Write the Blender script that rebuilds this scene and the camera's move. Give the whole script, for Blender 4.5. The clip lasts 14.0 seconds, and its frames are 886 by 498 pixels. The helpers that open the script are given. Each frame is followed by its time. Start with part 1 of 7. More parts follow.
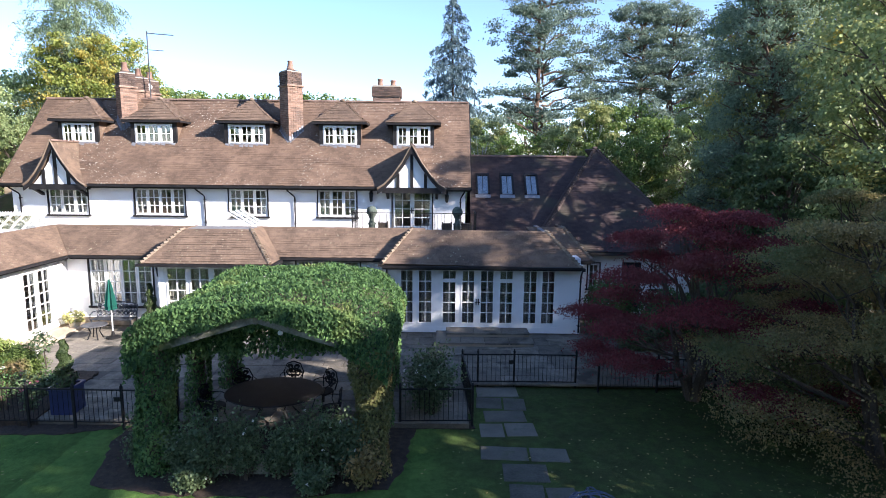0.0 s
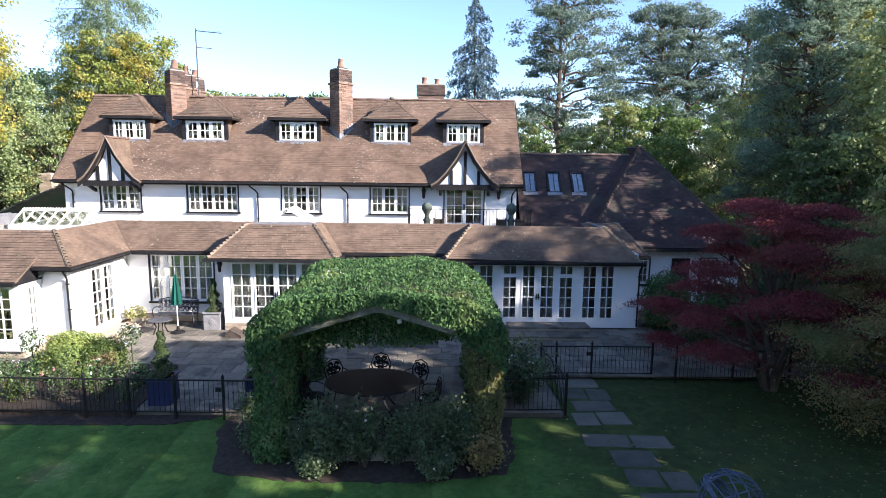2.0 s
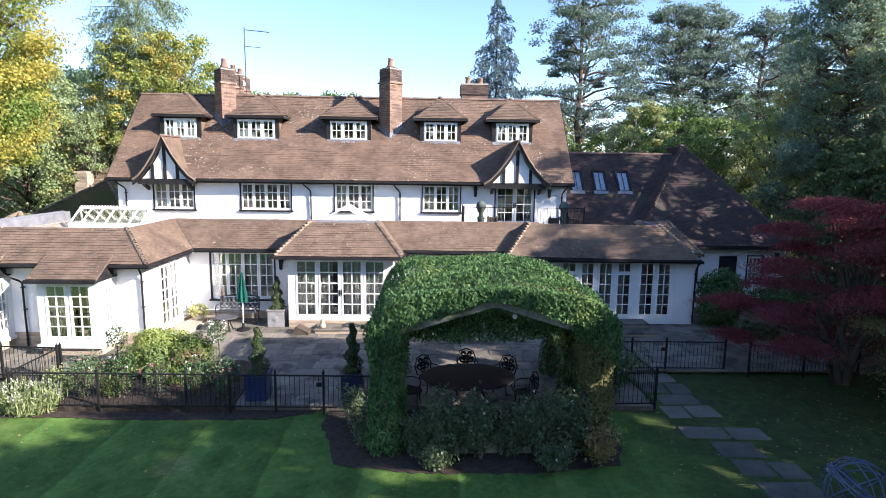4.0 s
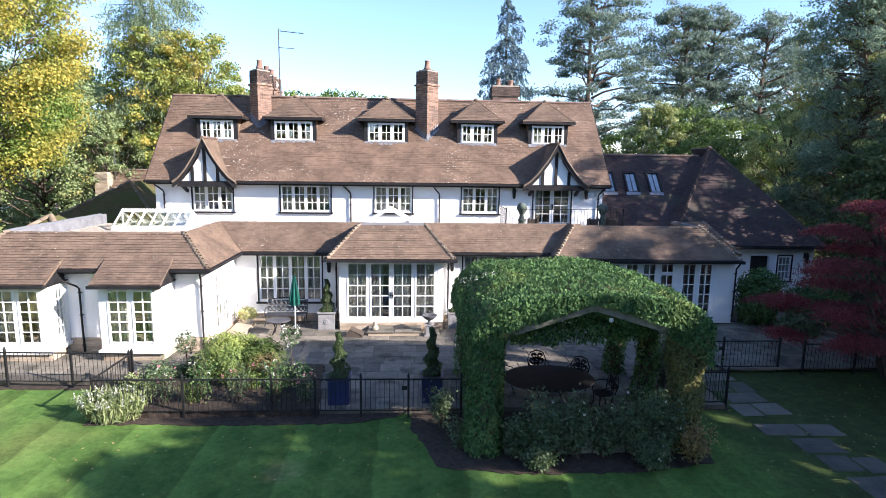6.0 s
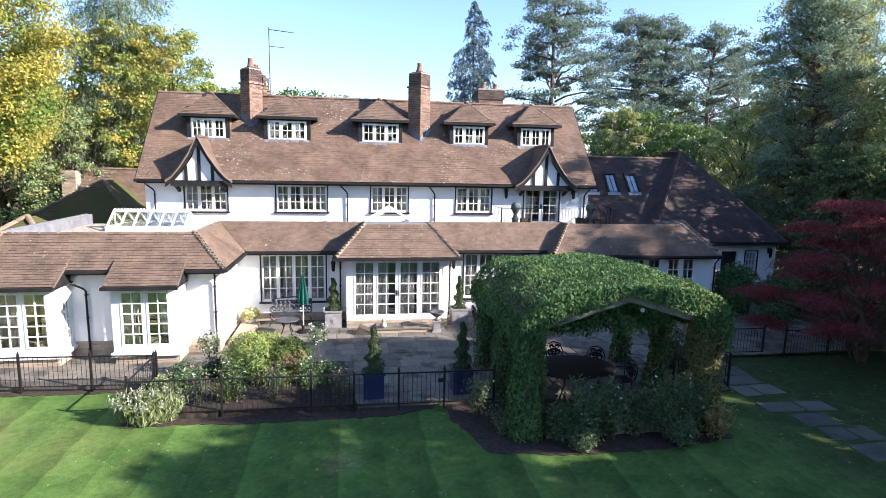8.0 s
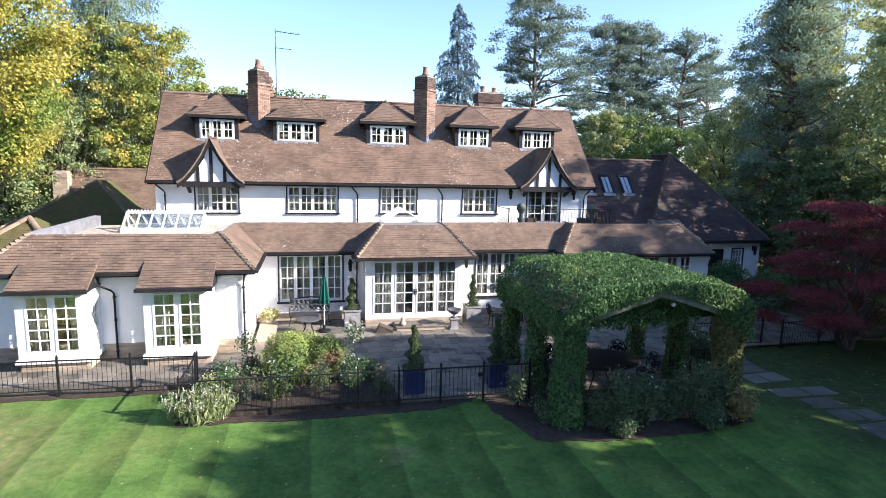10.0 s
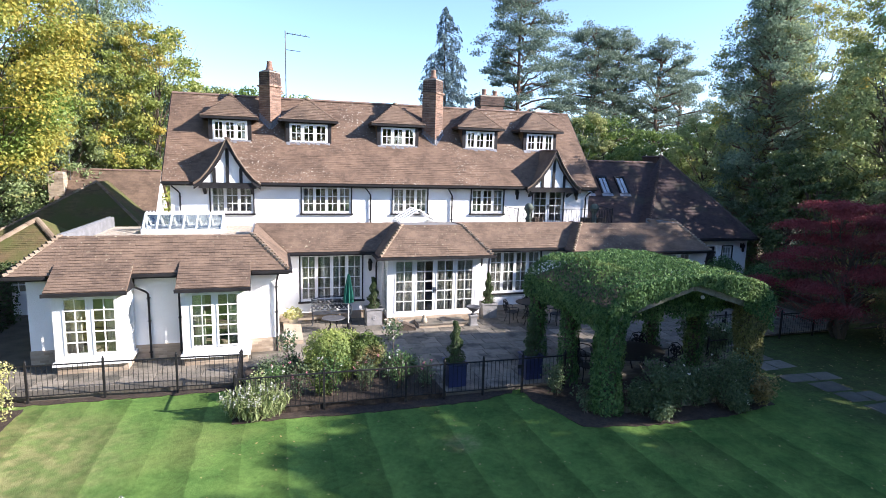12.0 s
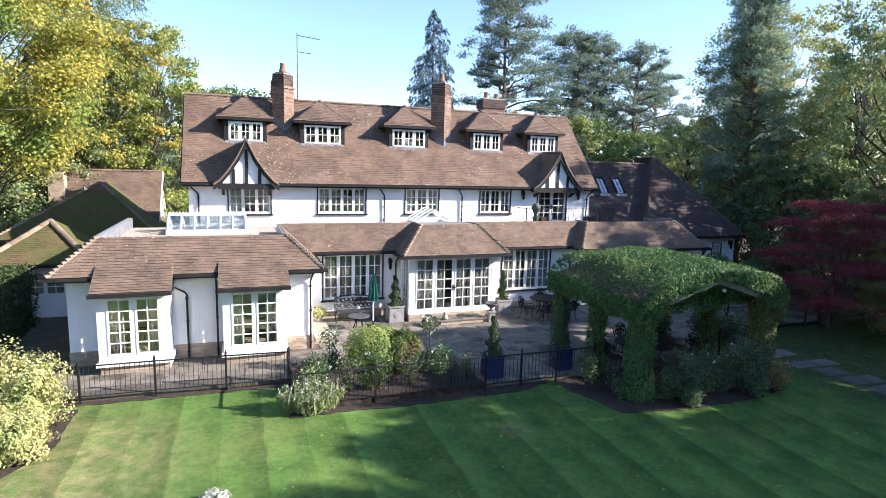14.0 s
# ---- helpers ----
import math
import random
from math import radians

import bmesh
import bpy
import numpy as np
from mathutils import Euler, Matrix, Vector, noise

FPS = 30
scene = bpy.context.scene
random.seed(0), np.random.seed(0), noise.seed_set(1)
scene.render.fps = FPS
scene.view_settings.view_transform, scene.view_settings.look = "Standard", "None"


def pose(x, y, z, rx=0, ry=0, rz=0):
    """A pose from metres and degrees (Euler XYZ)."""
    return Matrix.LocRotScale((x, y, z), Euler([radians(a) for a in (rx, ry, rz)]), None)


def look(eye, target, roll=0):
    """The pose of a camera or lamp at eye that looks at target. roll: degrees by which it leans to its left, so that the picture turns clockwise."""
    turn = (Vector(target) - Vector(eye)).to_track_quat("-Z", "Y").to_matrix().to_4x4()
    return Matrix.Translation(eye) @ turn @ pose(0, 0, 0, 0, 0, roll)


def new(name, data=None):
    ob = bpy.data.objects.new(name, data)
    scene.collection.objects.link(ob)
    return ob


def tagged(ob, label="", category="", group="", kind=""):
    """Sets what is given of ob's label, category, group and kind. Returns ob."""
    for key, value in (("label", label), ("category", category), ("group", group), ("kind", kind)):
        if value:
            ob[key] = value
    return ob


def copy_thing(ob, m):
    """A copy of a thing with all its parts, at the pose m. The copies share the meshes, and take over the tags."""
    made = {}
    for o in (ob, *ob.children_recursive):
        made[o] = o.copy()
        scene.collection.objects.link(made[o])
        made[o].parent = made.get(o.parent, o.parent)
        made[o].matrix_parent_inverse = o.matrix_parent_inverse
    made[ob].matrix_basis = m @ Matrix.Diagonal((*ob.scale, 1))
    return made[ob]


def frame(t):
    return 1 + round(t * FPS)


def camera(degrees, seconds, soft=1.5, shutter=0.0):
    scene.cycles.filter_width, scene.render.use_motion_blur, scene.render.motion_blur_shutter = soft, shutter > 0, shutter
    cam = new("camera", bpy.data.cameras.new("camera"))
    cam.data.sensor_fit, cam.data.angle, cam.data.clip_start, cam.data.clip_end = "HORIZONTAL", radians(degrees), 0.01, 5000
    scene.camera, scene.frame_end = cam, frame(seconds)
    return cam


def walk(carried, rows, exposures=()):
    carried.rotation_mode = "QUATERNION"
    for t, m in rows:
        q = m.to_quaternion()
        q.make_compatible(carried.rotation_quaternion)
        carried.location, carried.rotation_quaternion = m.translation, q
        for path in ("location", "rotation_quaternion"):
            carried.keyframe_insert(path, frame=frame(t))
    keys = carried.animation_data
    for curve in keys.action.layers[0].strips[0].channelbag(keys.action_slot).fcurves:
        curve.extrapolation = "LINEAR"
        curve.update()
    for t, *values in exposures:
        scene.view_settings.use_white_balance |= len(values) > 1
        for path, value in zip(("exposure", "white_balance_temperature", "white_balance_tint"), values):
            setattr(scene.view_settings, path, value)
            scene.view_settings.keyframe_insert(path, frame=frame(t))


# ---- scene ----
cam = camera(76.6, 14.0, soft=0.65)
PATH = [
    (0, (1.04, 0.112, 6.159), (1.042, 2.089, 5.858), 0.6),
    (0.5, (0.463, 0.065, 6.095), (0.47, 2.043, 5.798), 0.6),
    (1, (-0.157, -0.005, 6.058), (-0.142, 1.973, 5.762), 0.7),
    (1.5, (-0.767, -0.065, 5.989), (-0.745, 1.913, 5.696), 0.6),
    (2, (-1.376, -0.137, 5.94), (-1.347, 1.841, 5.646), 0.7),
    (2.5, (-1.969, -0.207, 5.895), (-1.934, 1.771, 5.601), 0.7),
    (3, (-2.602, -0.258, 5.872), (-2.557, 1.72, 5.579), 0.8),
    (3.5, (-3.213, -0.312, 5.863), (-3.163, 1.666, 5.57), 0.8),
    (4, (-3.82, -0.346, 5.902), (-3.763, 1.631, 5.605), 0.8),
    (6.3, (-6.556, -0.464, 6.096), (-6.405, 1.506, 5.789), 0.9),
    (6.5, (-6.785, -0.498, 6.103), (-6.609, 1.471, 5.797), 1.0),
    (7, (-7.323, -0.575, 6.134), (-7.088, 1.387, 5.826), 1.0),
    (7.5, (-7.878, -0.682, 6.101), (-7.597, 1.274, 5.797), 1.1),
    (8, (-8.44, -0.757, 6.065), (-8.118, 1.193, 5.762), 1.2),
    (10.5, (-10.95, -1.017, 6.143), (-10.47, 0.901, 5.841), 1.4),
    (11, (-11.497, -1.042, 6.128), (-10.986, 0.868, 5.828), 1.4),
    (11.5, (-12.001, -1.04, 6.115), (-11.46, 0.862, 5.817), 1.5),
    (12, (-12.511, -1.034, 6.105), (-11.94, 0.86, 5.808), 1.5),
    (12.5, (-13.022, -1.033, 6.106), (-12.423, 0.852, 5.811), 1.5),
    (13, (-13.543, -1.027, 6.124), (-12.915, 0.849, 5.828), 1.5),
    (13.5, (-14.075, -1.017, 6.132), (-13.418, 0.849, 5.836), 1.5),
    (14, (-14.631, -1.053, 6.134), (-13.946, 0.803, 5.838), 1.6),
]
walk(cam, [(t, look(eye, target, roll)) for t, eye, target, roll in PATH])

# ---- light ----
SUN_DIR = Vector((1.70, -0.79, 0.97)).normalized()
world = bpy.data.worlds.new("sky_world")
scene.world = world
world.use_nodes = True
wn = world.node_tree.nodes
sky = wn.new("ShaderNodeTexSky")
sky.sky_type = "NISHITA"
sky.sun_disc = False
sky.sun_elevation = math.asin(SUN_DIR.z)
sky.sun_rotation = math.atan2(SUN_DIR.x, SUN_DIR.y)
sky.dust_density = 0.3
sky.ozone_density = 3.6
wn["Background"].inputs["Strength"].default_value = 0.118
world.node_tree.links.new(sky.outputs[0], wn["Background"].inputs["Color"])
sun = new("sun", bpy.data.lights.new("sun", "SUN"))
sun.data.energy = 5.0
sun.data.angle = radians(0.6)
sun.data.color = (1.0, 0.915, 0.78)
sun.matrix_world = look(SUN_DIR * 60, (0, 0, 0))
scene.view_settings.exposure = 1.55
scene.view_settings.use_white_balance = True
scene.view_settings.white_balance_temperature = 6100
scene.view_settings.white_balance_tint = 19


# ---- materials ----
def material(name, a, b, rough=0.7, scale=2.0, fine=40.0, bump=0.3, depth=0.01, vary="", amount=0.5, metal=0.0,
             spec=0.4, third=None, third_scale=0.6, third_from=0.55, third_to=0.7, through_light=0.0, lo=0.15, hi=0.85, patch=0.0, placed=False):
    """Procedural surface: two colours mixed by noise at two scales, a third in blotches, fine relief."""
    m = bpy.data.materials.new(name)
    m.use_nodes = True
    nt = m.node_tree
    nd, ln = nt.nodes, nt.links.new
    bsdf = nd["Principled BSDF"]
    # loose pieces take the pattern from where they lie, so that no two are alike
    where = nd.new("ShaderNodeNewGeometry").outputs["Position"] if placed else nd.new("ShaderNodeTexCoord").outputs["Object"]
    n1 = nd.new("ShaderNodeTexNoise")
    n1.inputs["Scale"].default_value, n1.inputs["Detail"].default_value = scale, 5
    n2 = nd.new("ShaderNodeTexNoise")
    n2.inputs["Scale"].default_value, n2.inputs["Detail"].default_value = fine, 3
    for n in (n1, n2):
        ln(where, n.inputs["Vector"])
    mix = nd.new("ShaderNodeMath")
    mix.operation = "MULTIPLY_ADD"
    ln(n1.outputs[0], mix.inputs[0])
    mix.inputs[1].default_value = 1.2
    add = nd.new("ShaderNodeMath")
    add.operation = "MULTIPLY_ADD"
    ln(n2.outputs[0], add.inputs[0])
    add.inputs[1].default_value, add.inputs[2].default_value = 0.8, -0.5
    ln(add.outputs[0], mix.inputs[2])
    value = mix.outputs[0]
    if vary:
        src = nd.new("ShaderNodeNewGeometry") if vary == "island" else nd.new("ShaderNodeObjectInfo")
        rnd = src.outputs["Random Per Island"] if vary == "island" else src.outputs["Random"]
        blend = nd.new("ShaderNodeMix")
        blend.inputs[0].default_value = amount
        ln(value, blend.inputs[2])
        ln(rnd, blend.inputs[3])
        value = blend.outputs[0]
    ramp = nd.new("ShaderNodeValToRGB")
    ramp.color_ramp.elements[0].position, ramp.color_ramp.elements[0].color = lo, (*a, 1)
    ramp.color_ramp.elements[1].position, ramp.color_ramp.elements[1].color = hi, (*b, 1)
    ln(value, ramp.inputs[0])
    colour = ramp.outputs[0]
    if third:
        n3 = nd.new("ShaderNodeTexNoise")
        n3.inputs["Scale"].default_value, n3.inputs["Detail"].default_value = third_scale, 6
        ln(where, n3.inputs["Vector"])
        rg = nd.new("ShaderNodeMapRange")
        rg.inputs[1].default_value, rg.inputs[2].default_value = third_from, third_to
        ln(n3.outputs[0], rg.inputs[0])
        mask = rg.outputs[0]
        if patch:
            n4, r4, mu = nd.new("ShaderNodeTexNoise"), nd.new("ShaderNodeMapRange"), nd.new("ShaderNodeMath")
            n4.inputs["Scale"].default_value = patch
            ln(where, n4.inputs["Vector"])
            r4.inputs[1].default_value, r4.inputs[2].default_value = 0.44, 0.6
            ln(n4.outputs[0], r4.inputs[0])
            mu.operation = "MULTIPLY"
            ln(mask, mu.inputs[0])
            ln(r4.outputs[0], mu.inputs[1])
            mask = mu.outputs[0]
        mx = nd.new("ShaderNodeMix")
        mx.data_type = "RGBA"
        ln(mask, mx.inputs[0])
        ln(colour, mx.inputs[6])
        mx.inputs[7].default_value = (*third, 1)
        colour = mx.outputs[2]
    ln(colour, bsdf.inputs["Base Color"])
    bsdf.inputs["Roughness"].default_value = rough
    bsdf.inputs["Metallic"].default_value = metal
    bsdf.inputs["Specular IOR Level"].default_value = spec
    if bump:
        bp = nd.new("ShaderNodeBump")
        bp.inputs["Strength"].default_value, bp.inputs["Distance"].default_value = bump, depth
        ln(n2.outputs[0], bp.inputs["Height"])
        ln(bp.outputs[0], bsdf.inputs["Normal"])
    if through_light:
        tr = nd.new("ShaderNodeBsdfTranslucent")
        ln(colour, tr.inputs[0])
        ms = nd.new("ShaderNodeMixShader")
        ms.inputs[0].default_value = through_light
        ln(bsdf.outputs[0], ms.inputs[1])
        ln(tr.outputs[0], ms.inputs[2])
        ln(ms.outputs[0], nd["Material Output"].inputs[0])
    return m


def glass_material(name, tint):
    m = bpy.data.materials.new(name)
    m.use_nodes = True
    nd, ln = m.node_tree.nodes, m.node_tree.links.new
    clear, gloss, lw, pw, sc, ms = (nd.new("ShaderNode" + k) for k in ("BsdfTransparent", "BsdfGlossy", "LayerWeight", "Math", "Math", "MixShader"))
    clear.inputs[0].default_value = (*tint, 1)
    gloss.inputs["Roughness"].default_value = 0.02
    lw.inputs[0].default_value = 0.5
    pw.operation, sc.operation = "POWER", "MULTIPLY_ADD"
    pw.inputs[1].default_value = 4.0
    sc.inputs[1].default_value, sc.inputs[2].default_value = 0.8, 0.18
    ln(lw.outputs["Facing"], pw.inputs[0])
    ln(pw.outputs[0], sc.inputs[0])
    ln(sc.outputs[0], ms.inputs[0])
    ln(clear.outputs[0], ms.inputs[1])
    ln(gloss.outputs[0], ms.inputs[2])
    ln(ms.outputs[0], nd["Material Output"].inputs[0])
    return m


def foliage(name, a, b, third=None, third_from=0.5, third_to=0.65, third_scale=0.35, scale=0.6, amount=0.55, through_light=0.3, rough=0.45, spec=0.22):
    a, b, third = (c and tuple(0.88 * k + 0.12 * sum(c) / 3 for k in c) for c in (a, b, third))
    return material(name, a, b, rough=rough, scale=scale, fine=9, bump=0, vary="island", amount=amount, spec=spec,
                    third=third, third_scale=third_scale, third_from=third_from, third_to=third_to, through_light=through_light)


M_RENDER = material("white_roughcast", (0.77, 0.76, 0.745), (0.87, 0.865, 0.85), 0.85, 0.9, 38, 0.7, 0.018, third=(0.68, 0.67, 0.64), third_scale=0.5, third_from=0.6, third_to=0.85)
M_WHITE = material("white_paint", (0.74, 0.74, 0.72), (0.84, 0.84, 0.82), 0.45, 3, 60, 0.1, 0.003)
M_BLACK = material("black_stained_timber", (0.008, 0.008, 0.009), (0.028, 0.026, 0.027), 0.6, 3, 60, 0.4, 0.006, spec=0.25)
M_TILE = material("clay_roof_tiles", (0.08, 0.056, 0.041), (0.214, 0.147, 0.102), 0.85, 1.3, 26, 0.5, 0.01, vary="island", amount=0.2, third=(0.33, 0.29, 0.2), third_scale=11, third_from=0.64, third_to=0.7, lo=0.2, hi=0.8, patch=0.5)
M_TILE_PIECE = material("single_clay_tile", (0.08, 0.056, 0.041), (0.214, 0.147, 0.102), 0.85, 1.3, 26, 0.5, 0.01, placed=True, vary="object", amount=0.2, third=(0.33, 0.29, 0.2), third_scale=11, third_from=0.64, third_to=0.7, lo=0.2, hi=0.8, patch=0.5)
M_TILE_LICHEN = material("lichened_roof_tiles", (0.084, 0.056, 0.04), (0.222, 0.147, 0.101), 0.85, 1.1, 24, 0.5, 0.01, vary="island", amount=0.2, third=(0.46, 0.42, 0.35), third_scale=12, third_from=0.61, third_to=0.67, lo=0.2, hi=0.8, patch=0.42)
# annexe tiles: the shade on that roof is put into these two darker colours
M_TILE_SHADED = material("shade_darkened_roof_tiles", (0.042, 0.03, 0.028), (0.118, 0.083, 0.07), 0.85, 0.9, 30, 0.4, 0.008, vary="island", amount=0.3, third=(0.09, 0.085, 0.06), third_scale=0.8, third_from=0.5, third_to=0.7, lo=0.25, hi=0.78)
M_TILE_DEEP_SHADE = material("mossy_shade_darkened_tiles", (0.03, 0.02, 0.022), (0.085, 0.056, 0.05), 0.85, 0.9, 30, 0.4, 0.008, vary="island", amount=0.35, third=(0.07, 0.065, 0.045), third_scale=0.8, third_from=0.52, third_to=0.7)
M_TILE_MOSS = material("mossy_roof_tiles", (0.07, 0.054, 0.028), (0.17, 0.118, 0.06), 0.95, 1.4, 30, 0.6, 0.02, vary="island", amount=0.4, third=(0.09, 0.095, 0.03), third_scale=0.9, third_from=0.35, third_to=0.55)
M_HIP = material("mortar_bedded_ridge_tiles", (0.13, 0.095, 0.068), (0.3, 0.24, 0.175), 0.9, 3, 40, 0.4, 0.01, vary="object", amount=0.5)
M_RIDGE = material("dark_ridge_tiles", (0.12, 0.078, 0.06), (0.24, 0.165, 0.13), 0.85, 2, 40, 0.4, 0.01, vary="object", amount=0.5)
M_BRICK = material("weathered_chimney_brick", (0.12, 0.075, 0.055), (0.31, 0.2, 0.145), 0.85, 2, 40, 0.4, 0.01, vary="island", amount=0.55, third=(0.07, 0.058, 0.05), third_scale=0.9, third_from=0.48, third_to=0.72)
M_SOOTBRICK = material("soot_blackened_brick", (0.045, 0.032, 0.027), (0.15, 0.1, 0.078), 0.9, 2, 40, 0.4, 0.01, vary="island", amount=0.5)
M_MORTAR = material("lime_mortar", (0.3, 0.27, 0.22), (0.42, 0.38, 0.31), 0.95, 3, 60, 0.4, 0.01)
M_STONE = material("plinth_stone_brick", (0.27, 0.21, 0.15), (0.46, 0.38, 0.29), 0.9, 2, 40, 0.4, 0.01, vary="island", amount=0.6)
M_POT = material("sooty_terracotta_pot", (0.16, 0.095, 0.07), (0.3, 0.19, 0.14), 0.9, 4, 40, 0.3, 0.01)
M_SOOT = material("sooty_mortar", (0.05, 0.04, 0.035), (0.14, 0.115, 0.1), 0.95, 5, 60, 0.5, 0.01)
M_LEAD = material("lead_sheet", (0.15, 0.155, 0.17), (0.29, 0.3, 0.32), 0.55, 3, 30, 0.2, 0.004, metal=0.3)
M_GLASS = glass_material("window_glass", (0.86, 0.89, 0.88))
M_ROOM = material("cream_plaster", (0.42, 0.38, 0.31), (0.52, 0.47, 0.4), 0.9, 2, 30, 0.1, 0.003)
M_FLOOR = material("dark_carpet", (0.09, 0.07, 0.055), (0.16, 0.12, 0.09), 0.95, 2, 60, 0.2, 0.005)
M_CURTAIN = material("cream_curtain_cloth", (0.66, 0.63, 0.57), (0.8, 0.78, 0.72), 0.9, 3, 50, 0.2, 0.004, through_light=0.3)
M_GRAVEL = material("pale_roof_gravel", (0.22, 0.18, 0.13), (0.6, 0.53, 0.44), 0.95, 9, 45, 1.0, 0.03)
M_FELT = material("grey_roof_felt", (0.13, 0.13, 0.135), (0.22, 0.22, 0.22), 0.9, 2, 50, 0.3, 0.006)
M_IRON = material("black_painted_iron", (0.006, 0.006, 0.007), (0.02, 0.02, 0.02), 0.6, 4, 60, 0.2, 0.003, spec=0.25)
M_SLAB = material("riven_sandstone_slab", (0.085, 0.077, 0.064), (0.31, 0.272, 0.215), 0.8, 1.6, 22, 0.5, 0.02, vary="object", amount=0.28, placed=True, third=(0.07, 0.066, 0.054), third_scale=1.6, third_from=0.48, third_to=0.64, lo=0.22, hi=0.85)
M_PATH = material("mossy_path_slab", (0.05, 0.05, 0.038), (0.18, 0.165, 0.13), 0.85, 2.2, 26, 0.5, 0.015, placed=True, vary="object", amount=0.4, third=(0.075, 0.085, 0.05), third_scale=3.5, third_from=0.56, third_to=0.72)
M_JOINT = material("dark_joint_bed", (0.06, 0.054, 0.043), (0.15, 0.13, 0.1), 0.95, 2, 40, 0.4, 0.01)
M_SOIL = material("bark_mulch_soil", (0.017, 0.013, 0.01), (0.068, 0.048, 0.034), 0.95, 9, 90, 0.6, 0.03, third=(0.1, 0.072, 0.042), third_scale=14, third_from=0.64, third_to=0.72)
M_BARK = material("tree_bark", (0.042, 0.032, 0.024), (0.125, 0.096, 0.072), 0.95, 2, 25, 0.8, 0.03)
M_PALEBARK = material("pale_birch_bark", (0.3, 0.28, 0.25), (0.62, 0.6, 0.56), 0.85, 2, 18, 0.5, 0.01, third=(0.08, 0.07, 0.06), third_scale=3, third_from=0.6, third_to=0.68)
M_PINEBARK = material("brown_pine_bark", (0.075, 0.05, 0.038), (0.19, 0.13, 0.095), 0.95, 2, 20, 0.8, 0.03)
M_TIMBER = material("weathered_grey_timber", (0.12, 0.105, 0.08), (0.27, 0.24, 0.19), 0.85, 3, 40, 0.5, 0.008)
M_OLDLEAD = material("dark_lead_urn", (0.035, 0.037, 0.042), (0.11, 0.112, 0.12), 0.6, 4, 40, 0.3, 0.005)
M_OLDTIMBER = material("mossy_grey_rafter", (0.11, 0.108, 0.09), (0.3, 0.285, 0.24), 0.9, 3, 30, 0.5, 0.008, third=(0.05, 0.07, 0.03), third_scale=2.5, third_from=0.5, third_to=0.62)
M_BLUE = material("blue_glazed_pot", (0.016, 0.02, 0.06), (0.032, 0.042, 0.12), 0.3, 3, 40, 0.1, 0.003)
M_PLANTER = material("grey_lead_planter", (0.17, 0.17, 0.175), (0.33, 0.32, 0.31), 0.65, 4, 40, 0.3, 0.005)
M_GREENCLOTH = material("green_parasol_cloth", (0.0, 0.05, 0.036), (0.004, 0.105, 0.075), 0.85, 4, 60, 0.2, 0.004)
M_GREYIRON = material("grey_cast_iron", (0.022, 0.026, 0.031), (0.085, 0.092, 0.105), 0.5, 5, 40, 0.2, 0.004, metal=0.2)
M_STATUE = material("weathered_stone", (0.26, 0.22, 0.16), (0.44, 0.39, 0.3), 0.9, 5, 40, 0.5, 0.01)
M_BUST = material("mossy_dark_stone", (0.07, 0.075, 0.055), (0.26, 0.25, 0.19), 0.95, 5, 40, 0.5, 0.01)
M_YELLOW = material("yellow_pot", (0.6, 0.55, 0.4), (0.75, 0.7, 0.55), 0.6, 4, 40, 0.1, 0.003)
M_BLUESTEEL = material("dull_blue_painted_steel", (0.03, 0.042, 0.075), (0.1, 0.125, 0.19), 0.55, 5, 40, 0.1, 0.003)
M_VERDIGRIS = material("green_stained_dark_stone", (0.03, 0.04, 0.032), (0.12, 0.15, 0.12), 0.85, 5, 40, 0.5, 0.01)
M_STEEL = material("galvanised_steel", (0.22, 0.23, 0.25), (0.42, 0.43, 0.45), 0.4, 5, 40, 0.1, 0.003, metal=0.8)

L_IVY = foliage("creeper_leaf", (0.026, 0.07, 0.028), (0.14, 0.265, 0.075), (0.25, 0.29, 0.07), 0.56, 0.76, 0.9, amount=0.65, rough=0.6, spec=0.1)
L_ROSE = foliage("rose_leaf", (0.042, 0.082, 0.038), (0.18, 0.245, 0.112))
L_GREEN = foliage("oak_leaf", (0.065, 0.13, 0.028), (0.22, 0.31, 0.07), (0.36, 0.31, 0.06), 0.55, 0.75, through_light=0.45)
L_YELLOW = foliage("autumn_beech_leaf", (0.2, 0.25, 0.035), (0.68, 0.52, 0.07), (0.17, 0.28, 0.05), 0.44, 0.6, through_light=0.45)
L_DARK = foliage("dark_yew_leaf", (0.05, 0.09, 0.035), (0.17, 0.24, 0.085), through_light=0.45)
L_PINE = foliage("pine_needle", (0.075, 0.125, 0.1), (0.25, 0.33, 0.235), through_light=0.45)
L_SPRUCE = foliage("blue_spruce_needle", (0.08, 0.14, 0.155), (0.22, 0.31, 0.32), through_light=0.4)
L_LARCH = foliage("larch_needle", (0.16, 0.21, 0.07), (0.46, 0.48, 0.17), (0.48, 0.38, 0.07), 0.58, 0.7, through_light=0.45)
L_RED = foliage("red_maple_leaf", (0.12, 0.024, 0.03), (0.4, 0.07, 0.08), (0.19, 0.055, 0.05), 0.45, 0.7, 0.5, through_light=0.45)
L_BROWN = foliage("bronze_maple_leaf", (0.17, 0.15, 0.058), (0.52, 0.35, 0.12), (0.18, 0.22, 0.078), 0.45, 0.65, 0.5, through_light=0.45)
L_LIME = foliage("golden_shrub_leaf", (0.28, 0.3, 0.07), (0.74, 0.68, 0.28), (0.28, 0.34, 0.1), 0.45, 0.65, 0.8)
L_SHRUB = foliage("clipped_green_leaf", (0.16, 0.23, 0.035), (0.46, 0.52, 0.12), (0.18, 0.26, 0.06), 0.48, 0.62, 0.9)
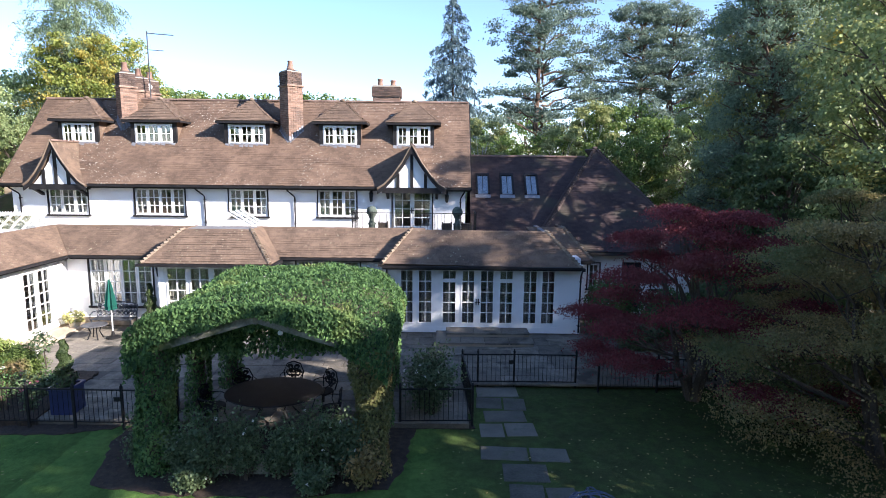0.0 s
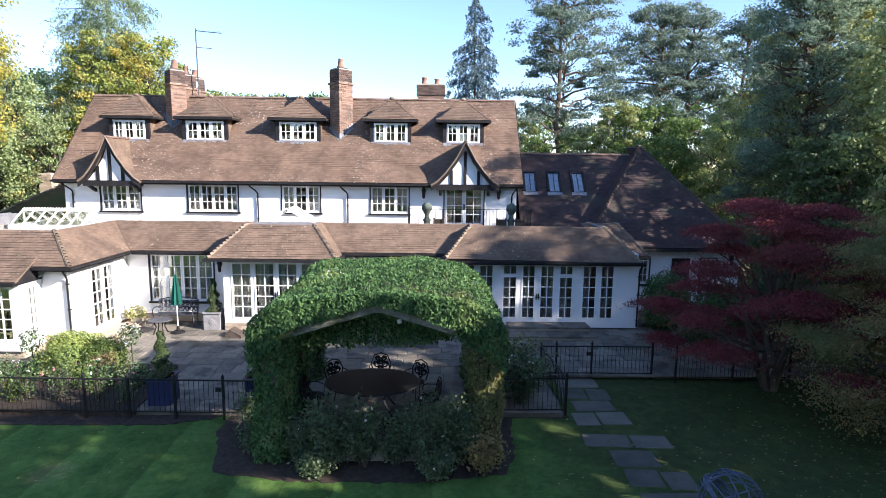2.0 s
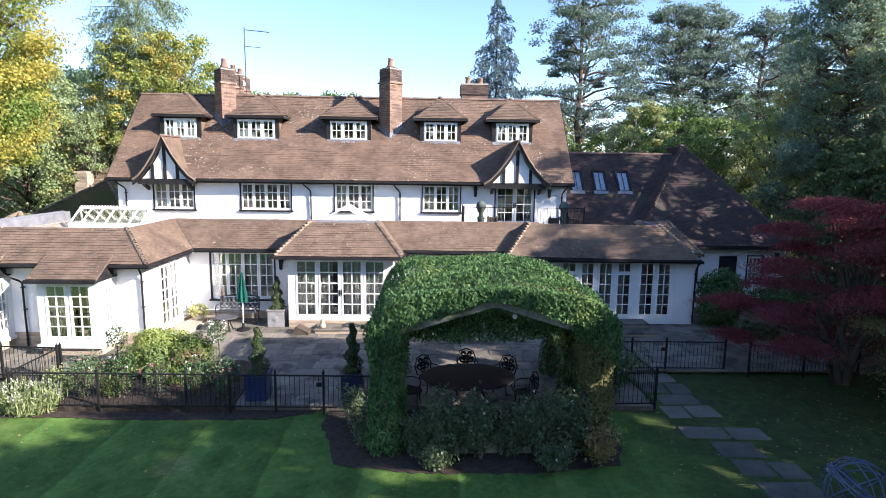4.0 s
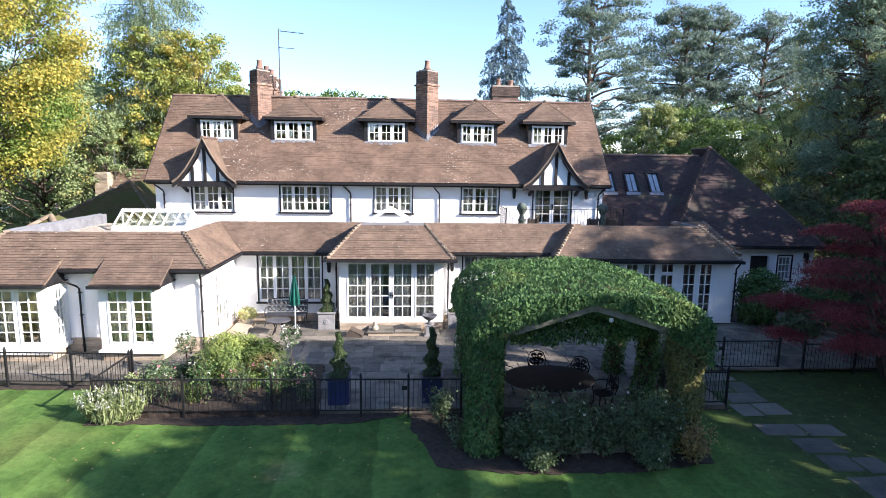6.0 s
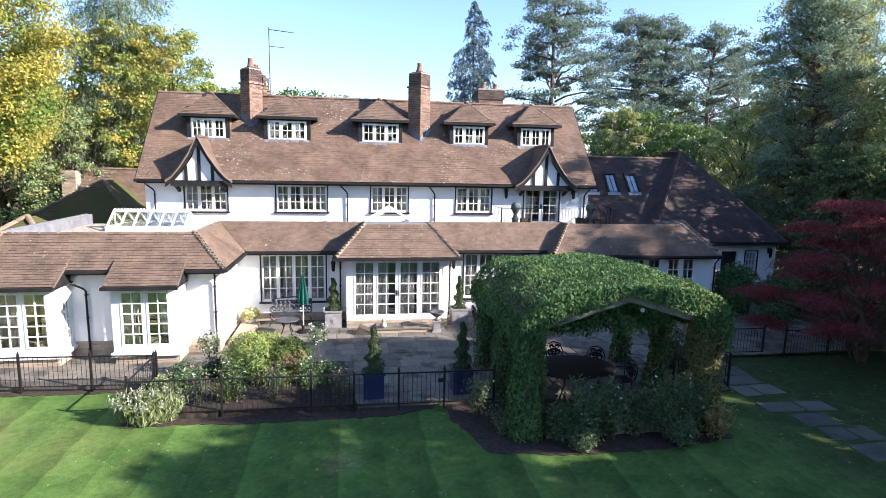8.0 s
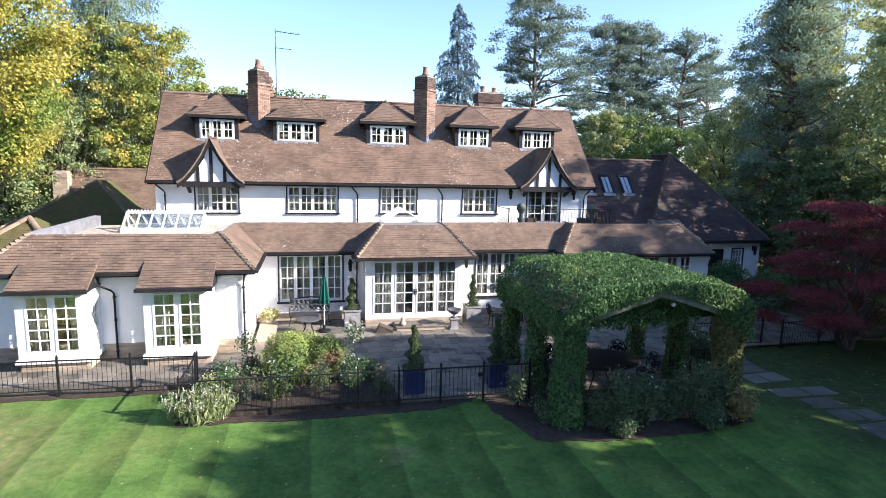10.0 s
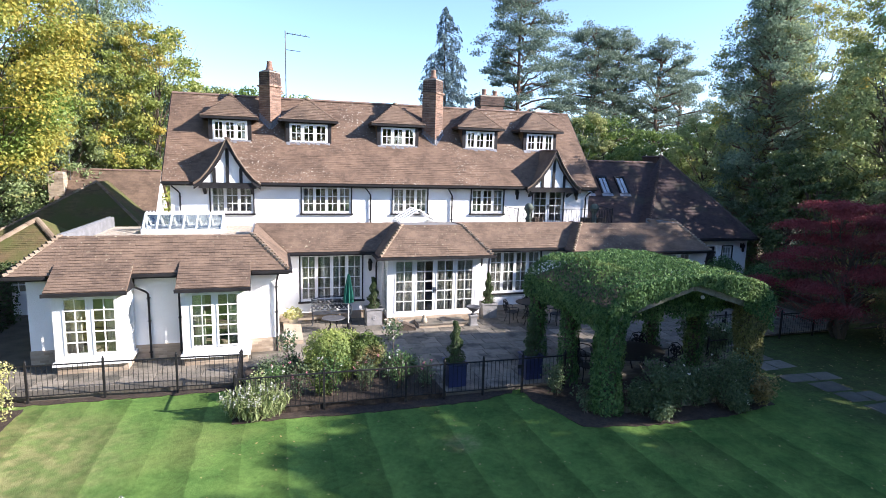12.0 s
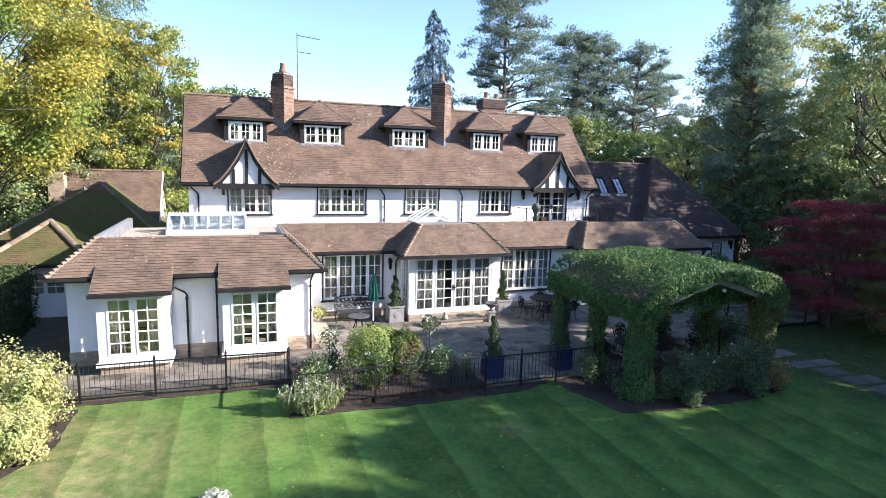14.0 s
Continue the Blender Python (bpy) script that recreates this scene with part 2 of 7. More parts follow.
M_GREYBARK = material("grey_beech_bark", (0.16, 0.15, 0.13), (0.36, 0.34, 0.3), 0.9, 2, 18, 0.5, 0.015)
L_OLIVE = foliage("yellowing_ash_leaf", (0.15, 0.215, 0.08), (0.46, 0.53, 0.2), (0.66, 0.48, 0.07), 0.62, 0.7, 0.5, through_light=0.5)
L_CEDAR = foliage("cedar_spray", (0.1, 0.17, 0.115), (0.32, 0.42, 0.27), (0.62, 0.48, 0.09), 0.7, 0.76, 0.4, through_light=0.55)
L_PALE = foliage("sage_green_leaf", (0.12, 0.18, 0.05), (0.38, 0.43, 0.18))
L_TURNING = foliage("turning_beech_leaf", (0.13, 0.2, 0.04), (0.42, 0.46, 0.09), (0.58, 0.44, 0.07), 0.52, 0.66, 0.45, through_light=0.45)
L_AUTUMN = foliage("browning_creeper_leaf", (0.06, 0.075, 0.024), (0.25, 0.24, 0.075), (0.3, 0.17, 0.06), 0.58, 0.7, 0.9)
L_LOCUST = foliage("pale_feathery_leaf", (0.15, 0.225, 0.09), (0.42, 0.51, 0.21), (0.5, 0.44, 0.12), 0.6, 0.72, 0.4, through_light=0.45)
L_BLUELARCH = foliage("blue_larch_needle", (0.12, 0.185, 0.1), (0.29, 0.375, 0.2), (0.4, 0.36, 0.11), 0.62, 0.74, 0.3, through_light=0.45)
L_BOX = foliage("clipped_box_leaf", (0.05, 0.09, 0.018), (0.17, 0.24, 0.05), (0.2, 0.15, 0.06), 0.52, 0.62, 0.9)
L_TOPIARY = foliage("topiary_leaf", (0.025, 0.05, 0.016), (0.09, 0.13, 0.04))
L_SILVER = foliage("silver_leaf", (0.34, 0.36, 0.28), (0.68, 0.68, 0.6))
L_WHITE = foliage("white_petal", (0.6, 0.58, 0.52), (0.82, 0.8, 0.74))
L_PINK = foliage("pink_petal", (0.45, 0.12, 0.18), (0.7, 0.3, 0.35))


# ---- geometry helpers ----
class Shape:
    """Collects vertices and faces of one mesh."""

    def __init__(self):
        self.v, self.f, self.starts = [], [], []

    def add(self, verts, faces):
        o = len(self.v)
        self.starts.append((o, len(self.f)))
        self.v.extend([tuple(p) for p in verts])
        self.f.extend([tuple(i + o for i in f) for f in faces])
        return self

    def box(self, x0, x1, y0, y1, z0, z1):
        return self.add([(x0, y0, z0), (x1, y0, z0), (x1, y1, z0), (x0, y1, z0), (x0, y0, z1), (x1, y0, z1), (x1, y1, z1), (x0, y1, z1)],
                        [(0, 3, 2, 1), (4, 5, 6, 7), (0, 1, 5, 4), (1, 2, 6, 5), (2, 3, 7, 6), (3, 0, 4, 7)])

    def prism(self, poly, vec):
        """A flat polygon pushed along vec."""
        n, vec = len(poly), Vector(vec)
        p = [Vector(q) for q in poly]
        return self.add(p + [q + vec for q in p], [tuple(range(n))[::-1], tuple(range(n, 2 * n))] + [(i, (i + 1) % n, n + (i + 1) % n, n + i) for i in range(n)])

    def tube(self, path, radii, sides=6):
        pts = [Vector(p) for p in path]
        if not hasattr(radii, "__len__"):
            radii = [radii] * len(pts)
        rings = []
        for i, p in enumerate(pts):
            d = (pts[min(i + 1, len(pts) - 1)] - pts[max(i - 1, 0)]).normalized()
            a = d.cross(Vector((0, 0, 1)) if abs(d.z) < 0.9 else Vector((1, 0, 0))).normalized()
            b = d.cross(a)
            rings += [p + (a * math.cos(k * 2 * math.pi / sides) + b * math.sin(k * 2 * math.pi / sides)) * radii[i] for k in range(sides)]
        faces = [(i * sides + k, i * sides + (k + 1) % sides, (i + 1) * sides + (k + 1) % sides, (i + 1) * sides + k) for i in range(len(pts) - 1) for k in range(sides)]
        m = (len(pts) - 1) * sides
        return self.add(rings, faces + [tuple(range(sides))[::-1], tuple(range(m, m + sides))])

    def lathe(self, profile, centre=(0, 0, 0), sides=16):
        """Turns (radius, height) pairs about an upright axis."""
        cx, cy, cz = centre
        v = [(cx + r * math.cos(k * 2 * math.pi / sides), cy + r * math.sin(k * 2 * math.pi / sides), cz + z) for r, z in profile for k in range(sides)]
        n = len(profile)
        f = [(i * sides + k, i * sides + (k + 1) % sides, (i + 1) * sides + (k + 1) % sides, (i + 1) * sides + k) for i in range(n - 1) for k in range(sides)]
        return self.add(v, f + [tuple(range(sides))[::-1], tuple(range((n - 1) * sides, n * sides))])

    def grid(self, xs, zs, holes, y0, y1):
        """One connected upright panel with rectangular holes (x0, x1, z0, z1) through it."""
        xs = sorted({round(x, 4) for x in [*xs, *[h[0] for h in holes], *[h[1] for h in holes]]})
        zs = sorted({round(z, 4) for z in [*zs, *[h[2] for h in holes], *[h[3] for h in holes]]})
        nx, nz = len(xs), len(zs)
        v = [(x, y, z) for y in (y0, y1) for z in zs for x in xs]
        solid = {(i, j): not any(h[0] - 1e-3 < (xs[i] + xs[i + 1]) / 2 < h[1] + 1e-3 and h[2] - 1e-3 < (zs[j] + zs[j + 1]) / 2 < h[3] + 1e-3 for h in holes) for i in range(nx - 1) for j in range(nz - 1)}
        f, b = [], nx * nz
        for (i, j), full in solid.items():
            if not full:
                continue
            p, q, r, t = j * nx + i, j * nx + i + 1, (j + 1) * nx + i + 1, (j + 1) * nx + i
            f += [(p, q, r, t), (b + t, b + r, b + q, b + p)]
            for di, dj, a, c in ((0, -1, p, q), (1, 0, q, r), (0, 1, r, t), (-1, 0, t, p)):
                if not solid.get((i + di, j + dj), False):
                    f.append((c, a, b + a, b + c))
        used = sorted({k for g in f for k in g})
        at = {k: n for n, k in enumerate(used)}
        return self.add([v[k] for k in used], [tuple(at[k] for k in g) for g in f])

    def pieces(self):
        """Each primitive as a shape of its own."""
        ends = self.starts[1:] + [(len(self.v), len(self.f))]
        for (v0, f0), (v1, f1) in zip(self.starts, ends):
            s = Shape()
            yield s.add(self.v[v0:v1], [tuple(i - v0 for i in g) for g in self.f[f0:f1]])

    def mesh(self, name, mat, smooth=False):
        me = bpy.data.meshes.new(name)
        me.from_pydata(self.v, [], self.f)
        me.materials.append(mat)
        if smooth:
            me.polygons.foreach_set("use_smooth", [True] * len(me.polygons))
        me.update()
        return me


SINGLE = {"gutter", "soffit", "plinth", "room", "flat_roof", "upstand", "floor_slab", "kerb", "surround", "cheek", "eaves_board", "front_board", "coping"}


def empty(name, m=None):
    ob = new(name)
    ob.empty_display_size = 0.2
    if m is not None:
        ob.matrix_basis = m
    return ob


def part(name, shape, mat, parent, label="", m=None, smooth=False):
    """Links a shape (or a ready mesh) as one mesh object under a thing or a part; runs of trim become one object a piece."""
    if name in SINGLE and isinstance(shape, Shape) and len(shape.starts) > 1:
        return [part(name, s, mat, parent, label, m, smooth) for s in shape.pieces()][0]
    ob = new(name, shape if isinstance(shape, bpy.types.Mesh) else shape.mesh(name, mat, smooth))
    ob.parent = parent
    if m is not None:
        ob.matrix_basis = m
    if label:
        tagged(ob, label)
    return ob


def thing(name, shape, mat, label, category, group="", kind="", m=None, smooth=False):
    return tagged(part(name, shape, mat, None, "", m, smooth), label, category, group, kind)


def leaf_mesh(name, mat, centres, sizes, rng, outward=None, droop=0.0, narrow=0.7):
    """Small four-cornered leaves, one flat diamond each, at the centres."""
    c = np.asarray(centres, dtype=np.float64)
    n = len(c)
    nrm = rng.normal(size=(n, 3))
    nrm[:, 2] += 0.5
    if outward is not None:
        nrm = nrm * 0.7 + outward * 1.3
    nrm /= np.linalg.norm(nrm, axis=1)[:, None] + 1e-9
    t = np.cross(nrm, rng.normal(size=(n, 3)))
    t[:, 2] -= droop
    t /= np.linalg.norm(t, axis=1)[:, None] + 1e-9
    b = np.cross(nrm, t)
    s = np.broadcast_to(np.asarray(sizes, dtype=np.float64), (n,))[:, None] * rng.uniform(0.7, 1.3, (n, 1))
    v = np.stack([c - t * s * 0.5, c + b * s * 0.5 * narrow, c + t * s * 0.5, c - b * s * 0.5 * narrow], 1).reshape(-1, 3)
    me = bpy.data.meshes.new(name)
    me.vertices.add(4 * n)
    me.vertices.foreach_set("co", v.ravel())
    me.loops.add(4 * n)
    me.loops.foreach_set("vertex_index", np.arange(4 * n, dtype=np.int32))
    me.polygons.add(n)
    me.polygons.foreach_set("loop_start", np.arange(0, 4 * n, 4, dtype=np.int32))
    me.materials.append(mat)
    me.update(calc_edges=True)
    return me


def tile_slope(shape, a, b, c, d, rng, gauge=0.1, width=0.165, deck=0.07):
    """Lapped plain tiles from the eave a-b up to the top d-c, on a solid deck."""
    a, b, c, d = (np.array(p, dtype=float) for p in (a, b, c, d))
    n = np.cross(b - a, (c + d) / 2 - (a + b) / 2)
    n /= np.linalg.norm(n)
    if n[2] < 0:
        n = -n
    height = np.linalg.norm(((c + d) - (a + b)) / 2)
    rows = max(2, int(round(height / gauge)))
    shape.prism([a, b, c, d], -n * deck) if np.linalg.norm(c - d) > 0.02 else shape.prism([a, b, c], -n * deck)
    for r in range(rows):
        v0, v1 = r / rows, min((r + 1.12) / rows, 1.0)
        l0, r0, l1, r1 = a + (d - a) * v0, b + (c - b) * v0, a + (d - a) * v1, b + (c - b) * v1
        length = np.linalg.norm(r0 - l0)
        if length < 0.1:
            continue
        u = (r0 - l0) / length
        up = (l1 + r1) / 2 - (l0 + r0) / 2
        up = up - u * np.dot(up, u)
        starts = np.arange(-0.5 if r % 2 else 0.0, length / width + 1) * width
        s0, s1 = np.clip(starts, 0, length), np.clip(starts + width - 0.0015, 0, length)
        keep = s1 - s0 > 0.03
        s0, s1 = s0[keep], s1[keep]
        k = len(s0)
        lift = 0.019 + rng.uniform(0, 0.009, k)
        under = 0.03 * up / np.linalg.norm(up)
        slip = rng.normal(0, 0.004, (k, 1)) * up / np.linalg.norm(up)
        p0, p1 = l0 + s0[:, None] * u + slip, l0 + s1[:, None] * u + slip
        v = np.stack([p0 + under + n * 0.002, p1 + under + n * 0.002, p0 + n * lift[:, None], p1 + n * lift[:, None], p0 + up + n * 0.006, p1 + up + n * 0.006], 1).reshape(-1, 3)
        o = len(shape.v)
        shape.v.extend(map(tuple, v))
        for i in range(o, o + 6 * k, 6):
            shape.f += [(i, i + 1, i + 3, i + 2), (i + 2, i + 3, i + 5, i + 4), (i, i + 2, i + 4), (i + 1, i + 5, i + 3)]


TILE_MESHES = {}


def tile_pieces(parent, a, b, c, d, label, gauge=0.1, width=0.165, deck=0.05):
    """A small slope whose lapped tiles are objects of their own on a solid deck."""
    a, b, c, d = (Vector(p) for p in (a, b, c, d))
    u, up = (b - a).normalized(), (d - a)
    rows = round(up.length / gauge)
    step, v = up.length / rows, up.normalized()
    n = u.cross(v)
    r = part("roof", Shape().prism([a, b, c, d], -n * deck), M_TILE, parent, label)
    for row in range(rows):
        x = -width / 2 if row % 2 else 0.0
        while x < (b - a).length - 0.04:
            x0, x1 = max(0.0, x), min((b - a).length, x + width)
            w = round(x1 - x0 - 0.002, 3)
            if w not in TILE_MESHES:
                long = step * 1.12
                TILE_MESHES[w] = Shape().add([(0, 0.03, 0.002), (w, 0.03, 0.002), (0, 0, 0.022), (w, 0, 0.022), (0, long, 0.006), (w, long, 0.006)], [(0, 1, 3, 2), (2, 3, 5, 4), (0, 2, 4), (1, 5, 3)]).mesh("tile", M_TILE_PIECE)
            if w > 0.03:
                turn = Matrix((u, v, n)).transposed().to_4x4()
                part("tile", TILE_MESHES[w], None, r, "", Matrix.Translation(a + u * x0 + v * (row * step + random.gauss(0, 0.003)) + n * random.uniform(0, 0.004)) @ turn @ pose(0, 0, 0, 0, 0, random.uniform(-0.6, 0.6)))
            x += width
    return r


def half_round(length, radius, sides=6, mat=None):
    """A half-round ridge tile lying along +y."""
    s = Shape()
    v = []
    for y, k in ((0, 1.0), (length, 0.92)):
        for r in (radius * k, radius * k - 0.016):
            v += [(r * math.cos(math.pi * i / sides), y, r * math.sin(math.pi * i / sides) - 0.03) for i in range(sides + 1)]
    m = sides + 1
    f = []
    for i in range(sides):
        f += [(i, i + 1, 2 * m + i + 1, 2 * m + i), (m + i, 3 * m + i, 3 * m + i + 1, m + i + 1), (i, m + i, m + i + 1, i + 1), (2 * m + i, 2 * m + i + 1, 3 * m + i + 1, 3 * m + i)]
    return s.add(v, f).mesh("ridge_tile", mat)


GREY_CAP_MESH = half_round(0.2, 0.08, mat=M_LEAD)
DARK_BONNET_MESH = half_round(0.2, 0.085, mat=M_TILE_SHADED)
RIDGE_MESH, BONNET_MESH, THICK_MESH = half_round(0.42, 0.08, mat=M_RIDGE), half_round(0.19, 0.07, mat=M_HIP), half_round(0.42, 0.13, mat=M_HIP)


def ridge_row(parent, p, q, mesh=RIDGE_MESH, step=0.41, tilt=0.0):
    """Ridge or hip tiles in a row from p to q."""
    p, q = Vector(p), Vector(q)
    d = q - p
    n = max(1, int(d.length / step))
    y = d.normalized()
    x = y.cross(Vector((0, 0, 1))).normalized()
    z = x.cross(y)
    turn = Matrix((x, y, z)).transposed().to_4x4()
    for i in range(n):
        part("ridge_tile", mesh, None, parent, "", Matrix.Translation(p + d * (i / n)) @ turn @ pose(0, 0, random.uniform(0, 0.008), random.uniform(-1, 1) + tilt, 0, random.uniform(-1.5, 1.5)))


def wall(parent, m, width, z0, z1, openings, thick=0.3, mat=M_RENDER, name="wall", label=""):
    """An upright wall from x=0 to width whose outer face is y=0, with openings (x0, x1, z0, z1) right through."""
    return part(name, Shape().grid([0, width], [z0, z1], openings, 0, thick), mat, parent, label, m)


PANES = {}


def window(parent, m, width, height, lights, name="window", label="", black=0.045, sill=True, handles=(), depth=0.09):
    """A painted window standing in an opening: frame with a hole for each light (x0, x1, z0, z1, columns, rows), glazing bars, panes.
    Its outer wall face is y=0, its lower left corner the origin."""
    frame_ob = part(name, Shape().grid([0, width], [0, height], [l[:4] for l in lights], 0.03, 0.03 + depth), M_WHITE, parent, label, m)
    for x0, x1, z0, z1, cols, rows in lights:
        bar, edge = 0.013, 0.024
        w, h = (x1 - x0 - 2 * edge) / cols, (z1 - z0 - 2 * edge) / rows
        holes = [(x0 + edge + i * w + (bar if i else 0), x0 + edge + (i + 1) * w - (bar if i < cols - 1 else 0), z0 + edge + j * h + (bar if j else 0), z0 + edge + (j + 1) * h - (bar if j < rows - 1 else 0)) for i in range(cols) for j in range(rows)]
        part("sash", Shape().grid([x0 - 0.025, x1 + 0.025], [z0 - 0.02, z1 + 0.02], holes, 0.012, 0.058), M_WHITE, frame_ob)
        key = (round(w, 3), round(h, 3))
        if key not in PANES:
            PANES[key] = Shape().box(-w / 2, w / 2, 0, 0.005, -h / 2, h / 2).mesh("pane", M_GLASS)
        for i in range(cols):
            for j in range(rows):
                p = part("pane", PANES[key], None, frame_ob, "", pose(x0 + edge + w * (i + 0.5), 0.035, z0 + edge + h * (j + 0.5), random.uniform(-0.5, 0.5), 0, random.uniform(-0.5, 0.5)))
                p.visible_shadow = False
    if black:
        part("surround", Shape().box(-black, 0, -0.03, 0.06, -0.02, height).box(width, width + black, -0.03, 0.06, -0.02, height).box(-black, width + black, -0.032, 0.06, height, height + black), M_BLACK, frame_ob, "black-stained timber surround")
    if sill:
        part("sill", Shape().box(-0.09, width + 0.09, -0.08, 0.1, -0.085, -0.021), M_BLACK, frame_ob, "black timber sill")
    for hx, hz in handles:
        part("handle", Shape().box(hx - 0.014, hx + 0.014, -0.012, 0.012, hz - 0.11, hz + 0.11).box(hx - 0.01, hx + 0.01, -0.05, -0.012, hz - 0.01, hz + 0.01).box(hx - 0.05, hx + 0.05, -0.062, -0.048, hz - 0.01, hz + 0.01), M_IRON, frame_ob, "black iron lever handle")
    return frame_ob


def even_lights(width, height, count, cols, rows, edge=0.05, post=0.07, foot=0.05, head=0.05):
    w = (width - 2 * edge - (count - 1) * post) / count
    return [(edge + i * (w + post), edge + i * (w + post) + w, foot, height - head, cols, rows) for i in range(count)]


def curtain(x0, x1, y, z0, z1, turn=0.0, at=None):
    """A pleated curtain hanging inside a window."""
    n = max(8, int((x1 - x0) / 0.035))
    v, f = [], []
    for i in range(n + 1):
        x = x0 + (x1 - x0) * i / n
        dy = 0.03 * math.sin(i * 1.35) + 0.012 * math.sin(i * 0.6)
        v += [(x, y + dy, z0), (x, y + dy * 0.7, z1), (x, y + dy + 0.006, z0), (x, y + dy * 0.7 + 0.006, z1)]
    for i in range(n):
        o = 4 * i
        f += [(o, o + 4, o + 5, o + 1), (o + 2, o + 3, o + 7, o + 6), (o + 1, o + 5, o + 7, o + 3), (o, o + 2, o + 6, o + 4)]
    return thing("curtain", Shape().add(v, f), M_CURTAIN, "cream cloth curtain hanging drawn back inside a window", "curtain", "curtains of the house", m=at, smooth=True)


# ---- ground ----
def lawn_material():
    """Mown grass: broad stripes, worn dry patches, a fine blade grain and painted shade."""
    m = material("mown_lawn", (0.038, 0.09, 0.021), (0.12, 0.2, 0.048), 0.9, 1.1, 70, 0.5, 0.03, spec=0.08, third=(0.15, 0.18, 0.055), third_scale=0.3, third_from=0.58, third_to=0.78)
    nd, ln = m.node_tree.nodes, m.node_tree.links.new
    bsdf = nd["Principled BSDF"]
    colour = bsdf.inputs["Base Color"].links[0].from_socket
    co, sep = nd.new("ShaderNodeTexCoord"), nd.new("ShaderNodeSeparateXYZ")
    ln(co.outputs["Object"], sep.inputs[0])

    def calc(op, a, b=None, c=None):
        n = nd.new("ShaderNodeMath")
        n.operation = op
        for i, k in enumerate((a, b, c)):
            if isinstance(k, (int, float)):
                n.inputs[i].default_value = k
            elif k is not None:
                ln(k, n.inputs[i])
        return n.outputs[0]

    def noisy(scale, detail=4):
        n = nd.new("ShaderNodeTexNoise")
        n.inputs["Scale"].default_value, n.inputs["Detail"].default_value = scale, detail
        ln(co.outputs["Object"], n.inputs["Vector"])
        return n.outputs[0]

    def band(value, lo, hi, a, b):
        n = nd.new("ShaderNodeMapRange")
        n.interpolation_type = "SMOOTHSTEP"
        for i, k in enumerate((lo, hi, a, b)):
            n.inputs[i + 1].default_value = k
        ln(value, n.inputs[0])
        return n.outputs[0]

    x = calc("MULTIPLY_ADD", noisy(1.4), 0.16, calc("ADD", sep.outputs[0], 12.28))
    turn = calc("MULTIPLY", x, 1 / 0.915)
    stripe = band(calc("SINE", calc("MULTIPLY", turn, math.pi)), -0.2, 0.2, -0.07, 0.07)
    # each mower pass leans over a little more towards its far side
    lean = band(calc("FRACT", turn), 0.1, 0.95, 0.13, -0.14)
    fresh = band(sep.outputs[0], -3.0, 3.0, 1.0, 0.15)
    stripe = calc("MULTIPLY_ADD", calc("ADD", stripe, lean), fresh, 1.0)
    grain = band(noisy(95, 2), 0.3, 0.7, 0.68, 1.34)
    clump = band(noisy(9, 5), 0.3, 0.7, 0.86, 1.16)
    # a worn, yellowed corner of the lawn
    dx = calc("MULTIPLY", calc("ADD", sep.outputs[0], 19.2), 0.25)
    dy = calc("MULTIPLY", calc("ADD", sep.outputs[1], -11.0), 0.3)
    far = calc("ADD", calc("MULTIPLY", dx, dx), calc("MULTIPLY", dy, dy))
    bx, by = calc("ADD", sep.outputs[0], 8.68), calc("ADD", sep.outputs[1], -9.9)
    bare = calc("MULTIPLY", band(calc("ADD", calc("MULTIPLY", bx, bx), calc("MULTIPLY", by, by)), 0.03, 0.3, 0.5, 0.0), band(noisy(7, 6), 0.36, 0.6, 0.3, 1.0))
    dry = calc("MAXIMUM", bare, calc("MULTIPLY", band(far, 0.05, 1.3, 0.85, 0.0), band(noisy(3.2, 8), 0.36, 0.64, 0.35, 1.0)))
    mx = nd.new("ShaderNodeMix")
    mx.data_type = "RGBA"
    ln(dry, mx.inputs[0])
    ln(colour, mx.inputs[6])
    mx.inputs[7].default_value = (0.235, 0.215, 0.095, 1)
    # deep shade under the maples, painted in as darker, browner, mottled turf
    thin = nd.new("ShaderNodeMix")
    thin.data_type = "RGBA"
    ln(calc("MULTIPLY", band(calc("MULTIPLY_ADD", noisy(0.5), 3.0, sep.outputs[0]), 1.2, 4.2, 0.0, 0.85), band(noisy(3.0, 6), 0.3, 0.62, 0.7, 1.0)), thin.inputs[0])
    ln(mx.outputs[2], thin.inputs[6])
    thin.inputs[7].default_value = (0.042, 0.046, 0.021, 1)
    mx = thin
    hs = nd.new("ShaderNodeHueSaturation")
    ln(calc("MULTIPLY", calc("MULTIPLY", stripe, grain), clump), hs.inputs["Value"])
    ln(mx.outputs[2], hs.inputs["Color"])
    ln(hs.outputs[0], bsdf.inputs["Base Color"])
    return m


M_LAWN = lawn_material()
M_WOODS = material("woodland_floor", (0.035, 0.03, 0.016), (0.1, 0.075, 0.035), 0.95, 0.3, 12, 0.8, 0.05, third=(0.04, 0.06, 0.02), third_scale=0.1, third_from=0.45, third_to=0.6)
thing("ground", Shape().add([(-1500, -1500, 0), (1500, -1500, 0), (1500, 1500, 0), (-1500, 1500, 0)], [(0, 1, 2, 3)]), M_WOODS, "brown woodland floor under the trees", "ground", kind="structure")
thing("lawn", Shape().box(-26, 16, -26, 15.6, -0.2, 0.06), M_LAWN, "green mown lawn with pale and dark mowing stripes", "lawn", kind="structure")


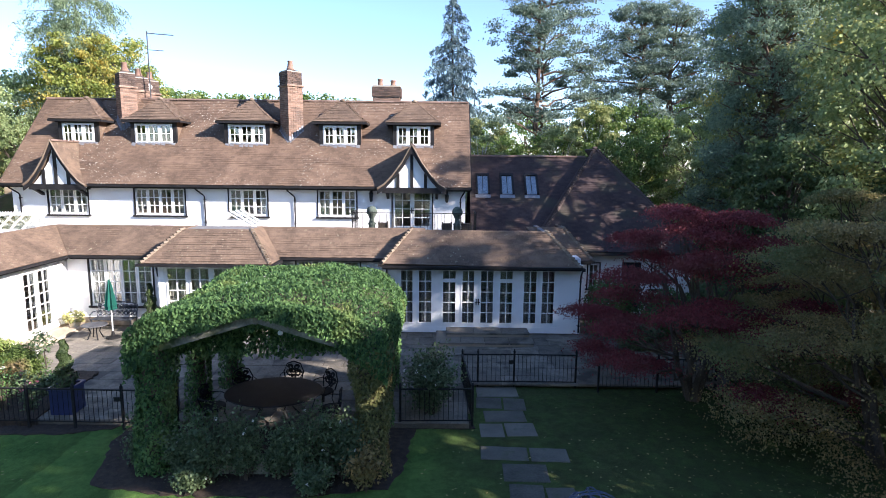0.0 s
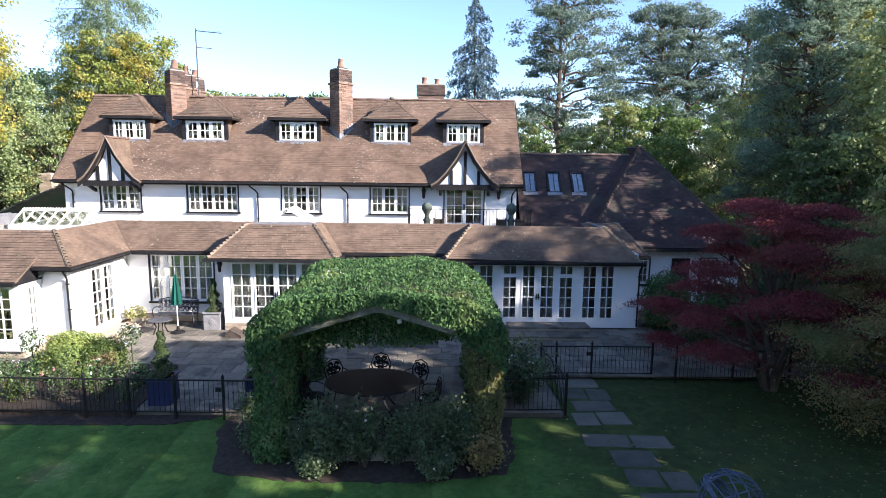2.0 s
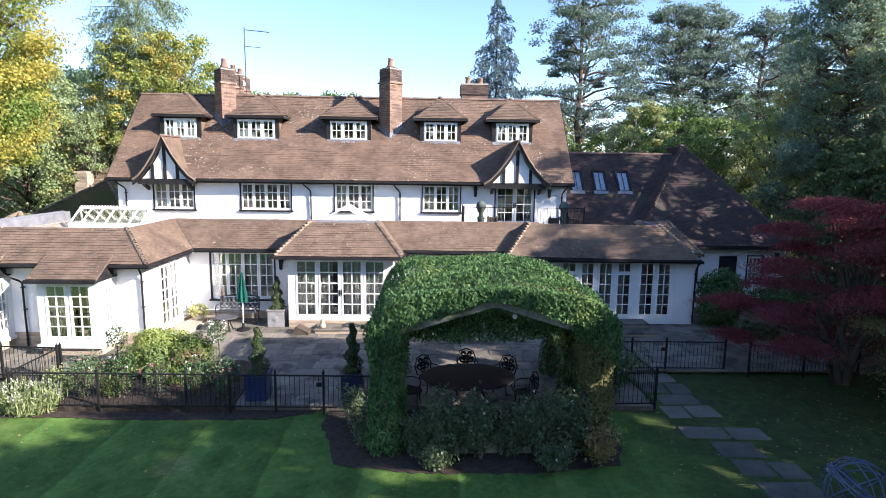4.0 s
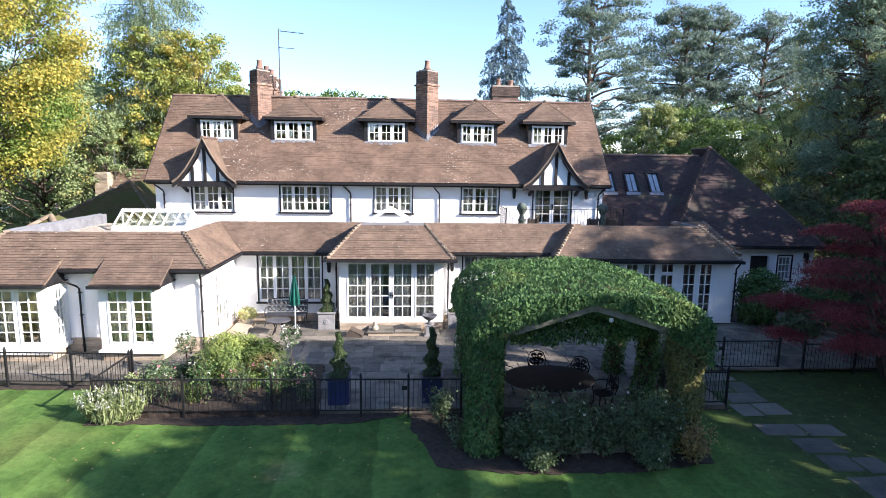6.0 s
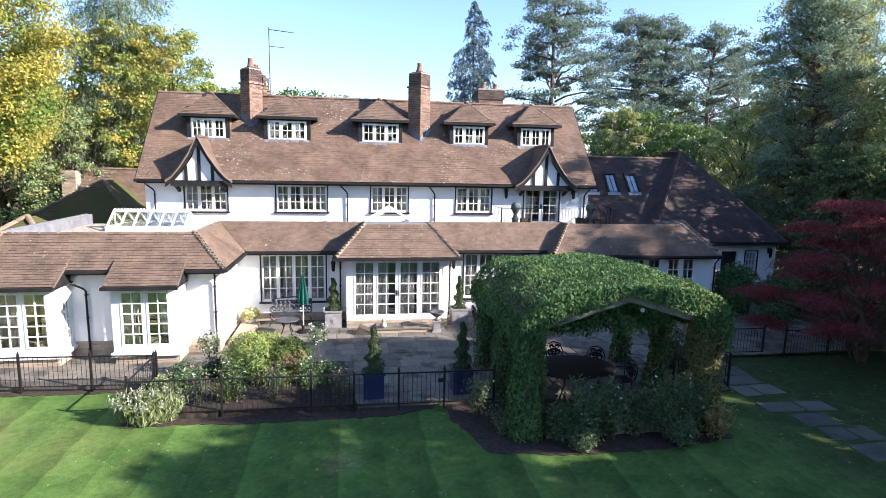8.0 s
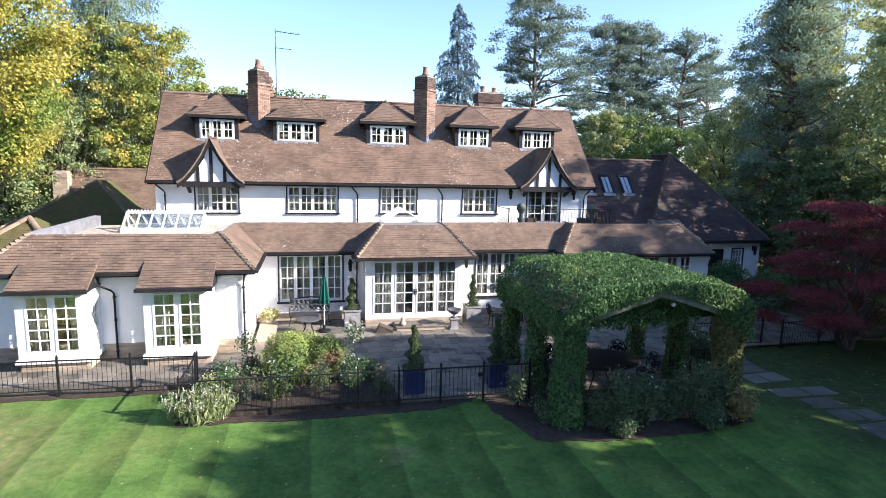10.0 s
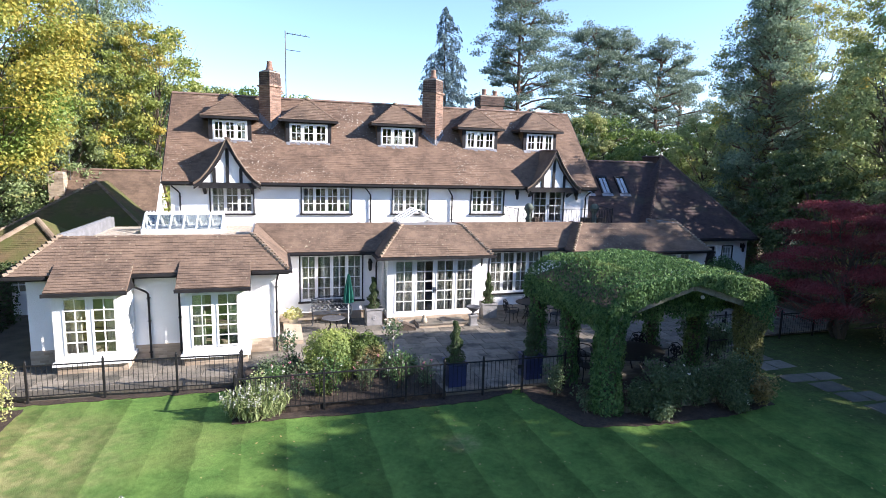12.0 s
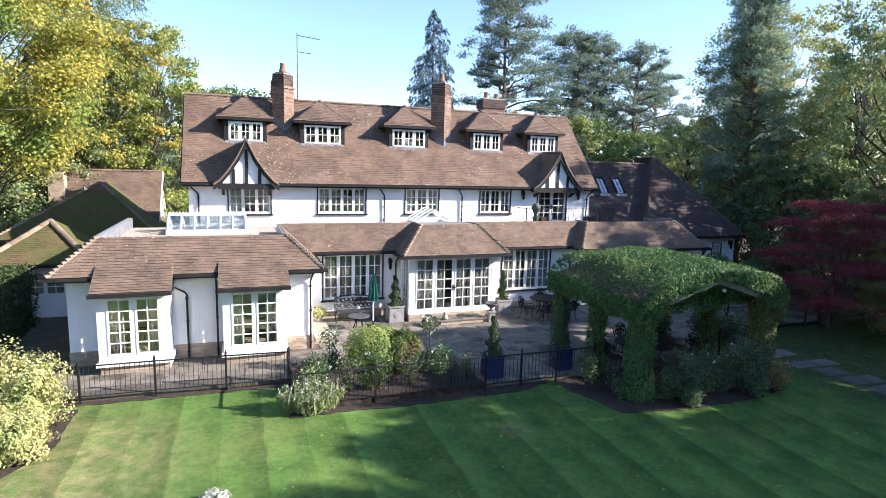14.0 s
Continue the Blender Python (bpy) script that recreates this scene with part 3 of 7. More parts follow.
def bed(poly, z=0.08):
    edge, soft = [], random.Random(len(poly) + int(poly[0][0] * 10))
    for (xa, ya), (xb, yb) in zip(poly, poly[1:] + poly[:1]):
        n = max(1, int(math.hypot(xb - xa, yb - ya) / 0.16))
        edge += [(xa + (xb - xa) * i / n + soft.uniform(-0.045, 0.045), ya + (yb - ya) * i / n + soft.uniform(-0.045, 0.045)) for i in range(n)]
    return thing("flower_bed", Shape().prism([(x, y, 0.0) for x, y in edge], (0, 0, z)), M_SOIL, "dark mulched soil of a flower bed", "flower bed", kind="structure")


bed([(-13.6, 12.0), (-12.1, 11.98), (-10.6, 11.88), (-8.7, 11.86), (-7.4, 11.93), (-6.5, 12.2), (-6.2, 12.4), (-13.5, 12.4)])
bed([(-18.9, 14.15), (-13.6, 14.0), (-13.5, 14.35), (-18.9, 14.5)], 0.075)
bed([(-24, 10.2), (-19.2, 10.4), (-18.35, 12.0), (-18.35, 13.9), (-24, 14.2)], 0.075)
bed([(-5.58, 9.95), (-4.05, 9.62), (-1.6, 9.6), (0.05, 9.9), (0.3, 10.6), (0.45, 12.35), (1.85, 12.38), (1.75, 12.75), (-6.1, 12.55), (-6.15, 11.6)], 0.075)

# ---- house ----
house = tagged(empty("house"), "long white-rendered country house with brown tile roofs", "house")
EAVE_Z, EAVE_Y, RIDGE_Y, RIDGE_Z = 5.2, 22.55, 25.8, 8.83
PITCH = (RIDGE_Z - EAVE_Z) / (RIDGE_Y - EAVE_Y)
WX0, WX1, WY = -16.4, 1.95, 22.9
rng = np.random.default_rng(5)
FIRST = [(-14.95, -13.35, 3), (-11.45, -9.42, 4), (-7.63, -6.08, 3), (-4.02, -2.47, 3)]
holes = [(a - WX0, b - WX0, 3.98, 5.06) for a, b, n in FIRST] + [(-1.0 - WX0, 0.6 - WX0, 3.47, 5.1)]
wall(house, pose(WX0, WY, 0), WX1 - WX0, 0.2, 5.32, holes)
for a, b, n in FIRST:
    window(house, pose(a, WY, 3.98), b - a, 1.08, even_lights(b - a, 1.08, n, 2, 3), label="white casement window with black timber sill")
    curtain(a - 0.05, a + 0.42, WY + 0.28, 3.9, 5.1)
    curtain(b - 0.36, b + 0.05, WY + 0.28, 3.9, 5.1)
window(house, pose(-1.0, WY, 3.47), 1.6, 1.63, even_lights(1.6, 1.63, 2, 2, 4, 0.07, 0.12, 0.12), "french_door", "white glazed double door onto the balcony", sill=False, handles=[(0.77, 0.8), (0.83, 0.8)])
for u0, u1 in ((-1.0, -0.62), (0.3, 0.6)):
    curtain(u0, u1, WY + 0.28, 3.45, 5.1)
gable = [(0, 0, 0.2), (5.9, 0, 0.2), (5.9, 0, 5.2), (2.95, 0, 8.6), (0, 0, 5.2)]
for x, rz in ((WX0, 90), (WX1 - 0.3, 90)):
    part("wall", Shape().prism([(x, WY + 0.3 + p[0], p[2]) for p in gable], (0.3, 0, 0)), M_RENDER, house)
part("wall", Shape().box(WX0, WX1, 28.8, 29.1, 0.2, 5.3), M_RENDER, house)
part("room", Shape().box(WX0 + 0.3, WX1 - 0.3, 26.6, 26.7, 0.2, 5.3).box(WX0 + 0.3, WX1 - 0.3, WY + 0.3, 28.8, 3.1, 3.2).box(WX0 + 0.3, WX1 - 0.3, WY + 0.3, 28.8, 5.25, 5.33)
     .box(-12.4, -12.3, 23.2, 26.6, 3.2, 5.25).box(-8.6, -8.5, 23.2, 26.6, 3.2, 5.25).box(-5.1, -5.0, 23.2, 26.6, 3.2, 5.25).box(-1.8, -1.7, 23.2, 26.6, 3.2, 5.25), M_ROOM, house)


def roof_z(y):
    return EAVE_Z + (y - EAVE_Y) * PITCH


def roof_y(z):
    return EAVE_Y + (z - EAVE_Z) / PITCH


s = Shape()
# a slight kick at the eaves, then the straight slope
tile_slope(s, (-16.62, EAVE_Y - 0.02, EAVE_Z + 0.02), (2.15, EAVE_Y - 0.02, EAVE_Z + 0.02), (2.15, EAVE_Y + 0.55, roof_z(EAVE_Y + 0.55) + 0.03), (-16.62, EAVE_Y + 0.55, roof_z(EAVE_Y + 0.55) + 0.03), rng)
tile_slope(s, (-16.62, EAVE_Y + 0.55, roof_z(EAVE_Y + 0.55) + 0.03), (2.15, EAVE_Y + 0.55, roof_z(EAVE_Y + 0.55) + 0.03), (2.15, RIDGE_Y, RIDGE_Z), (-16.62, RIDGE_Y, RIDGE_Z), rng)
main_roof = part("roof", s, M_TILE_LICHEN, house, "steep brown clay tile roof flecked with pale lichen")
s = Shape().prism([(-16.62, RIDGE_Y, RIDGE_Z), (2.15, RIDGE_Y, RIDGE_Z), (2.15, 29.3, 5.1), (-16.62, 29.3, 5.1)], (0, 0, -0.08))
part("roof", s, M_TILE, house)
ridge_row(main_roof, (-16.62, RIDGE_Y, RIDGE_Z + 0.02), (2.15, RIDGE_Y, RIDGE_Z + 0.02))
part("gutter", Shape().box(-16.65, 2.18, EAVE_Y - 0.13, EAVE_Y - 0.01, EAVE_Z - 0.075, EAVE_Z - 0.0).box(-16.6, 2.15, EAVE_Y - 0.01, EAVE_Y + 0.03, EAVE_Z - 0.12, EAVE_Z - 0.02), M_BLACK, house, "black gutter and fascia board")
part("soffit", Shape().box(-16.6, 2.15, EAVE_Y + 0.03, WY, EAVE_Z - 0.14, EAVE_Z - 0.11), M_BLACK, house)
part("bargeboard", Shape().prism([(2.16, EAVE_Y, EAVE_Z - 0.12), (2.16, EAVE_Y, EAVE_Z + 0.02), (2.16, RIDGE_Y, RIDGE_Z), (2.16, RIDGE_Y, RIDGE_Z - 0.18)], (0.03, 0, 0)), M_BLACK, house)
part("bargeboard", Shape().prism([(-16.63, EAVE_Y, EAVE_Z - 0.12), (-16.63, EAVE_Y, EAVE_Z + 0.02), (-16.63, RIDGE_Y, RIDGE_Z), (-16.63, RIDGE_Y, RIDGE_Z - 0.18)], (-0.03, 0, 0)), M_BLACK, house)


def downpipe(x, y, z0, z1, out=0.3, dx=0.0):
    """A black rainwater pipe with a swan neck under the gutter."""
    s = Shape().tube([(x + dx, y - out, z1), (x + dx, y - out, z1 - 0.08), (x + dx * 0.2, y - 0.09, z1 - 0.3), (x, y - 0.07, z1 - 0.38), (x, y - 0.06, z0)], 0.03, 7)
    for z in (z0 + 0.25, (z0 + z1) / 2, z1 - 0.5):
        s.box(x - 0.045, x + 0.045, y - 0.095, y, z - 0.015, z + 0.015)
    return part("downpipe", s, M_BLACK, house, "black rainwater pipe")


for x in (-16.05, -8.6, -4.95, 1.75):
    downpipe(x, WY, 3.45, EAVE_Z - 0.08, dx=-0.25 if x < 0 else 0.15)


# dormers
def dormer(c, w):
    """A hipped tiled dormer whose window stands on the roof slope."""
    y0, z0, z1 = 24.05, 6.88, 7.72
    w *= 0.92
    hw = w / 2 + 0.14
    back = roof_y(7.85)
    cheeks = [Shape().prism([(c + sx * hw, y0, z0 - 0.1), (c + sx * hw, y0, z1 + 0.12), (c + sx * hw, back + 0.1, z1 + 0.12)], (-sx * 0.08, 0, 0)) for sx in (-1, 1)]
    d = part("dormer", cheeks[0], M_TILE, house, "dormer with tile-hung cheeks")
    part("dormer_cheek", cheeks[1], M_TILE, d)
    part("front_board", Shape().box(c - hw - 0.02, c - w / 2, y0 - 0.03, y0 + 0.08, z0 - 0.12, z1 + 0.1).box(c + w / 2, c + hw + 0.02, y0 - 0.03, y0 + 0.08, z0 - 0.12, z1 + 0.1)
         .box(c - w / 2, c + w / 2, y0 - 0.028, y0 + 0.08, z1 - 0.02, z1 + 0.1).box(c - hw - 0.06, c + hw + 0.06, y0 - 0.06, y0 + 0.08, z0 - 0.16, z0 - 0.06), M_BLACK, d, "black timber window boards")
    e, ez, fy = w / 2 + 0.44, 7.83, 23.83
    az, ay = 8.78, 24.78
    ry = roof_y(az)
    s = Shape()
    kick = [(e, 0.0, 0.0), (e * 0.81, 0.17, 0.13), (e * 0.45, 0.54, 0.51), (0.0, 1.0, 1.0)]
    for (k0, v0, h0), (k1, v1, h1) in zip(kick, kick[1:]):
        f0, f1, g0, g1 = fy + (ay - fy) * v0, fy + (ay - fy) * v1, ez + (az - ez) * h0, ez + (az - ez) * h1
        tile_slope(s, (c - k0, f0, g0), (c + k0, f0, g0), (c + k1, f1, g1), (c - k1, f1, g1), rng, deck=0.04)
        for sx in (-1, 1):
            tile_slope(s, (c + sx * k0, f0, g0), (c + sx * k0, roof_y(g0), g0), (c + sx * k1, roof_y(g1), g1), (c + sx * k1, f1, g1), rng, deck=0.04)
    r = part("roof", s, M_TILE, d, "hipped clay tile roof")
    part("finial", Shape().lathe([(0.11, 0), (0.12, 0.04), (0.08, 0.09), (0.03, 0.11)], (c, ay, az - 0.04), 10), M_HIP, d, "hip cap of mortar-bedded tile")
    part("eaves_board", Shape().box(c - e, c + e, fy - 0.02, fy + 0.06, ez - 0.1, ez - 0.02).box(c - e + 0.04, c + e - 0.04, fy + 0.06, y0, ez - 0.08, ez - 0.05)
         .box(c - e, c - e + 0.05, fy + 0.06, roof_y(ez), ez - 0.1, ez - 0.02).box(c + e - 0.05, c + e, fy + 0.06, roof_y(ez), ez - 0.1, ez - 0.02), M_BLACK, d, "black eaves board")
    window(house, pose(c - w / 2, y0 - 0.06, z0), w, 0.8, even_lights(w, 0.8, 3, 2, 2, 0.07, 0.1, 0.06, 0.06), label="white dormer casement window", black=0, sill=False)
    crinkle = random.Random(int(c * 10))
    for i in range(9):
        xa = c - hw + (2 * hw) * i / 9
        ya = y0 - crinkle.uniform(0.05, 0.13)
        part("flashing", Shape().prism([(xa, ya, roof_z(ya) + 0.045), (xa + 0.16, ya - 0.03, roof_z(ya - 0.03) + 0.045), (xa + 0.17, y0 - 0.03, roof_z(y0 - 0.03) + 0.05), (xa, y0 - 0.03, roof_z(y0 - 0.03) + 0.05)], (0, -0.006, 0.008)), M_LEAD, d)


for c, w in ((-14.23, 1.46), (-11.08, 1.72), (-7.19, 1.7), (-3.29, 1.54), (-0.22, 1.53)):
    dormer(c, w)


# half-timbered gables breaking the eaves
def gable_front(c, half, apex_z, apex_y=22.28):
    base = 5.14
    prof = [(0, apex_z), (half * 0.28, apex_z - (apex_z - base) * 0.4), (half * 0.56, apex_z - (apex_z - base) * 0.7), (half * 0.8, apex_z - (apex_z - base) * 0.9), (half, base)]
    g = part("gable", Shape().prism([(c + s_ * (x - 0.1 if x > 0.2 else 0), 22.46, z - 0.08) for s_, (x, z) in [(-1, p) for p in prof[::-1]] + [(1, p) for p in prof[1:]]], (0, 0.12, 0)), M_RENDER, house, "white-rendered gable with black timber studs")
    s = Shape()
    for sx in (-1, 1):
        for (x0, z0), (x1, z1) in zip(prof, prof[1:]):
            tile_slope(s, (c + sx * x1, apex_y, z1), (c + sx * x1, roof_y(z1) + 0.05, z1), (c + sx * x0, roof_y(z0) + 0.05, z0), (c + sx * x0, apex_y, z0), rng, deck=0.04)
    r = part("roof", s, M_TILE, g, "swept clay tile gable roof")
    part("verge", Shape().tube([(c + sx * 0 + (x if True else 0), apex_y - 0.02, z + 0.03) for sx in (1,) for x, z in [(-p[0], p[1]) for p in prof[::-1]] + prof[1:]], 0.035, 6), M_HIP, g, "pale mortar verge")
    for sx in (-1, 1):
        low = [(x, z - (0.3 if i == 0 else 0.2)) for i, (x, z) in enumerate(prof)]
        part("bargeboard", Shape().prism([(c + sx * x, apex_y - 0.01, z - 0.04) for x, z in prof] + [(c + sx * x, apex_y - 0.01, z) for x, z in low[::-1]], (0, 0.05, 0)), M_BLACK, g, "curved black bargeboard")
    h = apex_z - base
    for dx, top in ((-half * 0.4, 0.36), (0, 0.8), (half * 0.4, 0.36)):
        part("stud", Shape().box(c + dx - 0.06, c + dx + 0.06, 22.42, 22.46, base, base + h * top), M_BLACK, g, "black timber stud")
    part("beam", Shape().box(c - half * 0.86, c + half * 0.86, 22.34, 22.9, base - 0.16, base + 0.04), M_BLACK, g, "black timber beam")
    for sx in (-1, 1):
        part("bracket", Shape().prism([(c + sx * half * 0.72 - 0.05, 22.9, 4.72), (c + sx * half * 0.72 - 0.05, 22.9, 4.84), (c + sx * half * 0.72 - 0.05, 22.36, 5.1), (c + sx * half * 0.72 - 0.05, 22.36, 4.98)], (0.1, 0, 0)), M_BLACK, g, "black curved timber bracket")
    ridge_row(g, (c, apex_y, apex_z + 0.02), (c, roof_y(apex_z), apex_z + 0.02))


gable_front(-14.26, 1.22, 6.88)
gable_front(-0.2, 1.36, 6.86)


# chimneys
def brick_stack(parent, x0, x1, y0, y1, z0, z1, name="chimney", label="", turn=0.0, mat=M_BRICK, about="weathered red brick courses"):
    """A stack of single bricks in mortar: stretchers round a core."""
    core = Shape().box(x0 + 0.012, x1 - 0.012, y0 + 0.012, y1 - 0.012, z0, z1)
    b = Shape()
    course, lb = 0.075, 0.225
    for r in range(int((z1 - z0) / course)):
        za, zb = z0 + r * course + 0.005, z0 + (r + 1) * course - 0.005
        off = lb / 2 if r % 2 else 0
        for horizontal, lo, hi in ((True, x0, x1), (False, y0, y1)):
            p = lo - off
            while p < hi:
                a, e = max(lo, p) + 0.004, min(hi, p + lb) - 0.004
                if e - a > 0.03:
                    j = random.uniform(0, 0.006)
                    if horizontal:
                        b.box(a, e, y0 - j, y0 + 0.03, za, zb).box(a, e, y1 - 0.03, y1 + j, za, zb)
                    else:
                        b.box(x0 - j, x0 + 0.03, a, e, za, zb).box(x1 - 0.03, x1 + j, a, e, za, zb)
                p += lb
    if turn:
        cx, cy, ca, sa = (x0 + x1) / 2, (y0 + y1) / 2, math.cos(radians(turn)), math.sin(radians(turn))
        for k in (core, b):
            k.v = [(cx + (x - cx) * ca - (y - cy) * sa, cy + (x - cx) * sa + (y - cy) * ca, z) for x, y, z in k.v]
    c = part(name, core, M_MORTAR, parent, label)
    tagged(part("brickwork", b, mat, c, about), kind="stuff")
    return c


def diamond_chimney(x, y, side, zb, zt, pot=0.38):
    """A square stack set cornerwise to the house, with an oversailing head and one pot."""
    h = side / 2
    c = brick_stack(house, x - h, x + h, y - h, y + h, zb, zt - 0.62, label="tall red brick chimney stack set cornerwise", turn=45)
    brick_stack(house, x - h - 0.05, x + h + 0.05, y - h - 0.05, y + h + 0.05, zt - 0.7, zt - 0.62, "drip_course", "projecting brick drip course", 45)
    brick_stack(house, x - h + 0.01, x + h - 0.01, y - h + 0.01, y + h - 0.01, zt - 0.62, zt - 0.06, "chimney_head", "sooty brick chimney head", 45, M_SOOTBRICK, "soot-darkened brick courses")
    part("cap", Shape().lathe([(h * 1.2, zt - 0.06), (h * 1.0, zt - 0.02), (0.14, zt + 0.03)], (x, y, 0), 4), M_SOOT, c, "sooty mortar flaunching")
    r = 0.14
    part("pot", Shape().lathe([(r * 1.15, 0), (r * 1.15, 0.06), (r * 0.95, 0.1), (r * 0.72, pot - 0.06), (r * 0.8, pot - 0.04), (r * 0.8, pot), (r * 0.5, pot), (r * 0.5, pot - 0.2)], (x, y, zt), 12), M_POT, c, "terracotta chimney pot", smooth=True)
    d = side / math.sqrt(2)
    if y - d < RIDGE_Y - 0.6:
        for sx in (-1, 1):
            a, b = Vector((x, y - d, 0)), Vector((x + sx * d, y, 0))
            o = Vector((sx * 0.7, -0.7, 0))
            for i in range(6):
                p, q = a.lerp(b, i / 6), a.lerp(b, (i + 0.8) / 6)
                quad = [p + o * 0.004, q + o * 0.004, q + o * 0.08, p + o * 0.08]
                part("flashing", Shape().prism([(k.x, k.y, roof_z(k.y) + 0.05) for k in quad], (0, 0, 0.012)), M_LEAD, c)
                part("flashing", Shape().prism([(p.x, p.y, roof_z(p.y) + 0.04), (q.x, q.y, roof_z(q.y) + 0.04), (q.x, q.y, roof_z(q.y) + 0.2), (p.x, p.y, roof_z(q.y) + 0.2)], o * 0.02), M_LEAD, c)
    return c


def chimney(x0, x1, y0, y1, zb, zt, pots):
    c = brick_stack(house, x0, x1, y0, y1, zb, zt - 0.55, label="tall weathered red brick chimney stack")
    brick_stack(house, x0 - 0.05, x1 + 0.05, y0 - 0.05, y1 + 0.05, zt - 0.55, zt - 0.1, "chimney_head", "corbelled brick chimney head", 0.0, M_SOOTBRICK, "soot-darkened brick courses")
    part("cap", Shape().box(x0 - 0.02, x1 + 0.02, y0 - 0.02, y1 + 0.02, zt - 0.1, zt - 0.04), M_MORTAR, c, "mortar flaunching")
    for px, py, h, r in pots:
        part("pot", Shape().lathe([(r * 1.1, 0), (r * 1.1, 0.05), (r * 0.9, 0.1), (r * 0.82, h - 0.08), (r, h - 0.06), (r, h), (r * 0.6, h), (r * 0.6, h - 0.2)], (px, py, zt - 0.06), 12), M_POT, c, "terracotta chimney pot", smooth=True)
    if y0 < RIDGE_Y:
        part("flashing", Shape().prism([(x0 - 0.12, y0 - 0.16, roof_z(y0 - 0.16) + 0.035), (x1 + 0.12, y0 - 0.16, roof_z(y0 - 0.16) + 0.035), (x1 + 0.12, min(y1, RIDGE_Y), roof_z(min(y1, RIDGE_Y)) + 0.035), (x0 - 0.12, min(y1, RIDGE_Y), roof_z(min(y1, RIDGE_Y)) + 0.035)], (0, 0, 0.012)), M_LEAD, c, "grey lead flashing")
    return c


diamond_chimney(-12.64, 24.98, 0.64, 6.9, 9.9)
diamond_chimney(-12.6, 26.0, 0.64, 8.2, 9.85, 0.34)
diamond_chimney(-12.6, 26.95, 0.64, 7.4, 9.85, 0.34)
diamond_chimney(-5.45, 24.62, 0.7, 6.5, 9.98)
chimney(-2.25, -1.02, 26.9, 27.7, 7.0, 9.75, [(-1.95, 27.3, 0.36, 0.13), (-1.35, 27.3, 0.3, 0.13)])
aerial = Shape().tube([(-11.95, 25.7, 8.9), (-11.95, 25.7, 11.75)], 0.024, 6).tube([(-11.95, 25.7, 11.65), (-10.9, 25.9, 11.6)], 0.016, 5).tube([(-11.95, 25.7, 10.95), (-11.3, 25.8, 10.93)], 0.014, 5)
for i in range(9):
    aerial.tube([(-11.85 + i * 0.11, 25.55 + i * 0.02, 11.645), (-11.85 + i * 0.11, 25.95 + i * 0.02, 11.645)], 0.006, 4)
thing("television_aerial", aerial, M_GREYIRON, "thin grey television aerial on a tall mast", "aerial")
thing("satellite_dish", Shape().lathe([(0.02, 0), (0.12, 0.015), (0.22, 0.05), (0.3, 0.1), (0.29, 0.105), (0.2, 0.06), (0.02, 0.015)], sides=18).tube([(0, 0, 0), (0, -0.1, 0.3)], 0.012, 5), M_WHITE, "small pale satellite dish on the chimney", "satellite dish", m=pose(-12.33, 26.2, 9.42, 65, 0, 35) @ Matrix.Scale(0.62, 4))

def brick_face(x0, x1, y, z0, z1, parent=None):
    """Courses of single plinth bricks standing proud of a mortar backing."""
    b, r = Shape(), 0
    while z0 + (r + 1) * 0.075 <= z1 + 0.01:
        p = x0 - (0.1125 if r % 2 else 0)
        while p < x1:
            a, e = max(x0, p) + 0.005, min(x1, p + 0.225) - 0.005
            if e - a > 0.04:
                b.box(a, e, y - random.uniform(0.004, 0.014), y + 0.03, z0 + r * 0.075 + 0.006, z0 + (r + 1) * 0.075 - 0.006)
            p += 0.225
        r += 1
    tagged(part("brickwork", b, M_STONE, parent or house, "pale stone-coloured brick courses"), kind="stuff")


# ---- ground-floor range ----
FLAT = 3.42
SY = 19.95
wall(house, pose(-12.45, SY, 0), 12.3, 0.2, 2.95, [(-11.66 + 12.45, -9.38 + 12.45, 0.95, 2.68), (-8.5 + 12.45, -5.1 + 12.45, 0.3, 2.75), (-4.2 + 12.45, -1.91 + 12.45, 0.95, 2.68)])
for a in (-11.66, -4.2):
    window(house, pose(a, SY, 0.95), 2.28, 1.73, even_lights(2.28, 1.73, 4, 2, 4), label="white four-light casement window in a black surround")
    for u0, u1 in ((0.02, 0.66), (0.72, 1.08), (1.22, 1.55), (1.64, 2.27)):
        curtain(a + u0, a + u1, SY + 0.26, 0.5, 2.7)
part("floor_slab", Shape().box(-18.9, -12.5, 16.95, 22.8, 0.15, 0.42).box(-12.5, 5.7, 20.2, 22.8, 0.15, 0.43).box(-8.4, -5.2, 19.0, 20.2, 0.15, 0.44).box(-0.4, 5.7, 19.6, 20.2, 0.15, 0.44), M_FLOOR, house)
part("room", Shape().box(-12.4, -12.3, 20.3, 22.9, 0.42, 3.3).box(-0.35, -0.25, 19.6, 22.9, 0.42, 3.3).box(-12.3, -0.35, 22.78, 22.88, 0.42, 3.3), M_ROOM, house)


def low_roof(a, b, c, d, mat=M_TILE, label="low brown clay tile roof slope"):
    s = Shape()
    tile_slope(s, a, b, c, d, rng)
    return part("roof", s, mat, house, label)


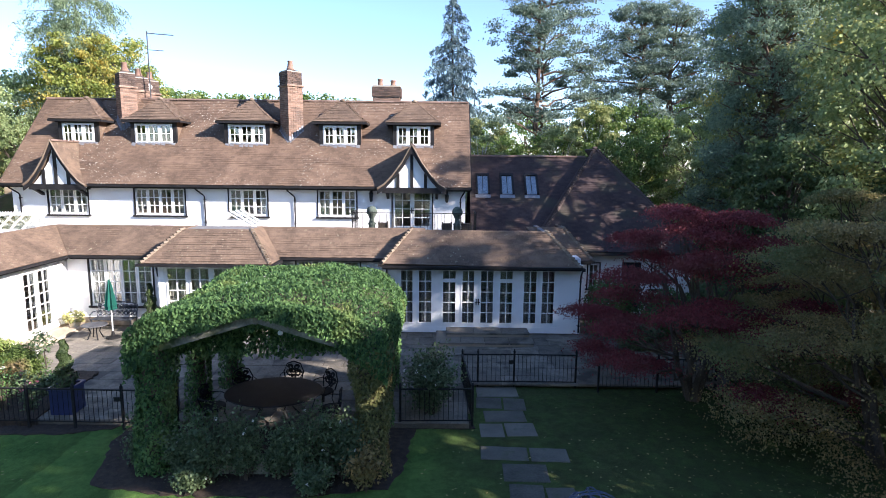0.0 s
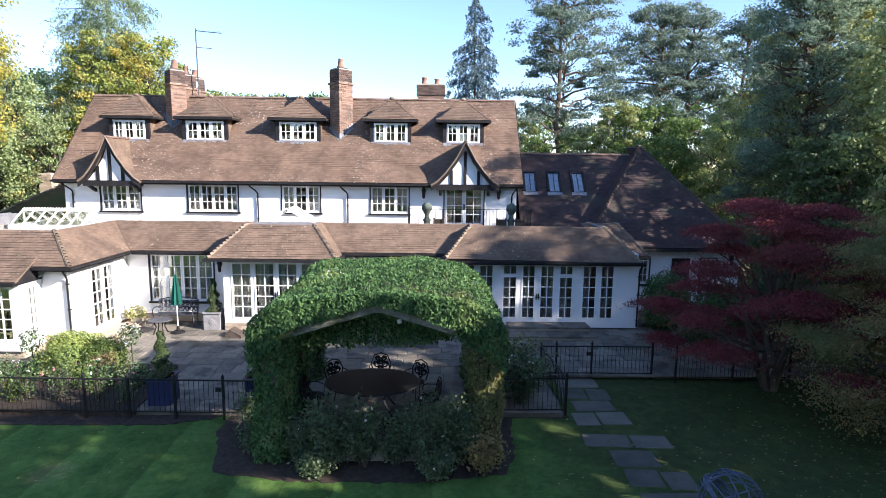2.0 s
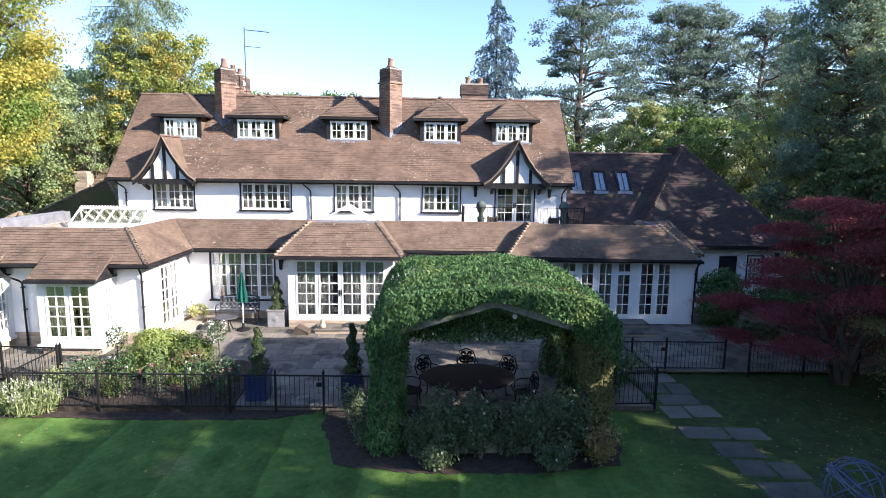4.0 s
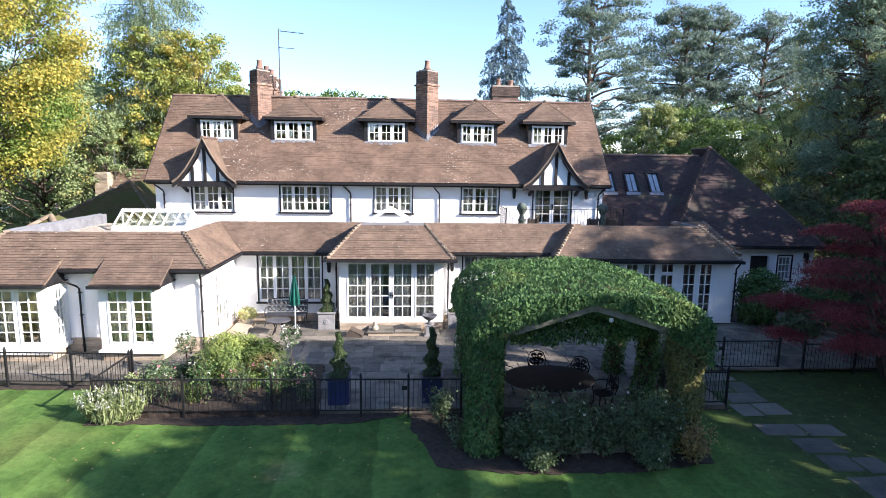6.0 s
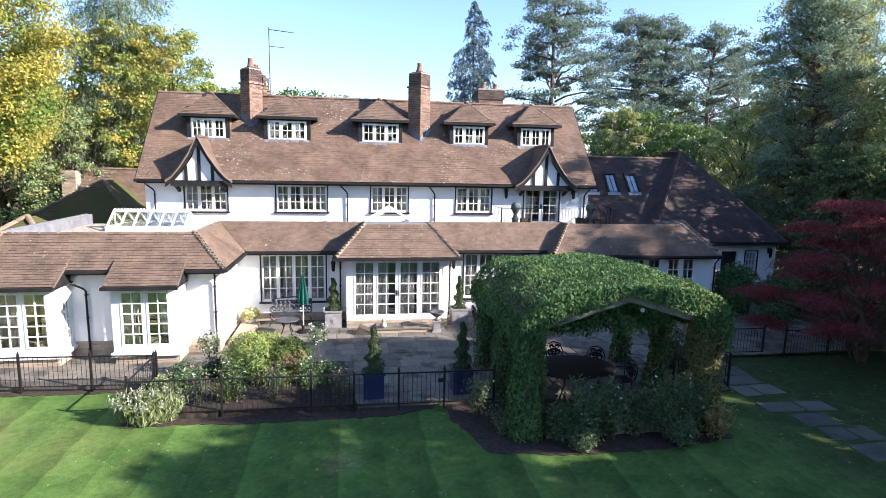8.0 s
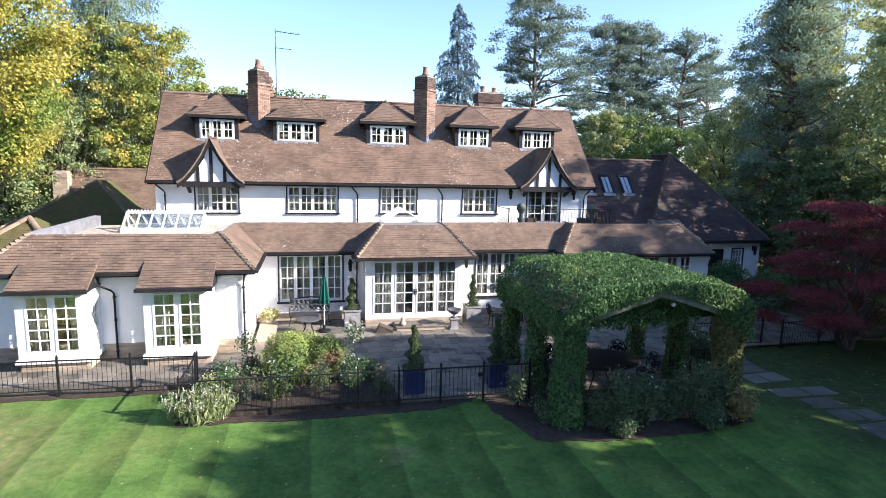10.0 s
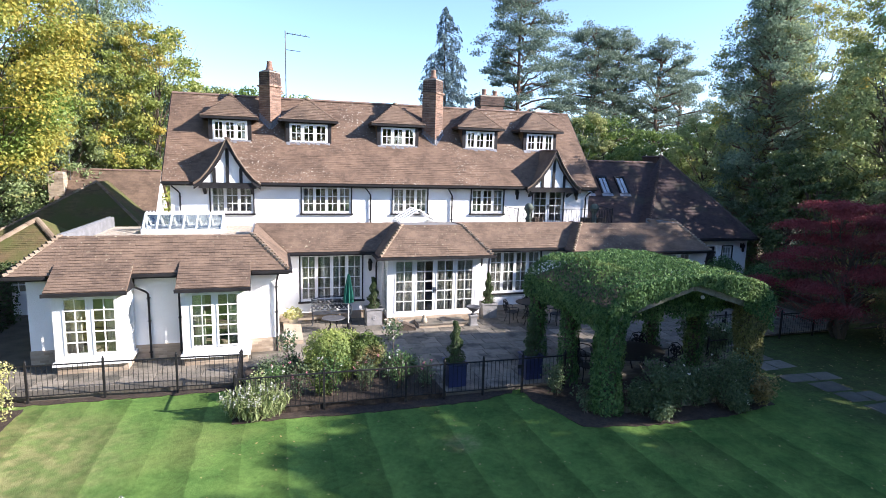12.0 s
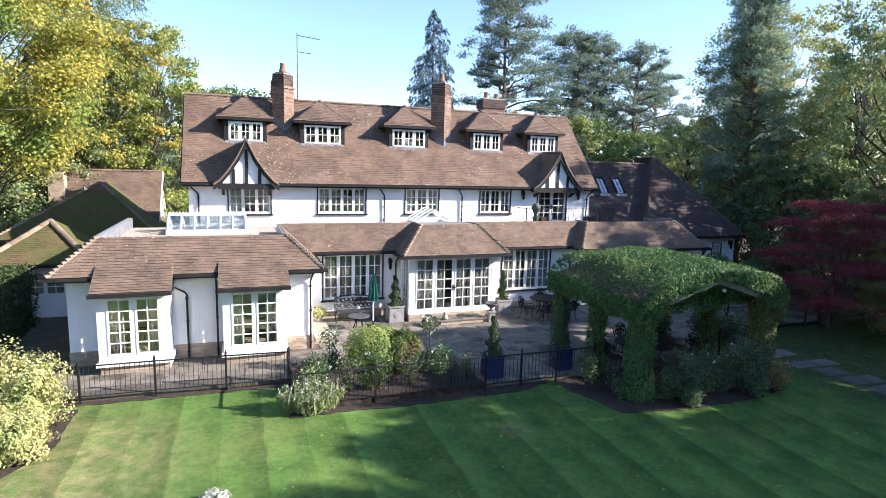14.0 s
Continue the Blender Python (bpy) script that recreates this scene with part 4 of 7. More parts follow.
EZ, TZ, RUN = 2.84, 3.8, 1.05
strip_e, strip_t = SY - 0.36, SY - 0.36 + RUN
low_roof((-12.15, strip_e, EZ), (-8.3, strip_e, EZ), (-7.9, strip_t, TZ), (-13.2, strip_t, TZ))
low_roof((-5.3, strip_e, EZ), (-0.4, strip_e, EZ), (0.4, strip_t, TZ), (-5.7, strip_t, TZ))
low_roof((-8.5, strip_e, EZ), (-5.0, strip_e, EZ), (-5.0, strip_t, TZ), (-8.5, strip_t, TZ))
part("gutter", Shape().box(-12.1, -8.9, strip_e - 0.11, strip_e, EZ - 0.085, EZ - 0.01).box(-4.75, -1.1, strip_e - 0.11, strip_e, EZ - 0.085, EZ - 0.01), M_BLACK, house, "black gutter")
part("soffit", Shape().box(-12.1, -8.6, strip_e, SY, EZ - 0.14, EZ - 0.06).box(-5.0, -0.6, strip_e, SY, EZ - 0.14, EZ - 0.06), M_BLACK, house)
part("plinth", Shape().box(-12.43, -8.66, SY - 0.03, SY, 0.2, 0.5).box(-4.94, -0.6, SY - 0.03, SY, 0.2, 0.42), M_STONE, house, "low stone plinth")

# central garden bay
BX0, BX1, BY = -8.62, -5.0, 18.82
wall(house, pose(BX0, BY, 0), BX1 - BX0, 0.46, 2.75, [(0.2, 3.42, 0.5, 2.64)], 0.2)
bl = even_lights(3.22, 2.14, 4, 2, 5, 0.1, 0.13, 0.14, 0.08)
window(house, pose(BX0 + 0.2, BY - 0.02, 0.5), 3.22, 2.14, bl, "french_door", "white glazed garden doors with black handles", black=0, sill=False, handles=[(1.57, 0.95), (1.65, 0.95)])
for u0, u1 in ((0.04, 0.84), (0.9, 1.3), (1.72, 2.25), (2.3, 3.2)):
    curtain(BX0 + 0.2 + u0, BX0 + 0.2 + u1, BY + 0.26, 0.5, 2.6)
wall(house, pose(BX0, SY, 0, 0, 0, -90), SY - BY - 0.2, 0.46, 2.75, [(0.18, 0.95, 0.5, 2.6)], 0.2)
window(house, pose(BX0, SY - 0.18, 0.5, 0, 0, -90), 0.77, 2.1, even_lights(0.77, 2.1, 1, 2, 5, 0.06, 0.1, 0.1), black=0, sill=False, label="narrow white side window")
wall(house, pose(BX1, BY + 0.2, 0, 0, 0, 90), SY - BY - 0.2, 0.46, 2.75, [(0.0, 0.75, 0.5, 2.6)], 0.2)
window(house, pose(BX1, BY + 0.18, 0.5, 0, 0, 90), 0.77, 2.1, even_lights(0.77, 2.1, 1, 2, 5, 0.06, 0.1, 0.1), black=0, sill=False, label="narrow white side window")
part("plinth", Shape().box(BX0, BX1, BY - 0.02, BY + 0.3, 0.2, 0.46).box(BX0, BX0 + 0.2, BY + 0.3, SY, 0.2, 0.46).box(BX1 - 0.2, BX1, BY + 0.3, SY, 0.2, 0.46), M_STONE, house, "low pale brick plinth")
by_e = 18.42
low_roof((-8.98, by_e, EZ - 0.06), (-4.66, by_e, EZ - 0.06), (-5.6, by_e + RUN, TZ + 0.03), (-7.98, by_e + RUN, TZ + 0.03))
low_roof((-8.98, strip_e + 0.3, EZ - 0.06), (-8.98, by_e, EZ - 0.06), (-7.98, by_e + RUN, TZ + 0.03), (-7.98, strip_t, TZ + 0.03))
low_roof((-4.66, by_e, EZ - 0.06), (-4.66, strip_e + 0.3, EZ - 0.06), (-5.6, strip_t, TZ + 0.03), (-5.6, by_e + RUN, TZ + 0.03))
ridge_row(house, (-8.98, by_e, EZ), (-7.98, by_e + RUN, TZ + 0.09), BONNET_MESH, 0.13, -24)
ridge_row(house, (-4.66, by_e, EZ), (-5.6, by_e + RUN, TZ + 0.09), BONNET_MESH, 0.13, -24)
part("flat_roof", Shape().box(-7.98, -5.6, by_e + RUN, strip_t, TZ - 0.1, TZ), M_FELT, house)
part("gutter", Shape().box(-8.98, -4.66, by_e - 0.11, by_e, EZ - 0.15, EZ - 0.07).box(-9.09, -8.98, by_e - 0.11, strip_e - 0.12, EZ - 0.15, EZ - 0.07).box(-4.66, -4.55, by_e - 0.11, strip_e - 0.12, EZ - 0.15, EZ - 0.07), M_BLACK, house, "black gutter")
part("soffit", Shape().box(-8.95, -4.7, by_e, BY, EZ - 0.17, EZ - 0.1).box(-8.95, BX0, BY, SY - 0.4, EZ - 0.17, EZ - 0.1).box(BX1, -4.7, BY, SY - 0.4, EZ - 0.17, EZ - 0.1), M_BLACK, house)
downpipe(-8.85, SY, 0.3, EZ - 0.15, 0.4, 0.05)
downpipe(-4.75, SY, 0.3, EZ - 0.15, 0.4, -0.05)

# right-hand garden room
RX0, RX1, RY = -0.62, 5.92, 19.3
GX = -0.55
wall(house, pose(RX0, RY, 0), RX1 - RX0, 0.25, 2.7, [(GX - RX0, 5.16 - RX0, 0.47, 2.56)])
rl = [(0.14, 0.58, 0.12, 2.02, 2, 5), (0.76, 1.24, 0.12, 2.02, 2, 5), (1.6, 2.08, 0.12, 1.62, 2, 4), (1.6, 2.08, 1.7, 2.02, 2, 1), (2.28, 2.73, 0.12, 2.02, 2, 5), (2.93, 3.4, 0.12, 2.02, 2, 5),
      (3.6, 4.07, 0.12, 1.62, 2, 4), (3.6, 4.07, 1.7, 2.02, 2, 1), (4.43, 4.91, 0.12, 2.02, 2, 5), (5.07, 5.53, 0.12, 2.02, 2, 5)]
window(house, pose(GX, RY - 0.02, 0.47), 5.71, 2.09, rl, "french_door", "wide white glazed garden doors with black handles", black=0, sill=False, handles=[(2.79, 0.9), (2.87, 0.9)])
for x in (-0.45, 0.3, 1.05, 1.75, 2.6, 3.1, 3.9, 4.6):
    curtain(x, x + 0.36, RY + 0.45, 0.5, 2.6)
wall(house, pose(RX0, SY, 0, 0, 0, -90), SY - RY - 0.3, 0.25, 2.7, [], 0.2)
wall(house, pose(RX1, RY + 0.3, 0, 0, 0, 90), 3.3, 0.25, 2.9, [(1.2, 1.9, 1.1, 2.2)], 0.25)
window(house, pose(RX1, RY + 1.5, 1.1, 0, 0, 90), 0.7, 1.1, even_lights(0.7, 1.1, 1, 2, 3), label="small white window", sill=False)
part("room", Shape().box(-0.3, 5.7, 22.7, 22.8, 0.4, 3.3), M_ROOM, house)
re_y = 18.86
low_roof((-1.02, re_y, EZ - 0.06), (5.78, re_y, EZ - 0.16), (4.75, re_y + 1.15, TZ), (-0.1, re_y + 1.15, TZ + 0.02), M_TILE, "shaded brown clay tile roof slope")
low_roof((-1.02, strip_e + 0.3, EZ - 0.06), (-1.02, re_y, EZ - 0.06), (-0.1, re_y + 1.15, TZ + 0.02), (-0.1, strip_t + 0.3, TZ + 0.02))
low_roof((5.78, re_y, EZ - 0.16), (5.78, 20.3, EZ - 0.16), (4.75, 20.3, TZ), (4.75, re_y + 1.15, TZ), M_TILE)
low_roof((5.0, 20.2, EZ - 0.1), (6.5, 20.2, EZ - 0.1), (5.6, 21.3, TZ + 0.02), (4.2, 21.3, TZ + 0.02), M_TILE)
low_roof((6.5, 20.2, EZ - 0.1), (6.5, 22.6, EZ - 0.1), (5.6, 22.6, TZ + 0.02), (5.6, 21.3, TZ + 0.02), M_TILE)
ridge_row(house, (-1.02, re_y, EZ), (-0.1, re_y + 1.15, TZ + 0.08), BONNET_MESH, 0.13, -24)
ridge_row(house, (5.78, re_y, EZ - 0.1), (4.75, re_y + 1.15, TZ + 0.06), BONNET_MESH, 0.13, -24)
ridge_row(house, (6.5, 20.2, EZ - 0.04), (5.6, 21.3, TZ + 0.08), BONNET_MESH, 0.13, -24)
part("flat_roof", Shape().box(-0.1, 4.75, re_y + 1.12, 22.9, FLAT - 0.15, FLAT + 0.02).box(4.75, 5.6, 21.25, 22.9, FLAT - 0.15, FLAT + 0.02).box(4.6, 4.75, re_y + 1.13, 22.0, FLAT, TZ).box(-7.9, 0.3, strip_t - 0.05, 22.9, FLAT - 0.15, FLAT + 0.015).box(-19.0, -7.9, strip_t - 0.05, 22.9, FLAT - 0.15, FLAT + 0.01), M_FELT, house, "grey felted flat roof")
part("gutter", Shape().box(-1.02, 5.8, re_y - 0.11, re_y, EZ - 0.2, EZ - 0.12).box(-1.13, -1.02, re_y - 0.11, strip_e - 0.12, EZ - 0.15, EZ - 0.07).box(5.78, 5.89, re_y - 0.11, 20.1, EZ - 0.26, EZ - 0.16).box(5.0, 6.55, 20.09, 20.2, EZ - 0.2, EZ - 0.1), M_BLACK, house, "black gutter")
part("soffit", Shape().box(-1.0, 5.76, re_y, RY, EZ - 0.26, EZ - 0.18).box(RX1, 6.45, 20.2, 22.0, EZ - 0.26, EZ - 0.14), M_BLACK, house)
downpipe(-0.95, SY, 0.3, EZ - 0.15, 0.4)
downpipe(5.86, RY, 0.3, EZ - 0.2, 0.3)

# left wing with two window bays
LX0, LX1, LY = -19.15, -12.45, 16.75
wall(house, pose(LX0, LY, 0), LX1 - LX0, 0.62, 2.9, [(-18.2 - LX0, -16.55 - LX0, 0.62, 2.5), (-15.05 - LX0, -13.4 - LX0, 0.62, 2.5)])
part("plinth", Shape().box(LX0 - 0.02, LX1 + 0.02, LY - 0.025, LY + 0.28, 0.1, 0.62).box(LX1 - 0.28, LX1 + 0.025, LY + 0.28, SY, 0.1, 0.36).box(LX0 - 0.02, LX0 + 0.28, LY + 0.28, 22.9, 0.1, 0.62), M_STONE, house, "pale stone-coloured brick plinth")
wall(house, pose(LX1, LY + 0.3, 0, 0, 0, 90), SY - LY - 0.3, 0.36, 2.9, [(0.65, 2.05, 0.4, 2.55)])
window(house, pose(LX1, LY + 0.95, 0.4, 0, 0, 90), 1.4, 2.15, even_lights(1.4, 2.15, 2, 2, 5, 0.1, 0.12, 0.14, 0.07), "french_door", "white glazed double door", sill=False, black=0)
wall(house, pose(LX0, 22.9, 0, 0, 0, -90), 22.9 - LY - 0.3, 0.62, 2.9, [])
part("room", Shape().box(-19.1, -12.5, 20.6, 20.7, 0.4, 3.3), M_ROOM, house)
part("step", Shape().box(-12.3, -11.7, 17.2, 19.5, 0.2, 0.33), M_STONE, house, "pale stone door step")
brick_face(LX0 - 0.02, LX1 + 0.02, LY - 0.026, 0.12, 0.62)
brick_face(BX0, BX1, BY - 0.021, 0.2, 0.46)
le_y, le_x = 16.3, -12.15
low_roof((-19.5, le_y, EZ), (le_x, le_y, EZ), (-13.2, le_y + RUN, TZ), (-18.45, le_y + RUN, TZ))
low_roof((le_x, le_y, EZ), (le_x, strip_e, EZ), (-13.2, strip_t, TZ), (-13.2, le_y + RUN, TZ))
low_roof((-19.5, 22.9, EZ), (-19.5, le_y, EZ), (-18.45, le_y + RUN, TZ), (-18.45, 22.9, TZ))
ridge_row(house, (le_x, le_y, EZ + 0.05), (-13.2, le_y + RUN, TZ + 0.07), BONNET_MESH, 0.13, -24)
ridge_row(house, (-19.5, le_y, EZ + 0.05), (-18.45, le_y + RUN, TZ + 0.07), BONNET_MESH, 0.13, -24)
ridge_row(house, (-18.45, le_y + RUN, TZ + 0.02), (-18.45, 22.6, TZ + 0.02), GREY_CAP_MESH, 0.19)
part("upstand", Shape().box(-18.45, -18.38, le_y + RUN + 0.05, 22.9, FLAT, TZ + 0.02).box(-18.38, -13.28, le_y + RUN + 0.04, le_y + RUN + 0.1, FLAT, TZ - 0.02).box(-13.28, -13.22, le_y + RUN + 0.1, strip_t, FLAT, TZ), M_LEAD, house, "grey lead-clad upstand")
part("flat_roof", Shape().box(-18.38, -13.28, le_y + RUN + 0.1, 22.9, FLAT - 0.12, FLAT + 0.03), M_GRAVEL, house, "pale gravel flat roof")
part("gutter", Shape().box(-19.6, -18.5, le_y - 0.11, le_y, EZ - 0.085, EZ - 0.01).box(-16.5, -15.2, le_y - 0.11, le_y, EZ - 0.085, EZ - 0.01).box(-13.2, le_x + 0.11, le_y - 0.11, le_y, EZ - 0.085, EZ - 0.01).box(le_x, le_x + 0.11, le_y, strip_e - 0.12, EZ - 0.085, EZ - 0.01).box(-19.61, -19.5, le_y, 22.9, EZ - 0.085, EZ - 0.01), M_BLACK, house, "black gutter")
part("soffit", Shape().box(-19.45, le_x, le_y, LY, EZ - 0.14, EZ - 0.06).box(LX1, le_x, LY, strip_e, EZ - 0.14, EZ - 0.06).box(-19.45, LX0, LY, 22.9, EZ - 0.14, EZ - 0.06), M_BLACK, house)


def window_bay(x0, x1):
    """A square bay on a plinth whose tiles carry on down from the wing's roof."""
    fy = 15.82
    w = x1 - x0
    wall(house, pose(x0, fy, 0), w, 0.5, 2.5, [(0.1, w - 0.1, 0.55, 2.4)], 0.14, M_WHITE, "bay_wall")
    bw = w - 0.2
    mid = bw / 2
    window(house, pose(x0 + 0.1, fy - 0.03, 0.55), bw, 1.85, [(0.16, mid - 0.07, 0.2, 1.74, 2, 5), (mid + 0.07, bw - 0.16, 0.2, 1.74, 2, 5)], label="white two-light bay window", black=0, sill=False)
    for x, sx, rz in ((x0, 1, -90), (x1, -1, 90)):
        wall(house, pose(x, LY if sx > 0 else fy + 0.14, 0, 0, 0, rz), LY - fy - 0.14, 0.5, 2.5, [(0.2, 0.6, 0.75, 2.3)], 0.12, M_WHITE, "bay_wall")
        window(house, pose(x, LY - 0.2 if sx > 0 else fy + 0.34, 0.75, 0, 0, rz), 0.4, 1.55, even_lights(0.4, 1.55, 1, 2, 5, 0.04, 0.1, 0.05, 0.05), label="narrow white side light", black=0, sill=False)
    part("sill", Shape().box(x0 - 0.06, x1 + 0.06, fy - 0.09, fy - 0.001, 0.44, 0.54).box(x0 - 0.06, x0 - 0.001, fy - 0.001, LY - 0.03, 0.44, 0.54).box(x1 + 0.001, x1 + 0.06, fy - 0.001, LY - 0.03, 0.44, 0.54), M_WHITE, house, "white painted sill")
    part("plinth", Shape().box(x0 + 0.02, x1 - 0.02, fy + 0.02, LY - 0.03, 0.1, 0.44), M_STONE, house, "pale brick bay plinth")
    brick_face(x0 + 0.02, x1 - 0.02, fy + 0.019, 0.12, 0.44)
    e = 0.1
    tile_pieces(house, (x0 - e, 15.56, 2.52), (x1 + e, 15.56, 2.52), (x1 + e, le_y + 0.25, EZ + 0.26), (x0 - e, le_y + 0.25, EZ + 0.26), "clay tile roof carried down over the bay")
    ck = Shape()
    for x in (x0 - e, x1 + e - 0.04):
        ck.prism([(x, 15.6, 2.44), (x, 15.6, 2.48), (x, le_y + 0.2, EZ + 0.16), (x, le_y + 0.2, 2.44)], (0.04, 0, 0))
    part("cheek", ck, M_BLACK, house)
    part("gutter", Shape().box(x0 - e - 0.02, x1 + e + 0.02, 15.45, 15.56, 2.42, 2.51), M_BLACK, house, "black gutter")
    part("soffit", Shape().box(x0 - e + 0.04, x1 + e - 0.04, 15.57, LY - 0.01, 2.41, 2.45), M_BLACK, house)
    curtain(x0 + 0.2, x0 + 0.58, fy + 0.35, 0.6, 2.4)
    curtain(x1 - 0.58, x1 - 0.2, fy + 0.35, 0.6, 2.4)


window_bay(-18.26, -16.5)
window_bay(-15.1, -13.34)
downpipe(-16.1, LY, 0.15, EZ - 0.3, 0.35, -0.32)
downpipe(-15.28, LY, 0.15, EZ - 0.16, 0.3, 0.0)
downpipe(-12.52, LY, 0.15, EZ - 0.1, 0.3, 0.06)

# roof lantern on the gravel roof
lan = tagged(empty("roof_lantern"), "white timber roof lantern with sloping glazing bars on a flat roof", "roof lantern")
ax0, ax1, ay0, ay1, az0, az1 = -17.0, -14.35, 20.5, 22.1, FLAT + 0.03, 4.12
part("kerb", Shape().box(ax0, ax1, ay0, ay0 + 0.08, az0, az0 + 0.16).box(ax0, ax1, ay1 - 0.08, ay1, az0, az0 + 0.16).box(ax0, ax0 + 0.08, ay0 + 0.08, ay1 - 0.08, az0, az0 + 0.16).box(ax1 - 0.08, ax1, ay0 + 0.08, ay1 - 0.08, az0, az0 + 0.16), M_WHITE, lan)
part("well", Shape().box(ax0 + 0.1, ax1 - 0.1, ay0 + 0.1, ay1 - 0.1, az0 + 0.004, az0 + 0.05), M_WHITE, lan, "white plaster well")
rx0, rx1, rym = ax0 + 0.02, ax1 - 0.02, (ay0 + ay1) / 2
part("ridge", Shape().box(rx0, rx1, rym - 0.05, rym + 0.05, az1 - 0.06, az1 + 0.03), M_WHITE, lan)
for i in range(24):
    part("crest", Shape().box(-0.022, 0.022, -0.01, 0.01, 0, 0.045).mesh("crest", M_WHITE) if i == 0 else bpy.data.meshes["crest"], None, lan, "", pose(rx0 + (rx1 - rx0) * (i + 0.5) / 24, rym, az1 + 0.03))
for i in range(7):
    k = i / 6
    for yb in (ay0 + 0.04, ay1 - 0.04):
        part("glazing_bar", Shape().tube([(ax0 + 0.04 + (ax1 - ax0 - 0.08) * k, yb, az0 + 0.14), (rx0 + (rx1 - rx0) * k, rym, az1 - 0.03)], 0.045, 4), M_WHITE, lan)
for xe, xr in ((ax0 + 0.04, rx0), (ax1 - 0.04, rx1)):
    part("glazing_bar", Shape().tube([(xe, rym, az0 + 0.14), (xr, rym, az1 - 0.03)], 0.045, 4), M_WHITE, lan)
for quad in ([(ax0, ay0, az0 + 0.16), (ax1, ay0, az0 + 0.16), (rx1, rym, az1 - 0.02), (rx0, rym, az1 - 0.02)], [(ax1, ay1, az0 + 0.16), (ax0, ay1, az0 + 0.16), (rx0, rym, az1 - 0.02), (rx1, rym, az1 - 0.02)],
             [(ax0, ay1, az0 + 0.16), (ax0, ay0, az0 + 0.16), (rx0, rym, az1 - 0.02)], [(ax1, ay0, az0 + 0.16), (ax1, ay1, az0 + 0.16), (rx1, rym, az1 - 0.02)]):
    part("pane", Shape().prism(quad, (0, 0, 0.008)), M_GLASS, lan, "sloping glass pane").visible_shadow = False
# small glazed lantern over the bay
lan2 = tagged(empty("roof_light"), "small pitched glass roof light with white frame", "roof light")
bx0, bx1, b0, b1 = -7.75, -6.15, 20.9, 22.3
bm = (bx0 + bx1) / 2
for xe in (bx0, bx1):
    part("pane", Shape().prism([(xe, b0, FLAT + 0.35), (xe, b1, FLAT + 0.35), (bm, b1, 4.25), (bm, b0, 4.25)], (0, 0, 0.01)), M_GLASS, lan2, "sloping glass sheet").visible_shadow = False
part("well", Shape().box(bx0 + 0.08, bx1 - 0.08, b0 + 0.08, b1 - 0.08, FLAT + 0.05, FLAT + 0.1), M_WHITE, lan2, "white plaster well")
part("kerb", Shape().box(bx0, bx1, b0, b0 + 0.06, FLAT, FLAT + 0.35).box(bx0, bx1, b1 - 0.06, b1, FLAT, FLAT + 0.35).box(bx0, bx0 + 0.06, b0 + 0.06, b1 - 0.06, FLAT, FLAT + 0.35).box(bx1 - 0.06, bx1, b0 + 0.06, b1 - 0.06, FLAT, FLAT + 0.35), M_WHITE, lan2)
for k in range(4):
    y = b0 + (b1 - b0) * k / 3
    part("glazing_bar", Shape().tube([(bx0, y, FLAT + 0.37), (bm, y, 4.28), (bx1, y, FLAT + 0.37)], 0.028, 4), M_WHITE, lan2)

# ---- annexe behind the garden room ----
annexe = tagged(empty("annexe"), "low annexe with a big hipped clay tile roof darkened with painted shade", "outbuilding")
s = Shape()
tile_slope(s, (2.2, 22.95, 3.35), (6.5, 22.95, 3.35), (7.7, 25.6, 6.5), (2.2, 25.6, 6.5), rng)
part("roof", s, M_TILE_DEEP_SHADE, annexe, "clay tile slope darkened with painted shade, with three roof windows")
HX0, HX1, HY, HZ, APEX = 4.5, 11.15, 21.7, 2.82, (7.75, 25.35, 6.9)
s = Shape()
tile_slope(s, (HX0, HY, HZ), (HX1, HY, HZ), APEX, APEX, rng)
part("roof", s, M_TILE_DEEP_SHADE, annexe, "hipped clay tile slope darkened with painted shade")
s = Shape()
tile_slope(s, (HX1, HY, HZ), (HX1, 29, HZ), (7.75, 27, 6.9), APEX, rng)
part("roof", s, M_TILE_DEEP_SHADE, annexe)
s = Shape()
tile_slope(s, (HX0, 24.5, HZ), (HX0, HY, HZ), APEX, APEX, rng)
part("roof", s, M_TILE_DEEP_SHADE, annexe)
s = Shape().prism([(2.2, 25.6, 6.5), (7.75, 25.6, 6.5), (7.75, 28.5, 3.2), (2.2, 28.5, 3.2)], (0, 0, -0.08))
part("roof", s, M_TILE_DEEP_SHADE, annexe)
ridge_row(annexe, (2.2, 25.6, 6.52), (7.4, 25.6, 6.52))
ridge_row(annexe, (HX0, HY, HZ + 0.04), (APEX[0], APEX[1], APEX[2] + 0.05), DARK_BONNET_MESH, 0.14, -18)
ridge_row(annexe, (HX1, HY, HZ + 0.04), (APEX[0], APEX[1], APEX[2] + 0.05), DARK_BONNET_MESH, 0.14, -18)
wall(annexe, pose(6.0, 22.1, 0), 4.95, 0.15, 2.85, [(2.2, 3.0, 0.3, 2.35), (3.4, 4.0, 1.3, 2.35), (0.85, 1.3, 1.3, 2.3)])
wall(annexe, pose(10.95, 22.4, 0, 0, 0, 90), 6.5, 0.15, 2.85, [])
part("room", Shape().box(6.1, 10.9, 25, 25.1, 0.15, 2.8), M_ROOM, annexe)
part("door", Shape().box(8.2, 9.0, 22.2, 22.26, 0.3, 2.35).box(8.3, 8.9, 22.18, 22.2, 0.45, 1.1).box(8.3, 8.9, 22.18, 22.2, 1.25, 2.2), M_BLACK, annexe, "dark panelled door")
